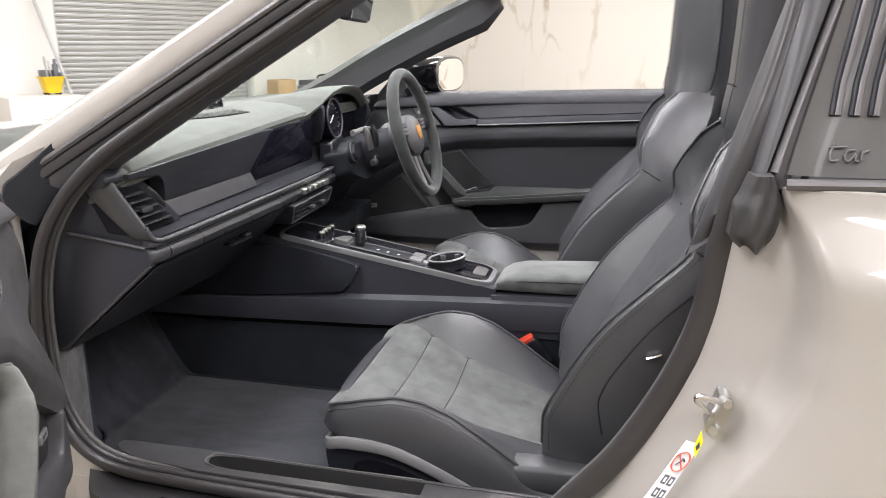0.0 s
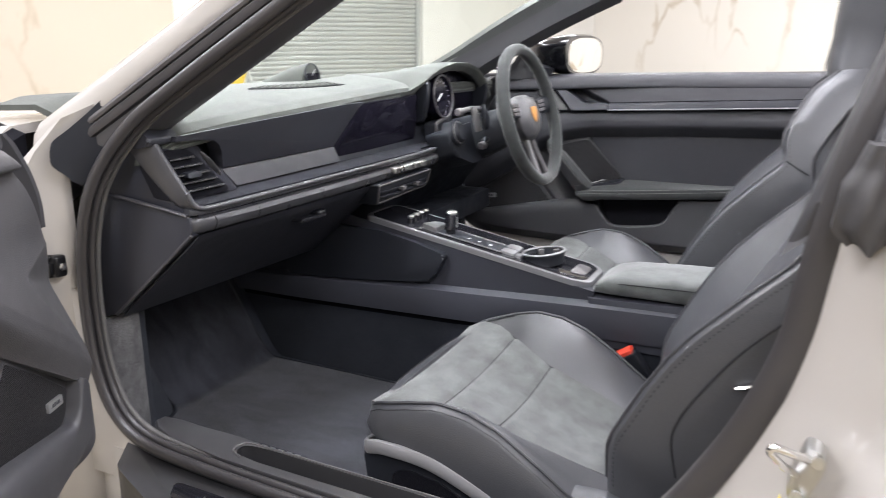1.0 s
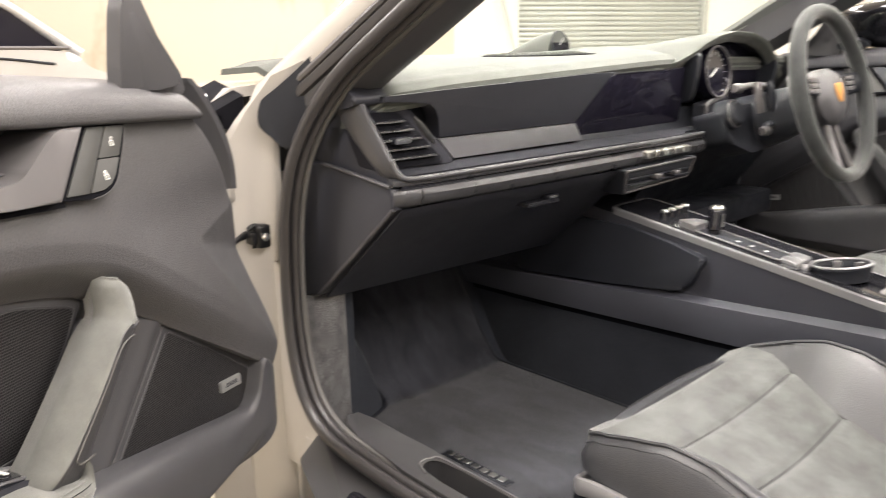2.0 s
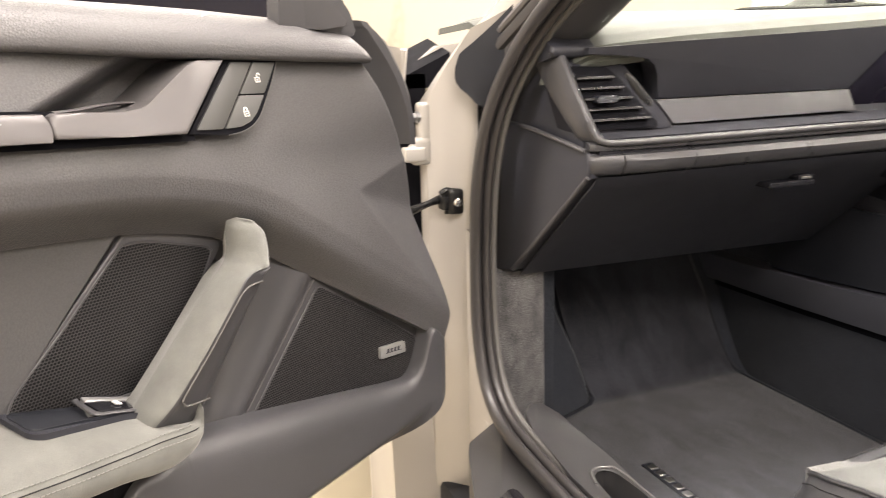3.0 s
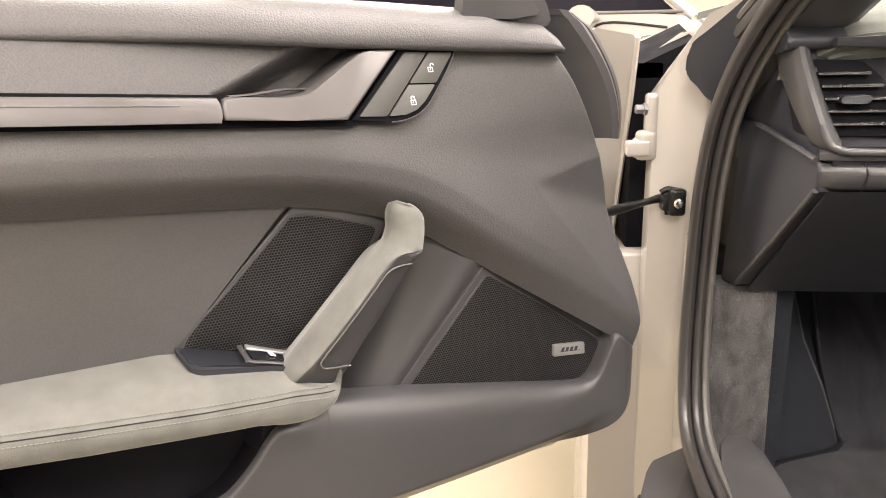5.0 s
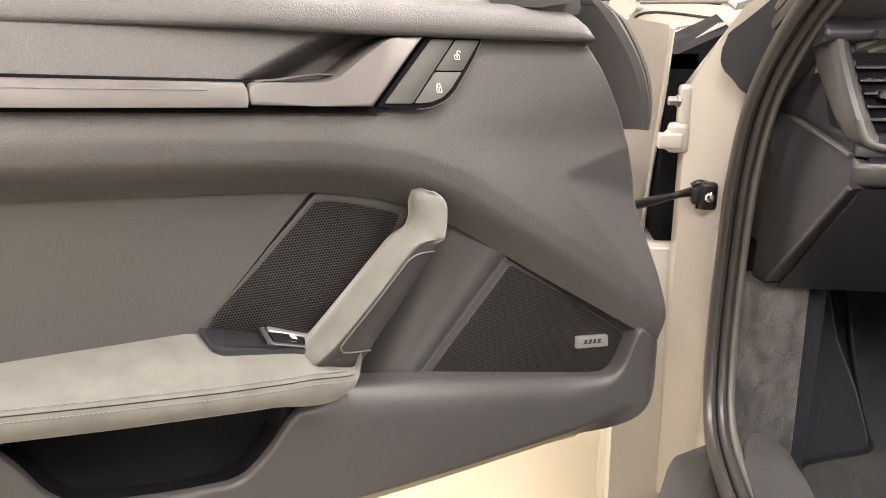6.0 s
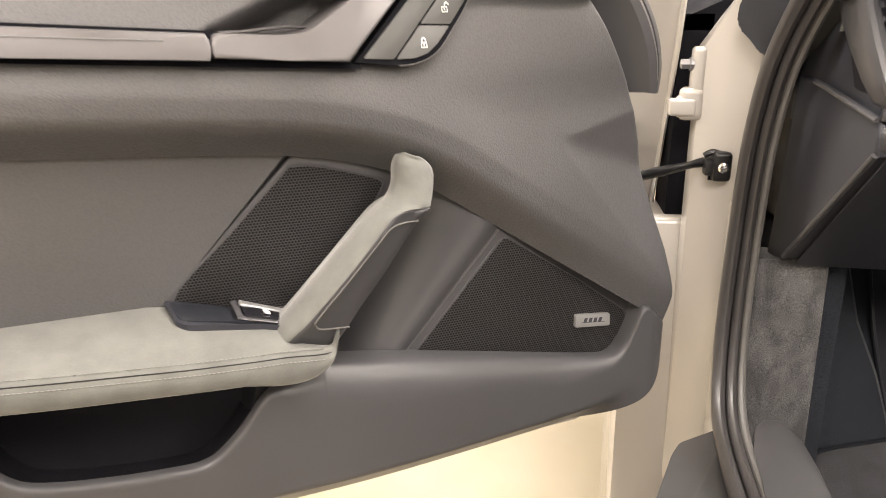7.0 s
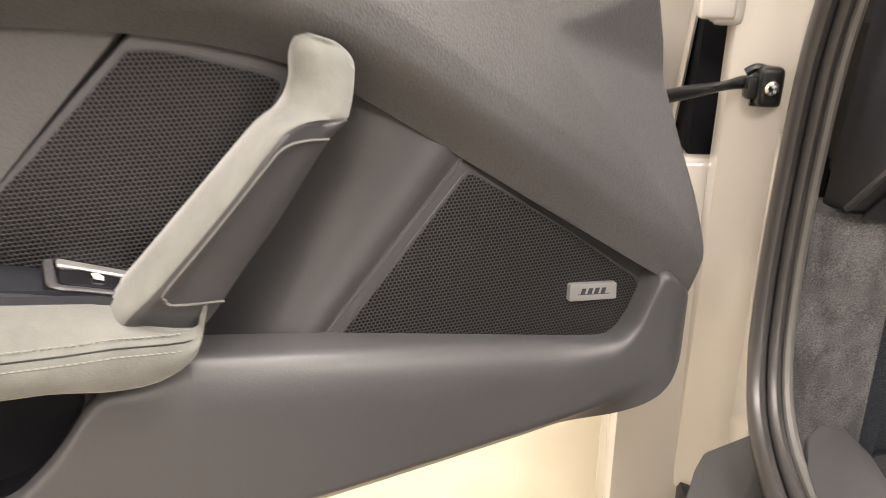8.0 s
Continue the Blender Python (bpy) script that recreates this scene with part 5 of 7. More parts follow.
def pillar():
    # windscreen pillar: painted outer face, rubber channel and dark inner trim
    rings_p, rings_i, groove_a, groove_b = [], [], [], []
    for k in range(15):
        x = -1.03 + 0.80 * k / 14
        zl, zd, zc = 0.84 + 0.64 * (x + 0.85), 0.918 + 0.63 * (x + 0.85), 0.983 + 0.60 * (x + 0.85)
        lean = lambda y, z: (x, y + 0.30 * (z - 0.87), z)
        rings_p.append([lean(y, z) for y, z in ((1.056, zd), (1.049, zd + 0.008), (1.0445, zd + 0.024), (1.043, zd + 0.042), (1.050, zc - 0.009), (1.070, zc), (1.10, zc + 0.001), (1.13, zc - 0.02), (1.11, zd))])
        rings_i.append([lean(y, z) for y, z in ((1.105, zl), (1.075, zl + 0.008), (1.058, zl + 0.03), (1.050, zd - 0.02), (1.049, zd - 0.002), (1.10, zd), (1.155, zl + 0.06), (1.15, zl + 0.02), (1.13, zl + 0.003))])
        groove_a.append(lean(1.047, zd - 0.006))
        groove_b.append(lean(1.050, zd - 0.024))
    part("windscreen_pillar", loft(rings_p), PAINT, car, "chalk painted windscreen pillar")
    part("pillar_trim", loft(rings_i), SOFT, car, "dark windscreen pillar trim")
    part("pillar_rubber", tube(groove_a, 0.007, 0.006, seg=8), SATIN, car)
    part("pillar_rubber", tube(groove_b, 0.006, 0.009, seg=8), RUBBER, car)
    # triangular rubber at the pillar's foot
    tri = [(v.x, v.y) for v in catmull([(0.030, 0.862, 0), (0.012, 0.849, 0), (0.0045, 0.838, 0), (0.002, 0.815, 0), (0.005, 0.806, 0), (0.020, 0.794, 0), (0.035, 0.780, 0), (0.050, 0.778, 0), (0.085, 0.83, 0), (0.13, 0.90, 0), (0.15, 0.96, 0), (0.09, 0.916, 0), (0.060, 0.888, 0)], 3, True)]
    part("pillar_foot", slab(tri, -0.002, 0.03, lambda s, n, z: Vector((-0.95 + 0.7 * s - 0.7 * n, 0.998 + 0.7 * s + 0.7 * n + 0.12 * max(0.0, z - 0.86), z)), 0.004, 3), DARK, car, "black rubber flap at the pillar's foot")
    # far pillar and header
    rings = []
    for k in range(13):
        s = -0.5 + 1.58 * k / 12
        x = -0.90 + 0.50 * s
        z = 0.935 + 0.235 * s + 0.012 * math.sin(math.pi * max(0.0, min(1.0, s)))
        y = 2.40 - 0.10 * s
        e = 1.0 - 0.55 * smooth01((s - 0.98) / 0.10)
        rings.append([(x - 0.44 * a * e, y + b * e, z + 0.9 * a * e) for a, b in ((-0.066, -0.01), (-0.05, 0.02), (-0.02, 0.038), (0.03, 0.03), (0.05, -0.02), (0.03, -0.055), (-0.045, -0.045))])
    part("far_pillar", loft(rings), SOFT, car, "dark windscreen pillar trim")
    rings = []
    for k in range(17):
        s = k / 16
        y = 1.14 + 1.19 * s
        c = 1 - (2 * s - 1) ** 2
        rings.append([(-0.36 - 0.06 * c + a, y, 1.205 + 0.035 * c + b) for a, b in ((-0.045, 0.0), (-0.03, 0.02), (0.03, 0.028), (0.045, 0.01), (0.04, -0.012), (-0.02, -0.016))])
    part("screen_header", loft(rings), SOFT, car, "dark header above the windscreen")
    ws = part("windscreen", sheet(lambda s, t: (-1.16 + 0.77 * s + 0.05 * (2 * t - 1) ** 2 * (1 - s) - 0.05 * (1 - (2 * t - 1) ** 2) * s, 1.15 + 1.17 * t + 0.06 * s * (1 - 2 * t), 0.842 + 0.345 * s + (0.02 * math.sin(math.pi * s) + 0.03) * (1 - (2 * t - 1) ** 2)), 10, 16, back=(-0.002, 0, 0.004)), GLASS, car, "clear curved windscreen")
    ws.visible_shadow = False
    m = part("interior_mirror", box((-0.03, -0.115, -0.032), (0.0, 0.115, 0.032), 0.012, 3, pose(-0.585, 1.72, 1.140, 0, 12, 8)), DARK, car)
    part("mirror_face", box((-0.001, -0.105, -0.025), (0.002, 0.105, 0.025), 0.0006, 1, pose(-0.585, 1.72, 1.140, 0, 12, 8)), MIRROR, m)
    part("mirror_stalk", tube([(-0.605, 1.72, 1.14), (-0.640, 1.73, 1.135)], 0.012), DARK, m)


pillar()


def far_mirror():
    rings = []
    for s, w, h in ((0.0, 0.03, 0.02), (0.03, 0.08, 0.040), (0.07, 0.115, 0.052), (0.12, 0.134, 0.060), (0.16, 0.140, 0.063), (0.172, 0.136, 0.059)):
        rings.append([(-0.745 + s * 1.0 + 0.13 * (w * c + 0.0), 2.60 + w * c - 0.03 * max(0.0, q) * (c < 0), 0.963 + h * q) for c, q in [(math.copysign(abs(math.cos(a)) ** 0.7, math.cos(a)), math.copysign(abs(math.sin(a)) ** 0.7, math.sin(a))) for a in [2 * math.pi * i / 24 for i in range(24)]]])
    ob = part("door_mirror", loft(rings), GLOSS, car, "gloss black door mirror")
    face = [(2.60 + 0.126 * math.copysign(abs(math.cos(a)) ** 0.7, math.cos(a)), 0.963 + 0.052 * math.copysign(abs(math.sin(a)) ** 0.7, math.sin(a))) for a in [2 * math.pi * i / 28 for i in range(28)]]
    part("mirror_glass", slab(face, -0.570, -0.580, lambda y, x, z: Vector((x + 0.13 * (y - 2.60), y, z)), 0.001), MIRROR, ob)
    part("mirror_foot", tube(catmull([(-0.66, 2.45, 0.915), (-0.67, 2.50, 0.925), (-0.66, 2.56, 0.94)]), 0.035, 0.014, seg=12), DARK, ob)


far_mirror()


# ---- sill and floor ----
def sill():
    step = [(-0.878, 1.03), (-0.826, 0.957), (-0.80, 0.944), (-0.70, 0.908), (-0.58, 0.886), (0.05, 0.868), (0.05, 1.0)]
    part("sill_cover", slab(rounded(step, 0.006), 0.345, 0.22, lambda x, n, y: Vector((x, y, n - 0.35 * max(0, 0.93 - y))), 0.008, 3), SILL, car, "dark textured sill cover")
    part("rocker_panel", slab(rounded([(-0.96, 1.03), (-0.90, 1.015), (-0.862, 1.012), (-0.815, 0.962), (-0.79, 0.950), (-0.70, 0.916), (-0.58, 0.893), (0.06, 0.875), (0.06, 1.03)], 0.01), 0.330, 0.12, lambda x, n, y: Vector((x, y, n - 0.35 * max(0, 0.93 - y))), 0.01, 3), PAINT, car, "chalk painted sill")
    pl = rounded([(-0.70, 0.957), (-0.675, 0.918), (-0.10, 0.912), (-0.10, 0.952)], 0.012)
    sp = part("scuff_plate", slab(pl, 0.352, 0.33, lambda x, n, y: Vector((x, y, n - 0.35 * max(0, 0.93 - y))), 0.002), GLOSS, car, "gloss black scuff plate")
    for i in range(6):
        x = -0.635 + i * 0.017
        part("script_mark", tube([(x, 0.930, 0.3530), (x + 0.009, 0.937, 0.3530), (x + 0.006, 0.944, 0.3530)], 0.0009, seg=5), ALU, sp)
    # inner sill trim with the long slot
    slot_end = [(-0.60, 1.0255), (-0.635, 1.0265), (-0.648, 1.031), (-0.655, 1.040), (-0.655, 1.052), (-0.648, 1.060), (-0.635, 1.0640), (-0.60, 1.0632)]
    trim_line = [(-0.835, 1.050), (-0.815, 1.034), (-0.77, 1.022), (-0.66, 1.010), (0.0, 0.995), (0.0, 1.020), (-0.27, 1.0225)] + [(x, y) for x, y in slot_end] + [(-0.27, 1.0585), (0.0, 1.056), (0.0, 1.065), (-0.60, 1.0685), (-0.68, 1.076), (-0.76, 1.088), (-0.81, 1.086), (-0.835, 1.070)]
    part("sill_trim", slab(trim_line, 0.3745, 0.2, lambda x, n, y: Vector((x, y, n + 0.004 * smooth01((-0.74 - x) / 0.10) - 0.5 * max(0.0, y - 1.066) * smooth01((-0.66 - x) / 0.08))), 0.0035, 3), SILL, car)
    part("sill_trim", slab([(-0.275, 1.0185), (0.0, 1.016), (0.0, 1.060), (-0.275, 1.0625)], 0.373, 0.2, lambda x, n, y: Vector((x, y, n)), 0.003, 2), SILL, car)
    part("slot_floor", slab([(-0.665, 1.01), (-0.27, 1.01), (-0.27, 1.075), (-0.665, 1.075)], 0.335, 0.2, lambda x, n, y: Vector((x, y, n)), 0.0), CAVITY, car)
    part("slot_lip", tube(catmull([(-0.28, 1.064, 0.3752), (-0.45, 1.0645, 0.3752), (-0.63, 1.066, 0.3752), (-0.655, 1.055, 0.3752), (-0.655, 1.036, 0.3752), (-0.63, 1.025, 0.3752)], 6), 0.0016, seg=8), SATIN, car)
    # carpeted floor, bending up steeply to the toe board
    rise = lambda x: 2.05 * (math.hypot(max(0.0, -1.055 - x), 0.04) - 0.04)

    def foot(s, t):
        x = 0.05 - 1.33 * s
        return (x, 1.06 + 0.62 * t, 0.215 + rise(x))
    part("footwell_carpet", sheet(foot, 90, 8, back=(0, 0, -0.02)), CARPET, car, "dark carpet in the passenger footwell")
    cols = 60
    xs = [-0.42 - 0.83 * i / cols for i in range(cols + 1)]
    near_y = lerp_curve([-1.25, -1.15, -1.10, -1.062, -1.05, -1.02, -0.96, -0.42], [1.29, 1.295, 1.305, 1.312, 1.28, 1.20, 1.12, 1.10])
    far_y = lerp_curve([-1.25, -1.15, -1.07, -0.88, -0.42], [1.60, 1.628, 1.636, 1.637, 1.632])
    part("floor_mat", sheet(lambda s, t: (-0.42 - 0.83 * s, near_y(-0.42 - 0.83 * s) * (1 - t) + far_y(-0.42 - 0.83 * s) * t, 0.229 + rise(-0.42 - 0.83 * s)), 90, 10, back=(0, 0, -0.012)), MAT, car, "dark velour floor mat with brushed marks")
    for side in (near_y, far_y):
        part("mat_binding", tube([(x, side(x), 0.230 + rise(x)) for x in xs], 0.0035, 0.003, seg=6), DARK, car)
    # metal lettering on the mat, kept to plain bars
    plate = part("mat_plate", box((-0.846, 1.252, 0.228), (-0.694, 1.272, 0.2312), 0.001, 1), DARK, car)
    for i in range(7):
        x = -0.838 + i * 0.020
        part("mat_mark", box((x, 1.256, 0.231), (x + 0.013, 1.268, 0.2330), 0.0005, 1), ALU, plate)
    # carpeted wheel arch beside the toe board
    rings = []
    for k, (z, y1, x) in enumerate(((0.20, 1.318, -1.072), (0.26, 1.302, -1.078), (0.32, 1.282, -1.084), (0.40, 1.245, -1.086), (0.47, 1.225, -1.086), (0.56, 1.205, -1.086))):
        rings.append([(x + 0.035, 1.10, z), (x + 0.020, y1 - 0.05, z), (x + 0.004, y1 - 0.006, z), (x - 0.006, y1, z), (x - 0.30, y1 + 0.01, z), (x - 0.30, 1.10, z)])
    part("wheel_arch", loft(rings), CARPET, car, "carpeted wheel arch in the footwell")
    # kick panel and side of the footwell
    part("kick_panel", slab([(1.030, 0.534), (1.141, 0.532), (1.152, 0.20), (1.035, 0.20)], -0.952, -1.0, lambda y, x, z: Vector((x - 0.05 * max(0, 0.40 - z), y, z)), 0.006), KICK, car, "grey carpeted kick panel")
    part("footwell_side", slab([(-0.975, 0.56), (-1.60, 0.62), (-1.60, 0.15), (-0.975, 0.15)], 1.172, 1.12, bevel=0.002), CARPET, car)
    part("bulkhead", slab([(1.05, 0.72), (2.42, 0.72), (2.42, 0.10), (1.05, 0.10)], -1.50, -1.55, lambda y, x, z: Vector((x, y, z)), 0), CARPET, car)
    part("floor_pan", box((-1.7, 0.98, 0.14), (1.2, 2.49, 0.19), 0.01), DARK, car)
    part("rear_shelf", box((0.42, 1.0, 0.19), (1.2, 2.47, 0.92), 0.03), CARPET, car)
    part("driver_floor", sheet(lambda s, t: (0.05 - 1.62 * s, 1.80 + 0.62 * t, 0.225 + 0.5 * max(0.0, -1.1 - (0.05 - 1.62 * s))), 12, 6, back=(0, 0, -0.02)), CARPET, car)


sill()


def hinges():
    ob = part("door_hinge", join(box((-1.018, 0.964, 0.700), (-0.996, 0.982, 0.783), 0.007, 3), box((-1.012, 0.940, 0.700), (-0.992, 0.972, 0.721), 0.004, 3), box((-1.012, 0.952, 0.694), (-0.994, 0.982, 0.735), 0.009, 3), box((-1.012, 0.948, 0.697), (-0.994, 0.966, 0.725), 0.008, 3)), PAINT, car, "chalk painted door hinge")
    part("hinge_bolt", lathe([(0, 0), (0.009, 0), (0.009, 0.004), (0.0065, 0.005), (0.0065, 0.014), (0.005, 0.0155), (0, 0.0155)], pose(-1.004, 0.966, 0.762, 90, 0, 0), 6), SILVER, ob)
    st = part("check_strap", tube(catmull([(-0.99, 1.002, 0.645), (-0.985, 0.985, 0.645), (-0.975, 0.965, 0.6425), (-0.955, 0.935, 0.640), (-0.93, 0.90, 0.637)]), lambda s: 0.0045 + 0.0025 * abs(math.sin(7 * s)), lambda s: 0.0055 + 0.001 * math.sin(9 * s), seg=10), BLACK, car, "black door check strap")
    part("strap_bracket", join(box((-1.0, 0.992, 0.626), (-0.958, 1.014, 0.662), 0.006, 3), box((-0.985, 0.984, 0.632), (-0.964, 0.998, 0.652), 0.003), tube(catmull([(-0.974, 0.983, 0.655), (-0.973, 0.992, 0.660), (-0.973, 1.005, 0.658), (-0.973, 1.026, 0.662)]), 0.004, seg=8), tube([(-0.974, 0.990, 0.628), (-0.973, 1.026, 0.626)], 0.003, seg=8)), BLACK, st)
    part("strap_bolt", lathe([(0, 0), (0.0065, 0), (0.0065, 0.003), (0.004, 0.004), (0.004, 0.007), (0, 0.0075)], pose(-0.958, 1.003, 0.644, 0, 90, 0), 12), CHROME, st)
    # striker on the rear shut face
    sp = part("striker_plate", slab(rounded([(0.137, 0.650), (0.151, 0.649), (0.154, 0.636), (0.141, 0.598), (0.128, 0.590), (0.124, 0.602)], 0.008), 0.9045, 0.93, lambda x, y, z: Vector((x, y - 0.55 * (x - 0.135), z)), 0.001), ALU, car, "chrome door striker")
    part("striker_loop", tube(catmull([(0.131, 0.905, 0.620), (0.119, 0.890, 0.634), (0.109, 0.882, 0.648), (0.112, 0.881, 0.654), (0.126, 0.888, 0.648), (0.141, 0.900, 0.640)]), 0.0040, seg=10), CHROME, sp)
    for z in (0.60, 0.64):
        part("striker_bolt", lathe([(0, 0), (0.006, 0), (0.006, 0.003), (0, 0.004)], pose(0.133 + (z - 0.6) * 0.35, 0.903 - 0.1 * (z - 0.6), z, 90, 0, 0), 10), ALU, sp)


hinges()


# ---- dashboard ----
def face_x(z):
    """The passenger side face leans: its foot is nearer to the seat."""
    return -0.788 - 0.55 * (min(z, 0.784) - 0.752) + 0.16 * max(0.0, z - 0.784)


def vent_x(z):
    return -0.782 - (z - 0.752) * 0.42


def dashboard():
    nose = lerp_curve([1.08, 1.13, 1.26, 1.42, 1.62, 1.84, 2.45], [0.845, 0.850, 0.860, 0.868, 0.878, 0.888, 0.885])

    def top(s, t):
        y = 1.075 + 1.33 * s
        zn = nose(y)
        xs = [-1.17, -1.05, -0.95, -0.870, -0.825, -0.803, -0.800, -0.806, -0.83]
        zs = [0.902, 0.907, zn + 0.031, zn + 0.022, zn + 0.013, zn + 0.003, zn - 0.006, zn - 0.013, zn - 0.016]
        k = t * 8
        e = smooth01((1.13 - y) / 0.05)
        return (float(np.interp(k, range(9), xs)) - 0.02 * e, y, float(np.interp(k, range(9), zs)) - 0.014 * e)
    dash = part("dashboard", sheet(top, 60, 40, back=(-0.004, 0, -0.01)), DASH_SUEDE, car, "dashboard with pale grey suede top and dark trim")
    # instrument hood

    bump = lerp_curve([1.60, 1.78, 1.84, 1.88, 1.92, 1.95, 2.00, 2.07, 2.15, 2.21, 2.25, 2.29, 2.33], [-0.04, -0.024, -0.008, 0.004, 0.022, 0.038, 0.055, 0.065, 0.063, 0.050, 0.034, 0.010, -0.03])
    lip_x = lerp_curve([1.60, 1.80, 1.87, 1.93, 2.0, 2.2, 2.33], [-0.84, -0.820, -0.797, -0.776, -0.768, -0.765, -0.775])

    def hood(s, t):
        y = 1.60 + 0.73 * s
        lx = lip_x(y)
        zl = nose(y) + bump(y)
        if t < 0.85:
            k = t / 0.85
            x = -0.98 + (lx + 0.98) * k
            z = nose(y) + 0.032 - 0.004 * k + (zl - nose(y) - 0.032) * smooth01(k) + 0.004 * math.sin(math.pi * k) - 0.012 * smooth01((1.90 - y) / 0.1)
        else:
            k = (t - 0.85) / 0.15
            x = lx + 0.003 * math.sin(k * math.pi) - 0.012 * k * k
            z = zl - 0.004 - 0.016 * k + 0.004 * (1 - k)
        return (x, y, z)
    part("instrument_hood", sheet(hood, 70, 26, back=(-0.008, 0, -0.006)), DASH_SUEDE, dash, "suede instrument hood")
    part("hood_lining", sheet(lambda s, t: (lip_x(1.93 + 0.35 * s) - 0.012 - 0.07 * t, 1.93 + 0.35 * s, nose(1.93 + 0.35 * s) + bump(1.93 + 0.35 * s) - 0.02 - 0.006 * t), 24, 4, back=(0, 0, 0.004)), DARK, dash)
    part("hood_cheek", slab(rounded([(-0.774, 0.905), (-0.768, 0.880), (-0.770, 0.850), (-0.784, 0.815), (-0.80, 0.80), (-0.86, 0.80), (-0.86, 0.91)], 0.008), 1.912, 1.926, lambda x, y, z: Vector((x, y + 0.9 * (0.86 - max(z, 0.80)) ** 2 * 8, z)), 0.005, 3), DARK, dash)
    part("hood_cheek", slab(rounded([(-0.775, 0.895), (-0.770, 0.87), (-0.778, 0.83), (-0.80, 0.79), (-0.86, 0.79), (-0.86, 0.895)], 0.01), 2.285, 2.30, bevel=0.004), DARK, dash)
    # instruments
    part("instrument_panel", slab(rounded([(1.93, 0.80), (2.29, 0.80), (2.27, 0.90), (2.20, 0.940), (2.00, 0.935), (1.945, 0.90)], 0.02), -0.812, -0.86, lambda y, x, z: Vector((x, y, z)), 0.004), SCREEN, dash, "dark instrument panel")
    dm = pose(-0.782, 2.018, 0.8625, 0, 84, 0)
    d = part("dial", lathe([(0, 0.0), (0.046, 0.0), (0.049, 0.004), (0.053, 0.007), (0.056, 0.004), (0.057, -0.03), (0, -0.03)], dm, 40), SCREEN, dash, "round dial with a bright needle")
    part("dial_ring", tube([dm @ Vector((0.0535 * math.cos(2 * math.pi * i / 40), 0.0535 * math.sin(2 * math.pi * i / 40), 0.007)) for i in range(40)], 0.0024, seg=8, closed=True), SATIN, d)
    part("needle", tube([dm @ Vector((0.010, -0.030, 0.004)), dm @ Vector((-0.008, -0.002, 0.004))], 0.0018, seg=6), ICON, d)
    for i in range(14):
        a = math.radians(i * 20 - 130)
        c, q = -math.cos(a), math.sin(a)
        part("dial_mark", tube([dm @ Vector((0.037 * c, 0.037 * q, 0.001)), dm @ Vector((0.043 * c, 0.043 * q, 0.001))], 0.0007, seg=5), SATIN_PLATE, d)
    for y0, w in ((2.085, 0.055), (2.165, 0.025)):
        part("display_bar", box((-0.8115, y0, 0.866), (-0.8105, y0 + w, 0.870), 0), ICON, dash)
    # framed switch panel between the screen and the column
    part("switch_frame", tube(catmull([(-0.775, 2.055, 0.812), (-0.772, 2.00, 0.804), (-0.770, 1.968, 0.797), (-0.768, 1.962, 0.790), (-0.766, 1.962, 0.765)], 5), 0.0035, 0.005, seg=8), SATIN, dash)
    part("switch_panel", slab(rounded([(1.962, 0.797), (2.06, 0.812), (2.06, 0.745), (1.962, 0.745)], 0.004), -0.772, -0.80, lambda y, x, z: Vector((x, y, z)), 0.002), DARK, dash)
    # dark upper face and grey inlay
    fm = lambda y, n, z: Vector((face_x(z) + n, y, z))
    part("dash_face", slab([(1.222, 0.7845), (1.217, 0.815), (1.210, 0.828), (1.198, 0.836), (1.16, 0.840), (1.11, 0.842), (1.11, 0.850), (1.20, 0.854), (1.60, 0.870), (1.66, 0.870), (1.66, 0.7845)], 0.0, -0.03, fm, 0.0008), TRIM, dash)
    part("dash_inlay", slab([(1.218, 0.7835), (1.557, 0.7835), (1.557, 0.7545), (1.235, 0.753)], 0.001, -0.01, fm, 0.0008), INLAY, dash, "satin grey inlay")
    sc = part("centre_screen", slab(rounded([(1.557, 0.785), (1.648, 0.866), (1.90, 0.874), (1.915, 0.764), (1.557, 0.758)], 0.005), 0.004, -0.03, lambda y, n, z: Vector((-0.807 + 0.16 * (z - 0.784) + n, y, z)), 0.003), SCREEN, dash, "dark central touch screen")
    # shelf and the long bar with its bright edge
    part("shelf", sheet(lambda s, t: (-0.797 + 0.046 * t, 1.10 + 0.87 * s, 0.7515 - 0.007 * t), 20, 3, back=(0, 0, -0.03)), SHELF, dash)
    rings = []
    for x, y, z, w in ((-0.806, 1.0770, 0.842, 0.052), (-0.798, 1.0775, 0.829, 0.050), (-0.779, 1.081, 0.799, 0.044), (-0.762, 1.087, 0.769, 0.036), (-0.755, 1.094, 0.750, 0.030), (-0.752, 1.104, 0.741, 0.024)):
        # rounded edge towards the vent, flat flank running back beside the door
        rings.append([(x - 0.020, y + 0.020, z), (x - 0.004, y + 0.010, z), (x + 0.001, y + 0.004, z), (x, y - 0.001, z), (x - 0.006, y - 0.0045, z - 0.001), (x - 0.014, y - 0.0055, z - 0.003), (x - w * 0.75, y - 0.007, z - w * 0.12), (x - w, y - 0.005, z - w * 0.2), (x - w - 0.004, y + 0.004, z - w * 0.22), (x - w - 0.004, y + 0.02, z - w * 0.22)])
    part("vent_band", loft(rings), SOFT, dash, "smooth dark band beside the vent")
    path = catmull([(-0.768, 1.092, 0.735), (-0.762, 1.12, 0.7345), (-0.760, 1.25, 0.734), (-0.758, 1.45, 0.7345), (-0.756, 1.70, 0.7355), (-0.758, 1.90, 0.737), (-0.771, 1.965, 0.739), (-0.79, 1.985, 0.740)], 8)
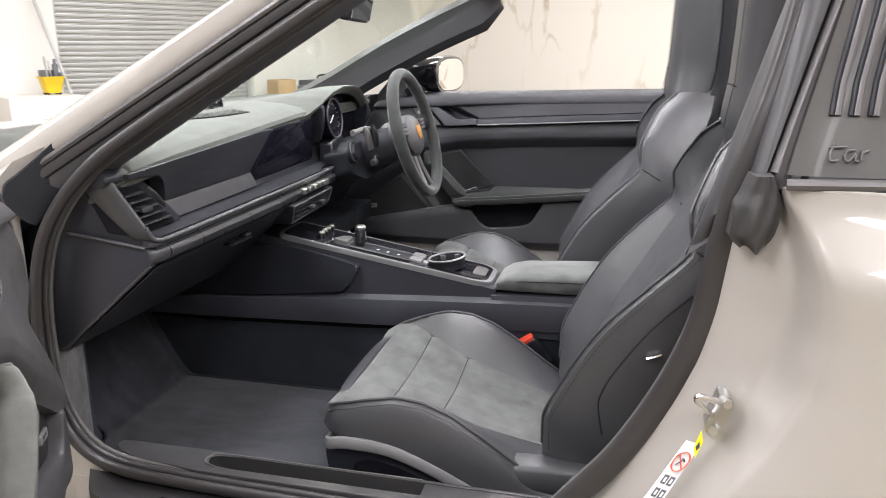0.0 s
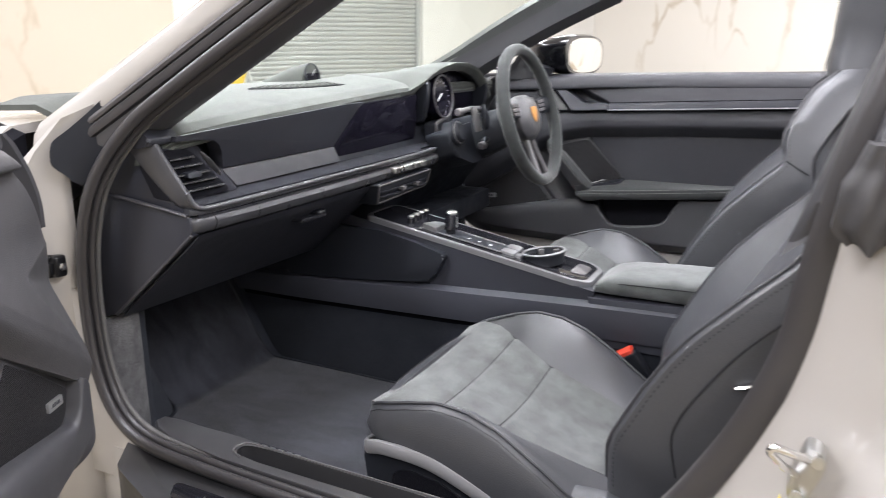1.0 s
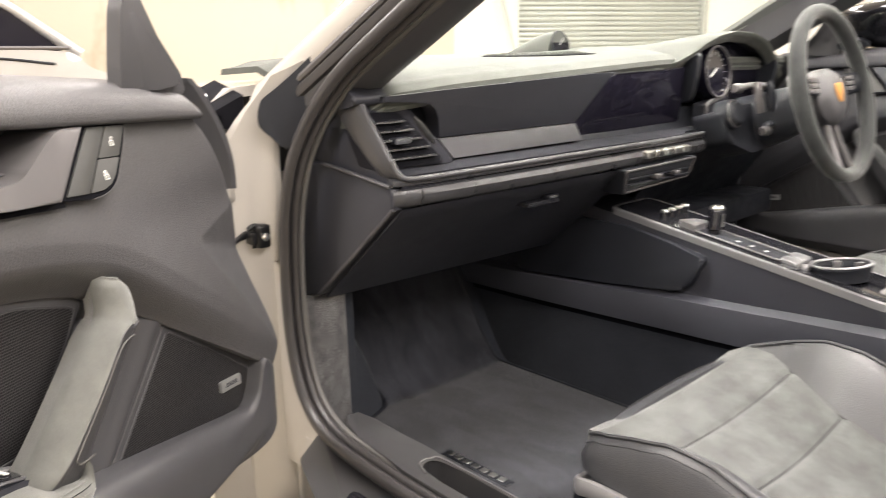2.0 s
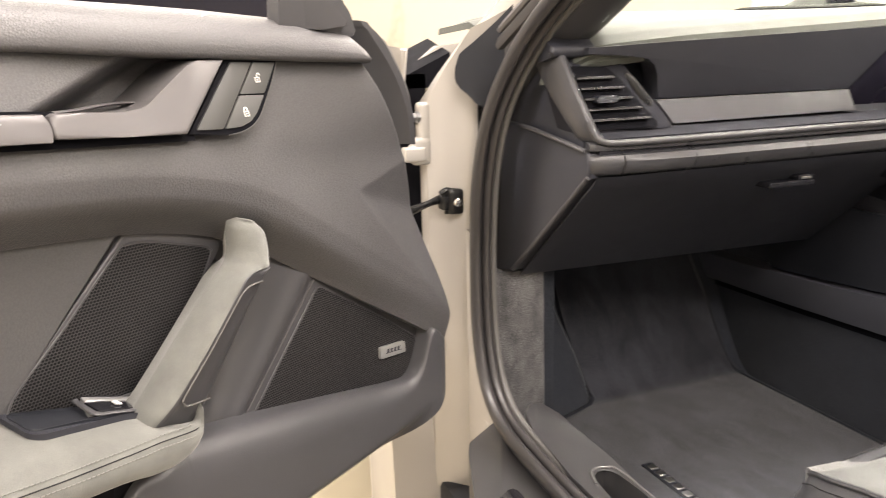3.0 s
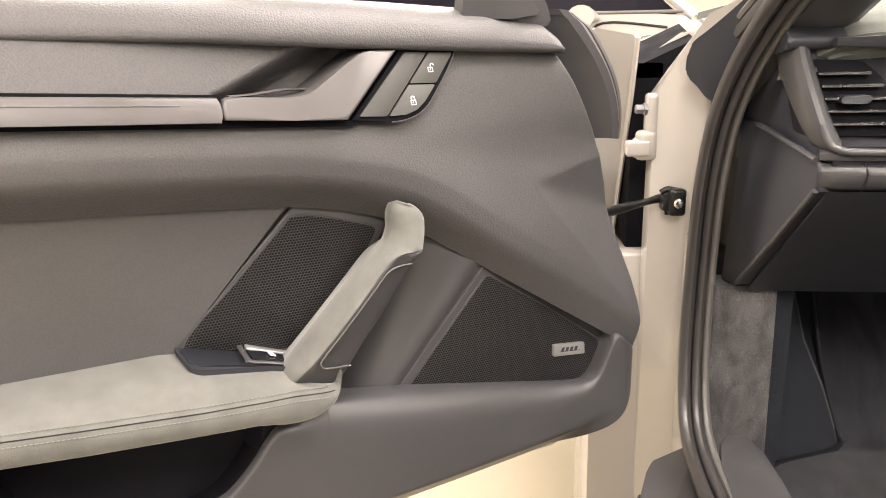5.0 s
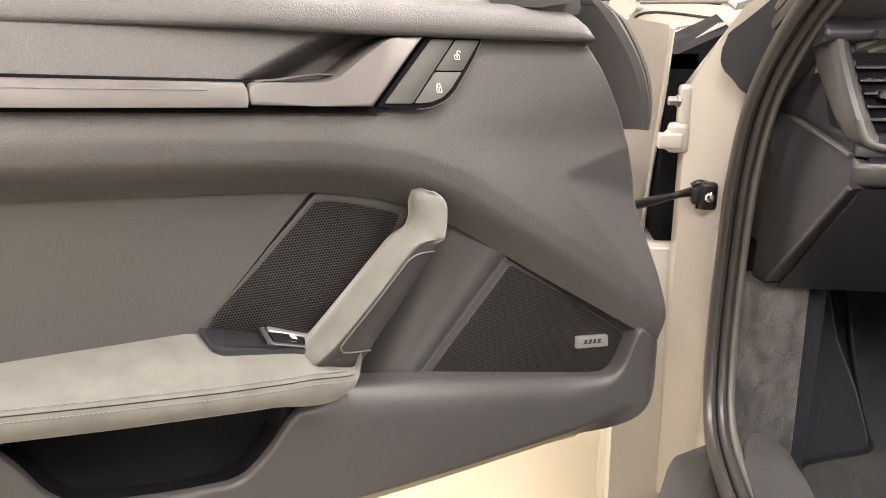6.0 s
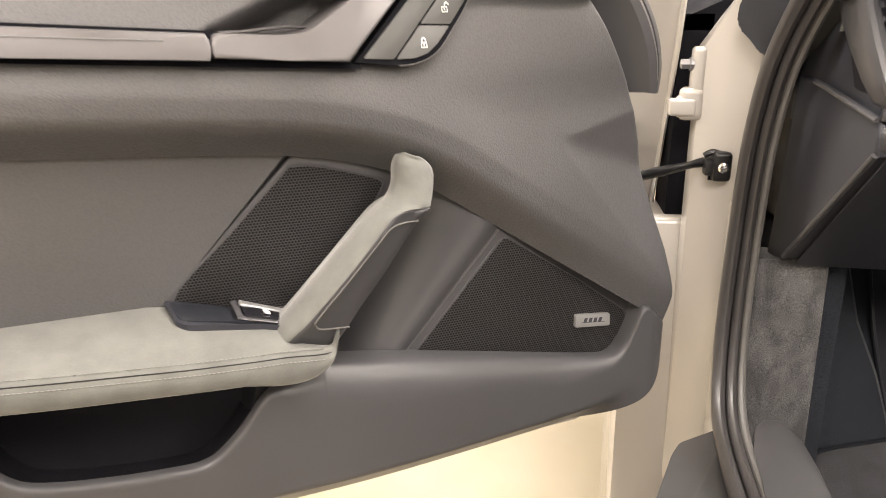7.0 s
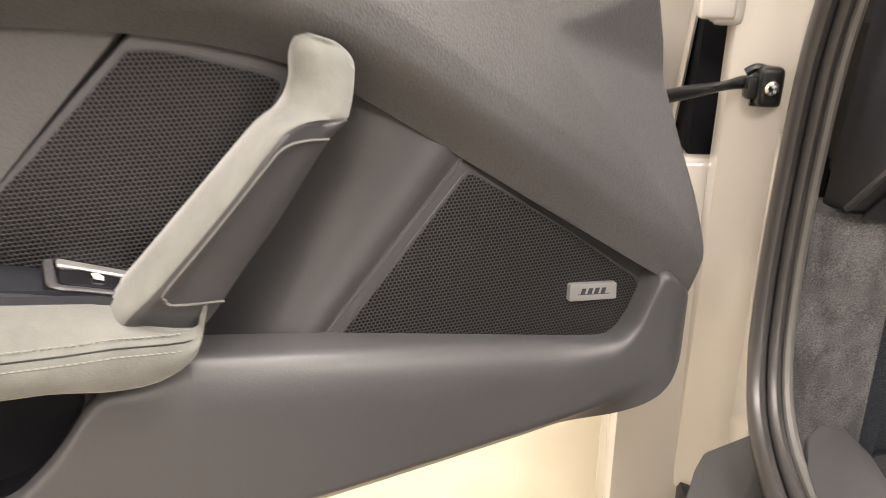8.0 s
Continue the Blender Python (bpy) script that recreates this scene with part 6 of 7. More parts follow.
    part("trim_bar", tube(path, 0.014, 0.0058, seg=12, power=0.6), BAR, dash, "dark bar running from the vent")
    edge = catmull([(-0.760, 1.089, 0.766), (-0.7545, 1.094, 0.750), (-0.750, 1.103, 0.7418), (-0.747, 1.13, 0.7392), (-0.746, 1.25, 0.739), (-0.744, 1.45, 0.7395), (-0.742, 1.70, 0.7405), (-0.745, 1.90, 0.742), (-0.757, 1.965, 0.744), (-0.78, 1.99, 0.745)], 8)
    part("bright_edge", tube(edge, 0.0048, 0.0042, seg=12), SOFT, dash, "satin grey edge line")
    # frame round the side vent
    part("vent_frame", slab(rounded([(1.080, 0.842), (1.148, 0.840), (1.172, 0.828), (1.190, 0.805), (1.213, 0.774), (1.228, 0.750), (1.090, 0.748)], 0.006), 0.002, -0.05, lambda y, n, z: Vector((vent_x(z) + n, y, z)), 0.004), SHELF, dash)
    vm = lambda y, n, z: Vector((vent_x(z) - 0.004 + n, y, z))
    v = part("side_vent", slab(rounded([(1.091, 0.829), (1.143, 0.827), (1.160, 0.812), (1.203, 0.757), (1.199, 0.751), (1.106, 0.753)], 0.006), 0.0095, -0.06, vm, 0.0005), CAVITY, dash, "side air vent with dark slats")
    for i in range(5):
        z = 0.763 + i * 0.0125
        y0, y1 = 1.1065 - (z - 0.756) * 0.21, float(np.interp(z, [0.7535, 0.808, 0.824], [1.198, 1.154, 1.136]))
        part("vent_slat", slab(rounded([(y0, z), (y1, z), (y1, z + 0.0030), (y0, z + 0.0030)], 0.001, 2), 0.0165, -0.01, vm, 0.0008), BLACK, v)
    part("vent_knob", slab(rounded([(1.112, 0.785), (1.142, 0.785), (1.145, 0.793), (1.115, 0.793)], 0.003), 0.023, 0.008, vm, 0.003), DARK, v)
    part("vent_wheel", tube(catmull([(1.172, 0.004, 0.816), (1.183, 0.008, 0.800), (1.199, 0.004, 0.776)]), 0.0022, 0.006, seg=8, f=vm), BLACK, v)
    # lower bar
    rings = []
    for y, x, z in ((1.088, -0.760, 0.713), (1.091, -0.752, 0.713), (1.105, -0.743, 0.713), (1.235, -0.739, 0.7125), (1.45, -0.736, 0.713), (1.66, -0.734, 0.7145), (1.90, -0.736, 0.717), (1.97, -0.753, 0.719)):
        rings.append([(x + a, y, z + b) for a, b in ((-0.04, 0.0145), (-0.014, 0.015), (-0.004, 0.0115), (0.0, 0.004), (-0.003, -0.008), (-0.010, -0.0140), (-0.03, -0.0150))])
    lb = part("lower_bar", loft(rings), BAR, dash, "padded dark bar under the trim")
    for y in (1.131, 1.235, 1.660):
        g = (y - 1.131) * 0.012
        part("bar_joint", tube(catmull([(-0.752 + g, y, 0.7280), (-0.7415 + g, y, 0.7180), (-0.7430 + g, y - 0.002, 0.706), (-0.752 + g, y - (0.012 if y == 1.235 else 0.0), 0.6985)], 4), 0.0012, seg=6), SEAM, lb)
    for i in range(5):
        y = 1.676 + i * 0.0315
        part("toggle", box((-0.748, y, 0.7130), (-0.7245, y + 0.027, 0.7270), 0.004, 3), ALU, lb, "silver toggle switch")
    # centre vents
    cm = lambda y, n, z: Vector((-0.735 - (0.69 - z) * 0.35 + n, y, z))
    c = part("centre_vent", slab(rounded([(1.602, 0.700), (1.850, 0.704), (1.850, 0.668), (1.840, 0.660), (1.622, 0.650)], 0.006), 0.006, -0.04, cm, 0.003), DARK, dash, "centre air vents")
    part("vent_surround", tube([(p[0], 0.007, p[1]) for p in rounded([(1.608, 0.697), (1.846, 0.701), (1.846, 0.668), (1.838, 0.662), (1.626, 0.654)], 0.006)], 0.0022, seg=6, closed=True, f=cm, up=(1, 0, 0)), SATIN, c)
    for z in (0.668, 0.679, 0.689):
        part("vent_slat", box((-0.742, 1.625, z), (-0.729, 1.835, z + 0.003), 0.0008), TRIM, c)
    for y in (1.70, 1.765):
        part("vent_knob", box((-0.735, y, 0.674), (-0.718, y + 0.02, 0.682), 0.003), SATIN, c)
    # knee panel with the glove box latch
    def knee(s, t):
        y = 1.095 + 0.56 * s
        x = -0.748 - 0.185 * t + 0.006 * s
        z = 0.699 - 0.158 * t - 0.008 * s * t
        return (x, y, z)
    part("knee_panel", sheet(knee, 16, 16, back=(-0.01, 0, -0.012)), TRIM, dash, "dark glove box panel")
    part("glove_latch", join(box((-0.785, 1.375, 0.660), (-0.757, 1.455, 0.668), 0.002), box((-0.775, 1.425, 0.668), (-0.757, 1.452, 0.675), 0.002)), GLOSS, dash)
    part("latch_lock", box((-0.7585, 1.430, 0.669), (-0.7555, 1.447, 0.673), 0.001), ALU, dash)
    part("dash_underside", sheet(lambda s, t: (-0.93 - 0.58 * t, 1.10 + 0.56 * s, 0.545 + 0.02 * t), 6, 6, back=(0, 0, 0.01)), DARK, dash)
    # driver's side under the bar
    part("driver_knee", sheet(lambda s, t: (-0.755 - 0.15 * t, 1.86 + 0.53 * s, 0.75 - 0.20 * t), 8, 8, back=(-0.01, 0, -0.01)), DARK, dash)
    part("dash_core", slab([(-0.86, 0.842), (-0.80, 0.75), (-0.80, 0.70), (-0.93, 0.56), (-1.3, 0.56), (-1.3, 0.85)], 1.10, 2.40, bevel=0), DARK, dash)
    part("centre_stack", sheet(lambda s, t: (-0.742 - 0.16 * t, 1.59 + 0.30 * s, 0.705 - 0.11 * t), 6, 8, back=(-0.02, 0, 0)), DARK, dash)
    part("driver_underside", box((-1.30, 1.66, 0.50), (-0.80, 2.40, 0.56), 0.01), DARK, dash)
    # end cap beside the door
    cap = [(-0.955, 0.755), (-0.8815, 0.749), (-0.80, 0.737), (-0.765, 0.731), (-0.757, 0.727), (-0.755, 0.714), (-0.756, 0.698), (-0.845, 0.619), (-0.934, 0.541), (-0.985, 0.528)]
    part("dash_end", slab(cap, 1.082, 1.11, lambda x, y, z: Vector((x, y + 0.06 * (x + 0.85), z)), 0.005, 3), TRIM, dash, "dark panel at the dashboard's end")
    for name, line in (("cap_edge", [(-0.905, 1.0775, 0.7515), (-0.8815, 1.078, 0.749), (-0.80, 1.083, 0.737), (-0.762, 1.087, 0.730)]), ("cap_edge", [(-0.757, 1.088, 0.699), (-0.845, 1.083, 0.620), (-0.934, 1.078, 0.542)])):
        part(name, tube(line, 0.0035, 0.003, seg=8), SOFT, dash)
    part("dash_end_upper", slab([(-0.985, 0.852), (-0.83, 0.848), (-0.81, 0.83), (-0.775, 0.76), (-0.775, 0.72), (-0.985, 0.70)], 1.0885, 1.0935, lambda x, y, z: Vector((x, y + 0.06 * (x + 0.85), z)), 0.002), TRIM, dash)
    # grey pad at the corner under the suede
    part("corner_pad", slab(rounded([(-0.90, 0.868), (-0.85, 0.870), (-0.820, 0.862), (-0.804, 0.850), (-0.806, 0.840), (-0.83, 0.834), (-0.90, 0.836)], 0.008), 1.064, 1.125, bevel=0.009, seg=4), TRIM, dash)
    # slotted demister and the little clock on top
    def top_z(x, y):
        zn = nose(y)
        return float(np.interp(x, [-1.17, -1.05, -0.95, -0.870, -0.825], [0.902, 0.907, zn + 0.031, zn + 0.022, zn + 0.013]))
    arch = lambda y: -0.868 - 0.085 * ((y - 1.735) / 0.265) ** 2
    def slot(s, t):
        y = 1.475 + 0.225 * s
        x = arch(y) - 0.044 * t * min(1.0, 0.15 + 4 * s)
        return (x, y, top_z(x, y) + 0.0015)
    g = part("demister", sheet(slot, 24, 4, back=(0, 0, -0.012)), CAVITY, dash)
    for i in range(16):
        y = 1.487 + i * 0.0130
        x = arch(y)
        d = 0.038 * min(1.0, 0.3 + 0.2 * i)
        part("demister_fin", sheet(lambda s, t: (x - 0.004 - d * s, y + 0.0055 * t, top_z(x - 0.004 - d * s, y) + 0.0032), 3, 1, back=(0, 0, -0.006)), DASH_SUEDE, g)
    rings = []
    for x, w, h in ((-1.10, 0.01, 0.008), (-1.06, 0.024, 0.022), (-1.01, 0.034, 0.042), (-0.972, 0.036, 0.050), (-0.960, 0.036, 0.051)):
        rings.append([(x, 1.702 + w * math.cos(math.pi * j / 14), 0.900 + h * math.sin(math.pi * j / 14) ** 0.8) for j in range(15)])
    ck = part("dash_clock", loft(rings), DASH_SUEDE, dash, "hooded round clock on the dashboard top")
    cf = pose(-0.958, 1.702, 0.923, 0, 78, 0)
    part("clock_rim", tube([cf @ Vector((0.0265 * math.cos(2 * math.pi * i / 28), 0.0265 * math.sin(2 * math.pi * i / 28), 0.001)) for i in range(28)], 0.0025, seg=8, closed=True), DARK, ck)
    part("clock_face", lathe([(0, 0), (0.026, 0), (0.026, -0.004), (0, -0.004)], pose(-0.959, 1.702, 0.923, 0, 78, 0), 24), GLOSS, ck)
    part("clock_hand", tube([(-0.9575, 1.702, 0.923), (-0.9545, 1.709, 0.937)], 0.0007, seg=5), SATIN_PLATE, ck)
    return dash


dashboard()


def steering():
    C = Vector((-0.565, 2.105, 0.818))
    tilt = Matrix.Translation(C) @ Matrix.Rotation(radians(-15.5), 4, "Y")      # wheel plane's normal points back and up

    def wmap(a, b, c):
        """b: across the car, c: up the wheel, a: along its axis to the driver."""
        return tilt @ Vector((a, b, c))
    ring = [wmap(0, 0.168 * math.cos(2 * math.pi * i / 64), 0.170 * math.sin(2 * math.pi * i / 64)) for i in range(64)]
    w = part("steering_wheel", tube(ring, 0.0145, 0.017, seg=14, closed=True, up=wmap(1, 0, 0) - C), DARK_SUEDE, car, "suede covered sports steering wheel")
    part("airbag", loft([[wmap(a, r * 1.05 * math.cos(t) * k, r * 0.92 * math.sin(t) * k - 0.004) for t in [2 * math.pi * i / 28 for i in range(28)]] for a, r, k in ((-0.055, 0.055, 1), (-0.03, 0.066, 1), (-0.008, 0.064, 1), (0.004, 0.052, 1), (0.009, 0.03, 1))]), LEATHER, w)
    crest = [(-0.016, 0.020), (0.016, 0.020), (0.017, 0.004), (0.010, -0.014), (0.0, -0.021), (-0.010, -0.014), (-0.017, 0.004)]
    part("crest", slab(rounded(crest, 0.004), 0.0115, 0.006, lambda u, n, v: wmap(n, u, v), 0.001), BADGE_GOLD, w, "small gold and orange crest")
    for sgn in (-1, 1):
        path = [wmap(-0.018, sgn * 0.055, 0.012), wmap(-0.014, sgn * 0.11, 0.018), wmap(-0.004, sgn * 0.158, 0.022)]
        part("spoke", tube(path, 0.008, 0.022, seg=12, up=wmap(0, 0, 1) - C), DARK, w)
        part("spoke_buttons", slab(rounded([(sgn * 0.068, -0.002), (sgn * 0.068, 0.034), (sgn * 0.118, 0.038), (sgn * 0.118, 0.004)], 0.006), -0.002, -0.015, lambda u, n, v: wmap(n, u, v), 0.003), GLOSS, w)
        for k in range(3):
            v0 = 0.004 + k * 0.011
            part("button", slab(rounded([(sgn * 0.074, v0), (sgn * 0.074, v0 + 0.008), (sgn * 0.112, v0 + 0.009), (sgn * 0.112, v0 + 0.001)], 0.002), 0.0005, -0.004, lambda u, n, v: wmap(n, u, v), 0.001), SATIN, w)
        path = [wmap(-0.022, sgn * 0.018, -0.05), wmap(-0.016, sgn * 0.020, -0.10), wmap(-0.006, sgn * 0.028, -0.155)]
        part("lower_spoke", tube(path, 0.009, 0.008, seg=8), SATIN, w, "satin grey lower spoke")
        part("shift_paddle", slab(rounded([(sgn * 0.075, 0.03), (sgn * 0.072, -0.02), (sgn * 0.115, -0.03), (sgn * 0.135, 0.01), (sgn * 0.125, 0.05)], 0.01), -0.030, -0.036, lambda u, n, v: wmap(n, u, v), 0.002), SATIN, w)
    sq = lambda v: math.copysign(abs(v) ** 0.6, v)
    part("column_shroud", loft([[wmap(a, ry * sq(math.cos(t)), rz * sq(math.sin(t)) + dz) for t in [2 * math.pi * i / 28 for i in range(28)]] for a, ry, rz, dz in ((-0.05, 0.044, 0.040, -0.01), (-0.065, 0.052, 0.048, -0.012), (-0.12, 0.062, 0.056, -0.018), (-0.18, 0.070, 0.062, -0.022), (-0.21, 0.070, 0.062, -0.022))]), DARK, w)
    for sgn, c0, c1, reach in ((-1, 0.046, 0.047, 0.185), (-1, -0.032, -0.046, 0.098), (1, 0.03, 0.04, 0.16)):
        path = catmull([wmap(-0.112, sgn * 0.045, c0), wmap(-0.114, sgn * (0.045 + 0.5 * (reach - 0.045)), (c0 + c1) / 2 + 0.004), wmap(-0.115, sgn * (reach - 0.018), c1)], 5)
        st = part("stalk", tube(path, lambda s: 0.0095 - 0.002 * s, lambda s: 0.0075 - 0.001 * s, seg=12), SATIN if c0 > 0 else DARK, w, "column stalk")
        part("stalk_tip", tube([wmap(-0.115, sgn * (reach - 0.020), c1), wmap(-0.115, sgn * (reach - 0.006), c1), wmap(-0.115, sgn * reach, c1)], lambda s: 0.0105 - 0.003 * max(0.0, s - 0.6) / 0.4, seg=14), SATIN, st)
    # light bracket and rotary switch on the column
    for b in (-0.118, -0.060):
        part("stalk_bracket", tube(catmull([wmap(-0.104, b, 0.052), wmap(-0.100, b - 0.002, 0.030), wmap(-0.104, b + 0.006, -0.008)], 5), 0.0055, 0.010, seg=10), SATIN if b < -0.1 else DARK, w)
    kn = Matrix.Translation(wmap(-0.135, -0.165, 0.000)) @ Matrix.Rotation(radians(74.5), 4, "Y")
    rs = part("rotary_switch", lathe([(0, 0.012), (0.020, 0.012), (0.024, 0.008), (0.026, 0.0), (0.031, -0.002), (0.032, -0.03), (0, -0.03)], kn, 28), DARK, w)
    part("switch_ring", tube([kn @ Vector((0.0275 * math.cos(2 * math.pi * i / 32), 0.0275 * math.sin(2 * math.pi * i / 32), 0.002)) for i in range(32)], 0.0018, seg=6, closed=True), SATIN, rs)
    part("column_cover", slab(rounded([(-0.20, 0.012), (-0.05, 0.020), (0.10, 0.012), (0.10, -0.075), (-0.10, -0.085), (-0.185, -0.055)], 0.015), -0.145, -0.21, lambda b, n, c: wmap(n, b, c), 0.008, 3), DARK, w)


steering()


# ---- centre console ----
def console():
    zt = lambda x: 0.5225 - (x + 0.28) * 0.175          # sloping top

    def body(s, t):
        x = -0.92 + 0.66 * s
        h = zt(x) - 0.012
        prof = [(1.672, 0.40), (1.664, 0.42), (1.664, 0.445), (1.6655, h - 0.03), (1.666, h + 0.004), (1.80, h + 0.004), (1.804, h - 0.03), (1.81, 0.20)]
        k = t * 7
        return (x, float(np.interp(k, range(8), [p[0] for p in prof])), float(np.interp(k, range(8), [p[1] for p in prof])))
    con = part("centre_console", sheet(body, 24, 28), TRIM, car, "dark centre console with gear selector")
    # edged top plate
    plate = rounded([(-0.80, 1.664), (-0.30, 1.664), (-0.272, 1.685), (-0.272, 1.785), (-0.30, 1.806), (-0.80, 1.806)], 0.02, 5)
    top = lambda x, n, y: Vector((x, y, zt(x) + n))
    part("console_edge", slab(plate, 0.003, -0.009, top, 0.004, 3), SILVER, con, "satin metal console edge")
    inner = rounded([(-0.79, 1.674), (-0.305, 1.674), (-0.283, 1.69), (-0.283, 1.78), (-0.305, 1.796), (-0.79, 1.796)], 0.016, 5)
    part("console_top", slab(inner, 0.0045, -0.01, top, 0.001), GLOSS, con, "gloss black console top")
    part("rear_pad", slab(rounded([(-0.322, 1.700), (-0.292, 1.706), (-0.292, 1.764), (-0.322, 1.770)], 0.008), 0.007, 0.0, top, 0.002), SATIN, con)
    part("gear_gate", slab(rounded([(-0.625, 1.688), (-0.475, 1.688), (-0.470, 1.735), (-0.625, 1.735)], 0.006), 0.007, 0.0, top, 0.002), DARK, con)
    part("gate_edge", tube([(p[0], 0.0075, p[1]) for p in rounded([(-0.628, 1.685), (-0.472, 1.685), (-0.468, 1.738), (-0.628, 1.738)], 0.006)], 0.0015, seg=6, closed=True, f=top), SATIN, con)
    for x in (-0.560, -0.535, -0.508):
        part("gate_mark", box((x, 1.705, zt(x) + 0.0065), (x + 0.006, 1.712, zt(x) + 0.0075), 0), ICON, con)
    lv = part("gear_selector", loft([[(-0.606 + dx + a * math.cos(t), 1.712 + b * math.sin(t), zt(-0.606) + z) for t in [2 * math.pi * i / 16 for i in range(16)]] for z, a, b, dx in ((0.0, 0.012, 0.014, 0), (0.012, 0.011, 0.013, 0.002), (0.015, 0.015, 0.016, 0.002), (0.046, 0.014, 0.015, 0.004), (0.050, 0.012, 0.013, 0.004))]), GLOSS, con, "short black gear selector with silver cap")
    part("selector_cap", loft([[(-0.602 + a * math.cos(t), 1.712 + a * math.sin(t), zt(-0.606) + z) for t in [2 * math.pi * i / 16 for i in range(16)]] for z, a in ((0.048, 0.0125), (0.053, 0.013), (0.057, 0.010), (0.058, 0.004))]), ALU, lv)
    part("selector_strip", box((-0.5935, 1.709, zt(-0.606) + 0.020), (-0.588, 1.715, zt(-0.606) + 0.044), 0.001), ALU, lv)
    for x, y in ((-0.700, 1.703), (-0.701, 1.728), (-0.702, 1.753), (-0.703, 1.778)):
        rk = part("rocker_switch", lathe([(0, 0), (0.0085, 0), (0.0075, 0.010), (0.0075, 0.014), (0, 0.015)], pose(x, y, zt(x) + 0.002), 14), GLOSS, con, "small rocker switch with a silver cap")
        part("switch_cap", lathe([(0, 0.0145), (0.0075, 0.014), (0.0082, 0.017), (0.006, 0.020), (0, 0.0205)], pose(x, y, zt(x) + 0.002), 14), ALU, rk)
    # boot beneath the selector; pads made silver for the pale reflection on them
    part("selector_boot", slab(rounded([(-0.665, 1.69), (-0.628, 1.686), (-0.628, 1.738), (-0.65, 1.735)], 0.006), 0.016, 0.0, top, 0.006), SATIN, con)
    for x, y, w, d in ((-0.474, 1.690, 0.030, 0.028), (-0.474, 1.722, 0.030, 0.030), (-0.440, 1.688, 0.012, 0.020)):
        part("console_button", slab(rounded([(x, y), (x + w, y), (x + w, y + d), (x, y + d)], 0.005), 0.010, 0.0, top, 0.003, 3), SILVER, con)
    # cup holder
    cm = pose(-0.387, 1.728, zt(-0.387) + 0.002, 0, -8, 0)
    turn = [2 * math.pi * i / 40 for i in range(40)]
    cup = part("cup_holder", loft([[cm @ Vector((r * math.cos(t), r * math.sin(t), z)) for t in turn] for r, z in ((0.0405, 0.0), (0.0410, 0.018), (0.0425, 0.0215), (0.0465, 0.0215), (0.0470, 0.018), (0.0440, 0.014), (0.0420, 0.0), (0.0420, -0.004))], cap=False), DARK, con, "cup holder with a metal ring")
    part("cup_ring", tube([cm @ Vector((0.0445 * math.cos(t), 0.0445 * math.sin(t), 0.0220)) for t in turn], 0.0036, 0.0022, seg=10, closed=True), SILVER, cup)
    part("cup_floor", lathe([(0, 0.006), (0.040, 0.006), (0.040, 0.004), (0, 0.004)], cm, 24), CAVITY, cup)
    for k in (55, 120):
        part("cup_clip", box((0.028, -0.006, 0.008), (0.041, 0.006, 0.020), 0.002, 2, cm @ Matrix.Rotation(math.radians(k), 4, "Z")), SATIN, cup)
    # side ledge, knee bolster
    ledge_hi = lerp_curve([-1.45, -1.10, -0.868, -0.64, -0.257, -0.09, 0.04], [0.452, 0.455, 0.466, 0.483, 0.500, 0.505, 0.506])
    ledge_lo = lerp_curve([-1.45, -1.0, -0.76, -0.50, -0.44, -0.085, 0.04], [0.388, 0.393, 0.400, 0.408, 0.414, 0.423, 0.424])
    part("tunnel_ledge", sheet(lambda s, t: (-1.45 + 1.49 * s, 1.650 + (0.0 if t > 0.2 else 0.03 * (0.2 - t) / 0.2) - 0.004 * math.sin(math.pi * t), ledge_hi(-1.45 + 1.49 * s) * (1 - t) + ledge_lo(-1.45 + 1.49 * s) * t), 40, 10, back=(0, 0.012, 0)), LEDGE, con, "dark ledge along the tunnel")
    # dark sheet below the ledge stands in for the shade of its gap
    part("ledge_gap_shade", sheet(lambda s, t: (-1.45 + 1.49 * s, 1.6655, ledge_lo(-1.45 + 1.49 * s) + 0.01 - 0.026 * t), 12, 2, back=(0, 0.02, 0)), CAVITY, con)
    bolster = rounded([(-1.02, 0.575), (-0.90, 0.588), (-0.755, 0.586), (-0.66, 0.569), (-0.592, 0.552), (-0.588, 0.545), (-0.614, 0.494), (-0.64, 0.484), (-0.80, 0.466), (-1.02, 0.452)], 0.012)
    part("knee_bolster", slab(bolster, 1.642, 1.70, lambda x, y, z: Vector((x, y + 0.25 * max(0.0, z - 0.53) + 0.10 * max(0.0, 0.53 - z), z)), 0.010, 4), DARK, con)
    part("tunnel_carpet", slab([(-1.5, 0.56), (-0.90, 0.47), (0.2, 0.43), (0.2, 0.2), (-1.5, 0.2)], 1.668, 1.80, bevel=0.004), CARPET, con)
    # tail of the console under the lid, buckle
    part("console_tail", slab([(-0.27, 0.500), (0.04, 0.512), (0.16, 0.52), (0.16, 0.40), (-0.27, 0.40)], 1.657, 1.815, bevel=0.006), LEDGE, con)
    rings = []
    for x, w, h in ((-0.265, 0.055, 0.006), (-0.258, 0.068, 0.012), (-0.235, 0.076, 0.019), (-0.20, 0.079, 0.023), (-0.10, 0.080, 0.026), (0.0, 0.080, 0.028), (0.06, 0.080, 0.029)):
        sec = []
        for i in range(24):
            c, q = math.cos(2 * math.pi * i / 24), math.sin(2 * math.pi * i / 24)
            sec.append((x, 1.735 + w * math.copysign(abs(c) ** 0.45, c), 0.506 + h + h * math.copysign(abs(q) ** 0.6, q)))
        rings.append(sec)
    lid = part("armrest_lid", loft(rings), SHADED_SUEDE, con, "grey suede armrest lid")
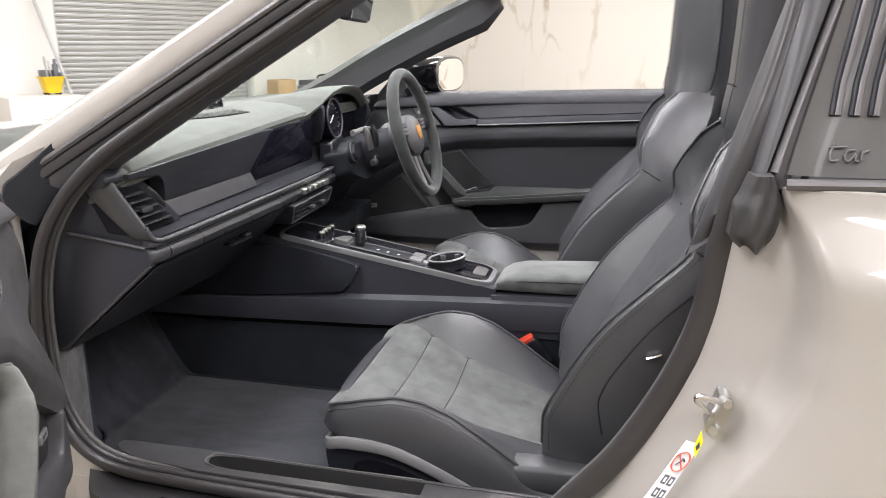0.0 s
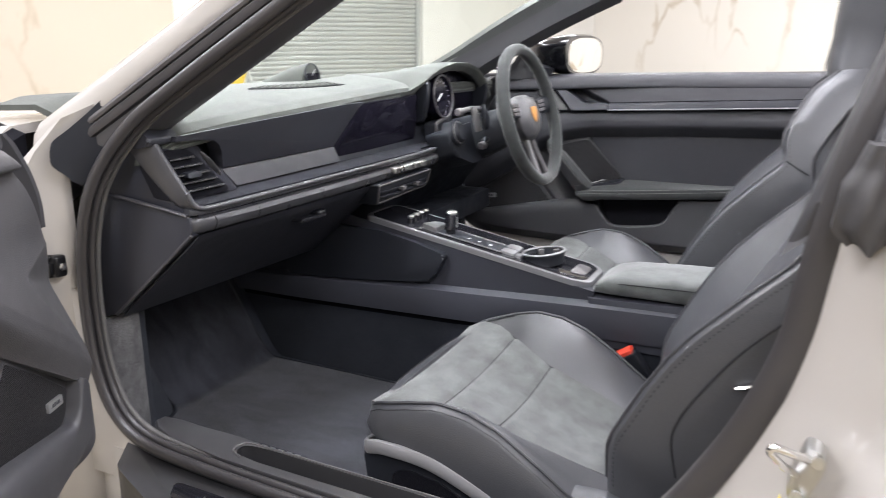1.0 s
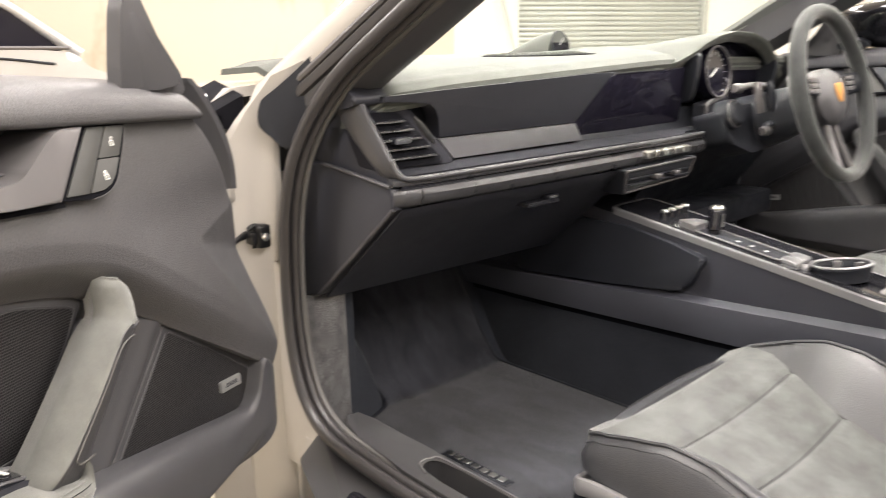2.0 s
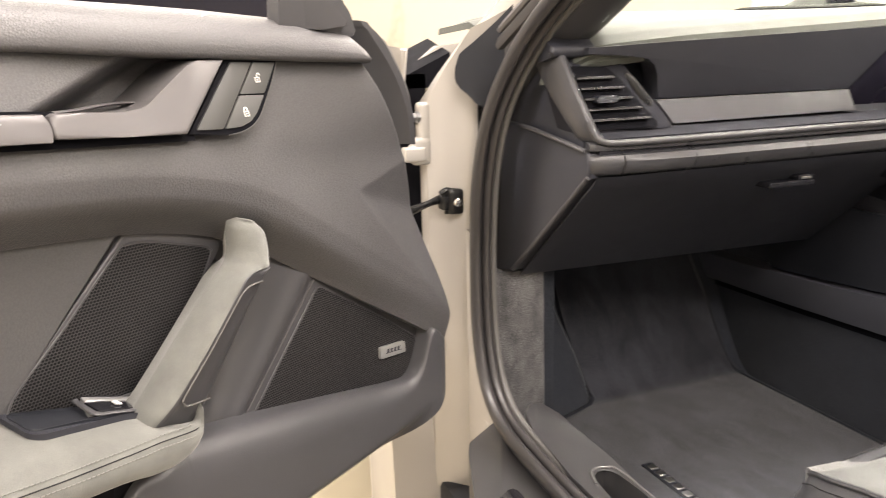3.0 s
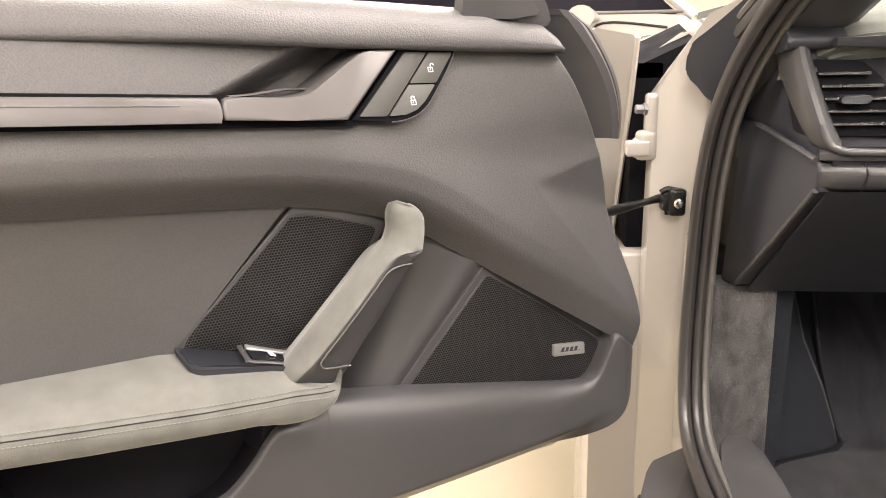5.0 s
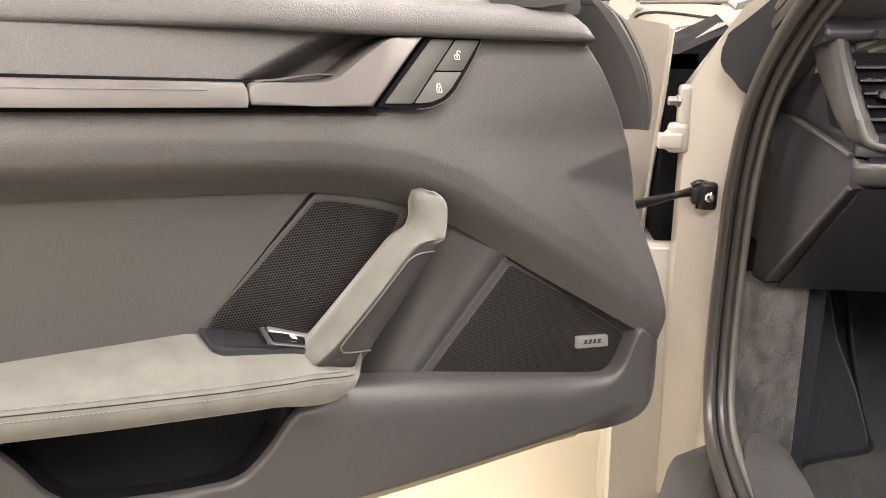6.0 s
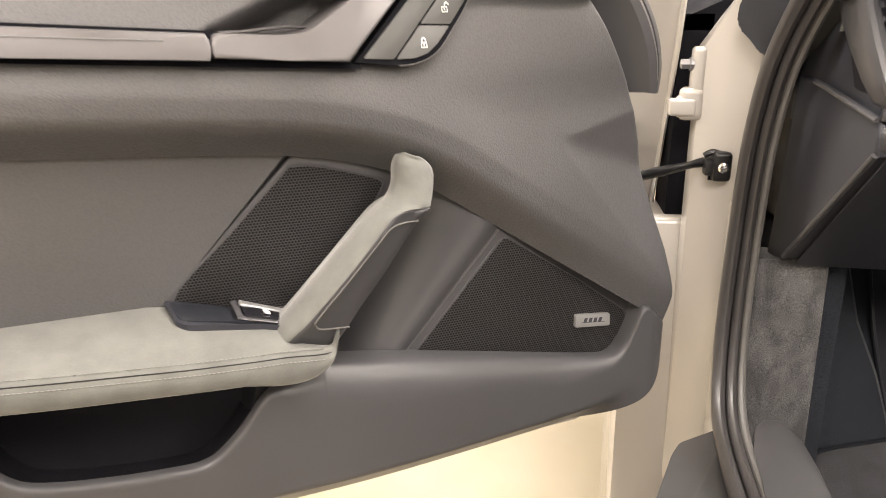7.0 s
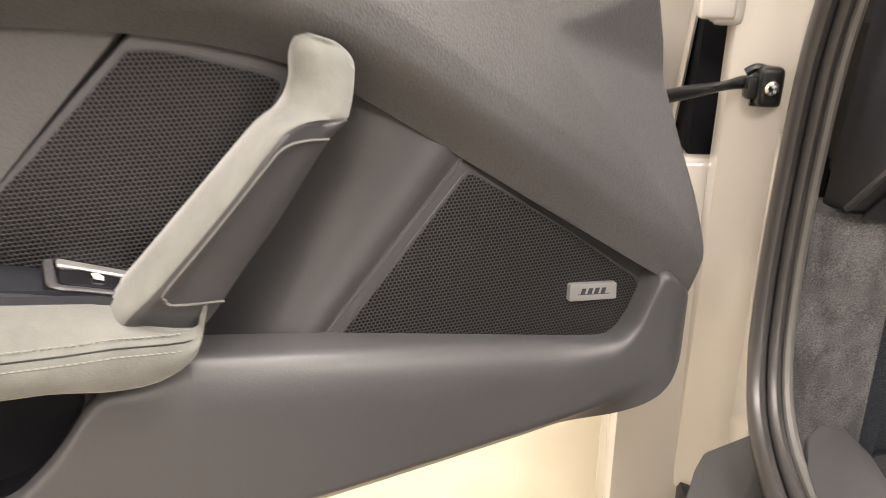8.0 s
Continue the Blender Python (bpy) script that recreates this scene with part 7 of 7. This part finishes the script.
    part("lid_seam", tube([(-0.258, 1.735 - 0.066, 0.524), (-0.20, 1.735 - 0.0785, 0.538), (0.05, 1.735 - 0.0795, 0.546)], 0.0012, seg=5), SEAM, lid)
    bm = pose(-0.168, 1.628, 0.392, 14, -34, 0)
    bk = part("belt_buckle", box((-0.021, -0.014, -0.055), (0.021, 0.014, 0.022), 0.006, 3, bm), DARK, car, "black seat belt buckle with red button")
    part("buckle_button", box((-0.0175, -0.0115, 0.016), (0.0175, 0.0115, 0.029), 0.004, 3, bm), RED, bk, "red release button")


console()


# ---- seats ----
def seat(label, cy, dx, dz, mirror):
    """Sports seat. Offsets across the seat are from its middle; mirror sends the door side to +y."""
    sg = -1 if mirror else 1
    crest_h = lerp_curve([-0.50, -0.485, -0.46, -0.44, -0.40, -0.35, -0.30, -0.25, -0.19, -0.14, -0.10, -0.04], [0.410, 0.430, 0.446, 0.453, 0.466, 0.478, 0.474, 0.456, 0.418, 0.382, 0.355, 0.33])
    seat_h = lerp_curve([-0.50, -0.485, -0.46, -0.42, -0.35, -0.25, -0.15, -0.04], [0.415, 0.436, 0.447, 0.446, 0.430, 0.398, 0.366, 0.335])
    seam_w = lerp_curve([-0.50, -0.485, -0.47, -0.455, -0.44, -0.42, -0.40, -0.37, -0.34, -0.30, -0.10, 0.0], [0.176, 0.188, 0.198, 0.204, 0.205, 0.199, 0.190, 0.172, 0.153, 0.135, 0.105, 0.10])
    edge_w = lerp_curve([-0.50, -0.49, -0.47, -0.44, -0.38, -0.2, 0.0], [0.165, 0.185, 0.205, 0.218, 0.228, 0.232, 0.228])

    def S(x, o, z):
        return Vector((x + dx, cy + sg * o, z + dz))
    base = part("seat", sheet(lambda s, t: S(-0.488 + 0.45 * s, (-1 + 2 * t) * seam_w(-0.488 + 0.45 * s), seat_h(-0.488 + 0.45 * s) - 0.010 * math.cos(math.pi * (t - 0.5)) - 0.004 * math.exp(-(((-0.488 + 0.45 * s) + 0.381) / 0.006) ** 2) - 0.004 * math.exp(-(((-0.488 + 0.45 * s) + 0.290) / 0.006) ** 2)), 120, 24, back=(0, 0, -0.05)), SHADED_SUEDE, car, label)
    for x in (-0.381, -0.290):
        part("cross_seam", tube([S(x, -0.95 * seam_w(x) + 1.9 * seam_w(x) * k / 12, seat_h(x) - 0.010 * math.cos(math.pi * (k / 12 - 0.5)) - 0.0042) for k in range(13)], 0.0009, seg=5), SEAM, base)
    # side bolsters of the cushion
    for side in (-1, 1):
        rings = []
        for k in range(31):
            x = -0.492 + 0.475 * k / 30
            h, sh, sw, ew = crest_h(x), seat_h(x), seam_w(x), edge_w(x)
            sw = min(sw, ew - 0.004)
            lift = max(0.0, h - sh)
            bot = 0.385 - 0.16 * smooth01((x + 0.40) / 0.30) * 0.55
            sec = [(sw - 0.006, sh - 0.02), (sw - 0.002, sh - 0.001), (sw + (ew - sw) * 0.35, sh + lift * 0.45), (sw + (ew - sw) * 0.7, sh + lift * 0.86), (ew - 0.010, h - 0.001), (ew - 0.002, h - 0.004), (ew + 0.005, h - 0.014), (ew + 0.012, (h + bot) / 2), (ew + 0.010, bot + 0.008), (ew + 0.002, bot), (sw, bot)]
            rings.append([S(x, side * a, b) for a, b in sec])
        part("cushion_bolster", loft(rings), SEAT_LEATHER, base, "black leather side bolster")
        path = [S(-0.488 + 0.44 * k / 30, side * (edge_w(-0.488 + 0.44 * k / 30) - 0.005), crest_h(-0.488 + 0.44 * k / 30) + 0.0005) for k in range(31)]
        part("piping", tube(path, 0.0026, seg=6), SEAT_LEATHER, base)
        bms = []
        fine = catmull(path, 4)
        for i in range(0, len(fine) - 1, 1):
            p, q = fine[i], fine[i + 1]
            d = Vector((0, sg * side * 0.0075, -0.0095))
            bms.append(tube([p + d, p.lerp(q, 0.55) + d], 0.0007, seg=4))
        part("stitching", join(*bms), SEAM, base)
    # front roll
    rings = []
    for k in range(17):
        o = -0.20 + 0.40 * k / 16
        xf = -0.488 + 0.02 * (abs(o) / 0.2) ** 3
        rings.append([S(xf + a, o, b) for a, b in ((0.02, 0.441), (0.006, 0.4365), (-0.003, 0.431), (-0.010, 0.422), (-0.0135, 0.408), (-0.0125, 0.393), (-0.006, 0.382), (0.004, 0.376), (0.03, 0.374))])
    part("cushion_front", loft(rings), SEAT_LEATHER, base)
    part("front_seam", tube([S(-0.4905 + 0.02 * (abs(o) / 0.2) ** 3, o, 0.4325) for o in [-0.19 + 0.38 * k / 16 for k in range(17)]], 0.0011, seg=5), SEAM, base)
    # base trim
    for side in (-1, 1):
        rim = catmull([S(-0.478, side * 0.17, 0.366), S(-0.480, side * 0.20, 0.370), S(-0.470, side * 0.226, 0.378), S(-0.435, side * 0.236, 0.388), S(-0.36, side * 0.238, 0.385), S(-0.29, side * 0.238, 0.362), S(-0.20, side * 0.238, 0.322), S(-0.08, side * 0.238, 0.275), S(0.02, side * 0.238, 0.245)], 6)
        part("base_rail", tube(rim, 0.006, 0.0115, seg=12, power=0.7), RAIL, base, "satin grey rail along the seat base")
        bx = rounded([(-0.478, 0.375), (-0.43, 0.385), (-0.36, 0.380), (-0.28, 0.350), (-0.06, 0.262), (0.02, 0.23), (0.02, 0.21), (-0.455, 0.21)], 0.012)
        part("base_panel", slab([(a, b) for a, b in bx], 0.229, 0.17, lambda x, n, z: S(x, side * n, z), 0.004), DARK, base)
        part("base_inlay", slab(rounded([(-0.425, 0.345), (-0.40, 0.358), (-0.34, 0.350), (-0.27, 0.318), (-0.17, 0.268), (-0.42, 0.255)], 0.01), 0.232, 0.22, lambda x, n, z: S(x, side * n, z), 0.002), GLOSS, base)
    # backrest: a frame along the spine
    sp_x = [-0.070, -0.035, 0.022, 0.075, 0.122, 0.165, 0.195, 0.210, 0.214, 0.214, 0.212]
    sp_z = [0.36, 0.47, 0.59, 0.68, 0.76, 0.84, 0.92, 1.0, 1.08, 1.16, 1.20]
    n = len(sp_x)

    def spine(t):
        k = t * (n - 1)
        return float(np.interp(k, range(n), sp_x)), float(np.interp(k, range(n), sp_z))

    def normal(t):
        a, b = spine(max(0, t - 0.04)), spine(min(1, t + 0.04))
        d = Vector((b[0] - a[0], 0, b[1] - a[1])).normalized()
        return Vector((-d.z, 0, d.x))          # to the front
    half = lerp_curve([0.0, 0.15, 0.35, 0.48, 0.56, 0.62, 0.70, 0.85, 1.0], [0.11, 0.125, 0.135, 0.130, 0.115, 0.095, 0.080, 0.076, 0.070])
    wide = lerp_curve([0.0, 0.1, 0.30, 0.38, 0.405, 0.44, 0.50, 0.56, 0.62, 0.66, 0.70], [0.19, 0.225, 0.245, 0.240, 0.233, 0.222, 0.190, 0.155, 0.122, 0.106, 0.092])

    crest = lerp_curve([0.0, 0.08, 0.16, 0.24, 0.32, 0.38, 0.405, 0.425, 0.45, 0.50, 0.56, 0.60, 0.63], [0.03, 0.058, 0.056, 0.046, 0.028, 0.012, 0.008, 0.024, 0.038, 0.042, 0.036, 0.02, 0.012])

    def back_sheet(s, t):
        u = 0.02 + 0.56 * s
        x, z = spine(u)
        o = (-1 + 2 * t) * half(u)
        nn = normal(u)
        return S(x + nn.x * 0.0, o, z + nn.z * 0.0)
    part("back_insert", sheet(back_sheet, 40, 14, back=(0.06, 0, -0.02)), SEAT_LEATHER, base)
    for side in (-1, 1):
        rings = []
        for k in range(29):
            u = 0.0 + 0.69 * k / 28
            x, z = spine(u)
            nn = normal(u)
            h, w = half(u), max(wide(u), half(u) + 0.012)
            e = smooth01((0.68 - u) / 0.09)
            w = h - 0.014 + (w - h + 0.014) * e
            lift = crest(u) * e - 0.018 * (1 - e)
            sec = [(h - 0.006, -0.02), (h, 0.0), (h + (w - h) * 0.4, lift * 0.55), (h + (w - h) * 0.75, lift * 0.95), (w - 0.012, lift), (w - 0.002, lift - 0.006), (w + 0.006, lift - 0.03), (w + 0.008, -0.04), (w + 0.002, -0.085), (h, -0.09)]
            rings.append([S(x + nn.x * b, side * a, z + nn.z * b) for a, b in sec])
        part("back_bolster", loft(rings), SEAT_LEATHER, base, "black leather backrest bolster")
        bms = []
        pts = []
        for k in range(90):
            u = 0.03 + 0.60 * k / 89
            x, z = spine(u)
            nn = normal(u)
            w = max(wide(u), half(u) + 0.012)
            e = smooth01((0.68 - u) / 0.09)
            w = half(u) - 0.014 + (w - half(u) + 0.014) * e
            lift = crest(u) * e - 0.018 * (1 - e)
            pts.append((S(x + nn.x * (lift + 0.001), side * (w - 0.012), z + nn.z * (lift + 0.001)), S(x + nn.x * (lift - 0.012), side * (w + 0.0025), z + nn.z * (lift - 0.012))))
        part("piping", tube([a for a, b in pts], 0.0024, seg=6), SEAT_LEATHER, base)
        for i in range(len(pts) - 1):
            p, q = pts[i][1], pts[i + 1][1]
            bms.append(tube([p, p.lerp(q, 0.5)], 0.0005, seg=4))
        part("stitching", join(*bms), SEAM, base)
    for side in (-1, 1):                    # seam where the shoulder wing meets the lower bolster
        x, z = spine(0.405)
        nn = normal(0.405)
        h, w = half(0.405), wide(0.405)
        part("wing_seam", tube([S(x + nn.x * b, side * o, z + nn.z * b) for o, b in ((h, 0.001), (h + (w - h) * 0.5, 0.006), (w - 0.012, 0.009), (w - 0.001, 0.004), (w + 0.007, -0.022), (w + 0.009, -0.045))], 0.0016, seg=6), SEAM, base)
    # head restraint column
    rings = []
    for k in range(15):
        u = 0.55 + 0.45 * k / 14
        x, z = spine(u)
        nn = normal(u)
        h = half(u) + 0.010
        d = 0.030 + 0.006 * math.sin(math.pi * k / 14) - 0.035 * (1 - smooth01((u - 0.54) / 0.09))
        ring = []
        for i in range(28):
            c, q = math.cos(2 * math.pi * i / 28), math.sin(2 * math.pi * i / 28)
            o, b = h * math.copysign(abs(c) ** 0.5, c), -0.028 + (0.028 + d) * math.copysign(abs(q) ** 0.6, q)
            ring.append(S(x + nn.x * b, o, z + nn.z * b))
        rings.append(ring)
    hr = part("head_restraint", loft(rings), SEAT_LEATHER, base, "black leather integrated head restraint")
    for o in (-0.045, 0.045):
        bms = []
        for i in range(70):
            u = 0.60 + 0.38 * i / 70
            x, z = spine(u)
            nn = normal(u)
            d = 0.030 + 0.006 * math.sin(math.pi * (u - 0.55) / 0.45) + 0.0005
            x2, z2 = spine(u + 0.003)
            bms.append(tube([S(x + nn.x * d, o, z + nn.z * d), S(x2 + nn.x * d, o, z2 + nn.z * d)], 0.0009, seg=4))
        part("stitching", join(*bms), SEAM, hr)
    part("neck_seam", tube([S(*(lambda xz, nn: (xz[0] + nn.x * 0.0348, o, xz[1] + nn.z * 0.0348))(spine(0.69), normal(0.69))) for o in (-0.066, -0.04, 0.0, 0.04, 0.066)], 0.0013, seg=5), SEAM, hr)
    part("hip_pad", tube([S(-0.15, -0.205, 0.352), S(-0.12, -0.208, 0.356), S(-0.07, -0.208, 0.358), S(-0.02, -0.205, 0.358)], lambda s: 0.030, 0.028, seg=16, power=0.6), SEAT_LEATHER, base)
    part("shell_seam", tube(catmull([S(0.118, -0.252, 0.705), S(0.062, -0.256, 0.647), S(0.015, -0.256, 0.578), S(-0.004, -0.250, 0.537), S(-0.008, -0.246, 0.508), S(0.0, -0.240, 0.459)]), 0.0014, seg=6), SEAM, base)
    # hard shell behind
    rings = []
    for k in range(23):
        u = 0.0 + 0.9 * k / 22
        x, z = spine(u)
        nn = normal(u)
        w = max(wide(u), half(u) + 0.02) - 0.015
        ring = []
        for i in range(12):
            a = math.pi * i / 11
            o, b = -w * math.cos(a), -0.075 - 0.05 * math.sin(a)
            ring.append(S(x + nn.x * b, o, z + nn.z * b))
        rings.append(ring)
    part("back_shell", loft(rings), DARK, base, "black hard shell behind the backrest")
    part("release_lever", tube([S(0.060, 0.0, 0.601) + Vector((0, -sg * 0.250, 0)), S(0.070, 0.0, 0.605) + Vector((0, -sg * 0.252, 0)), S(0.080, 0.0, 0.609) + Vector((0, -sg * 0.250, 0))], 0.006, 0.003, seg=8), CHROME, base, "chrome seat release")
    return base


seat("black leather sports seat with grey suede centre, passenger side", 1.365, 0.0, 0.0, False)
seat("black leather sports seat with grey suede centre, behind the wheel", 2.105, -0.062, 0.005, True)


# ---- warning sticker on the shut face ----
def sticker():
    sm = lambda u, n, v: Vector((0.126 - 0.055 * (0.60 - v) / 0.11 + u * 0.78, 0.907 - n - 0.5 * u * 0.78, v))
    ob = part("warning_label", slab([(-0.014, 0.578), (0.006, 0.578), (0.010, 0.47), (-0.016, 0.47)], 0.004, 0.0, sm, 0), PAPER, car, "white and yellow airbag warning label")
    part("label_head", slab([(-0.004, 0.596), (0.006, 0.584), (0.010, 0.562), (0.000, 0.574)], 0.005, 0.0, sm, 0), LABEL_YELLOW, ob)
    part("label_mark", slab([(0.001, 0.584), (0.006, 0.577), (0.005, 0.572), (0.001, 0.576)], 0.0056, 0.005, sm, 0), INK, ob)
    ring = [(-0.004 + 0.010 * math.cos(2 * math.pi * i / 24), 0.0052, 0.552 + 0.014 * math.sin(2 * math.pi * i / 24)) for i in range(24)]
    part("label_ring", tube(ring, 0.0014, 0.0006, seg=5, closed=True, f=sm), LABEL_RED, ob)
    part("label_slash", tube([(-0.011, 0.0054, 0.561), (0.003, 0.0054, 0.543)], 0.0010, 0.0006, seg=5, f=sm), LABEL_RED, ob)
    part("label_sign", tube(catmull([(-0.008, 0.0048, 0.546), (-0.004, 0.0048, 0.552), (-0.003, 0.0048, 0.557), (0.001, 0.0048, 0.553)], 3), 0.0014, 0.0005, seg=5, f=sm), INK, ob)
    for i in range(3):
        v = 0.530 - i * 0.020
        for u0 in (-0.011, -0.002):
            part("label_field", slab([(u0, v), (u0 + 0.007, v), (u0 + 0.007, v - 0.013), (u0, v - 0.013)], 0.0046, 0.004, sm, 0), GREY, ob)
            part("label_bar", slab([(u0 + 0.002, v - 0.003), (u0 + 0.005, v - 0.003), (u0 + 0.005, v - 0.010), (u0 + 0.002, v - 0.010)], 0.0052, 0.0046, sm, 0), PAPER, ob)


sticker()
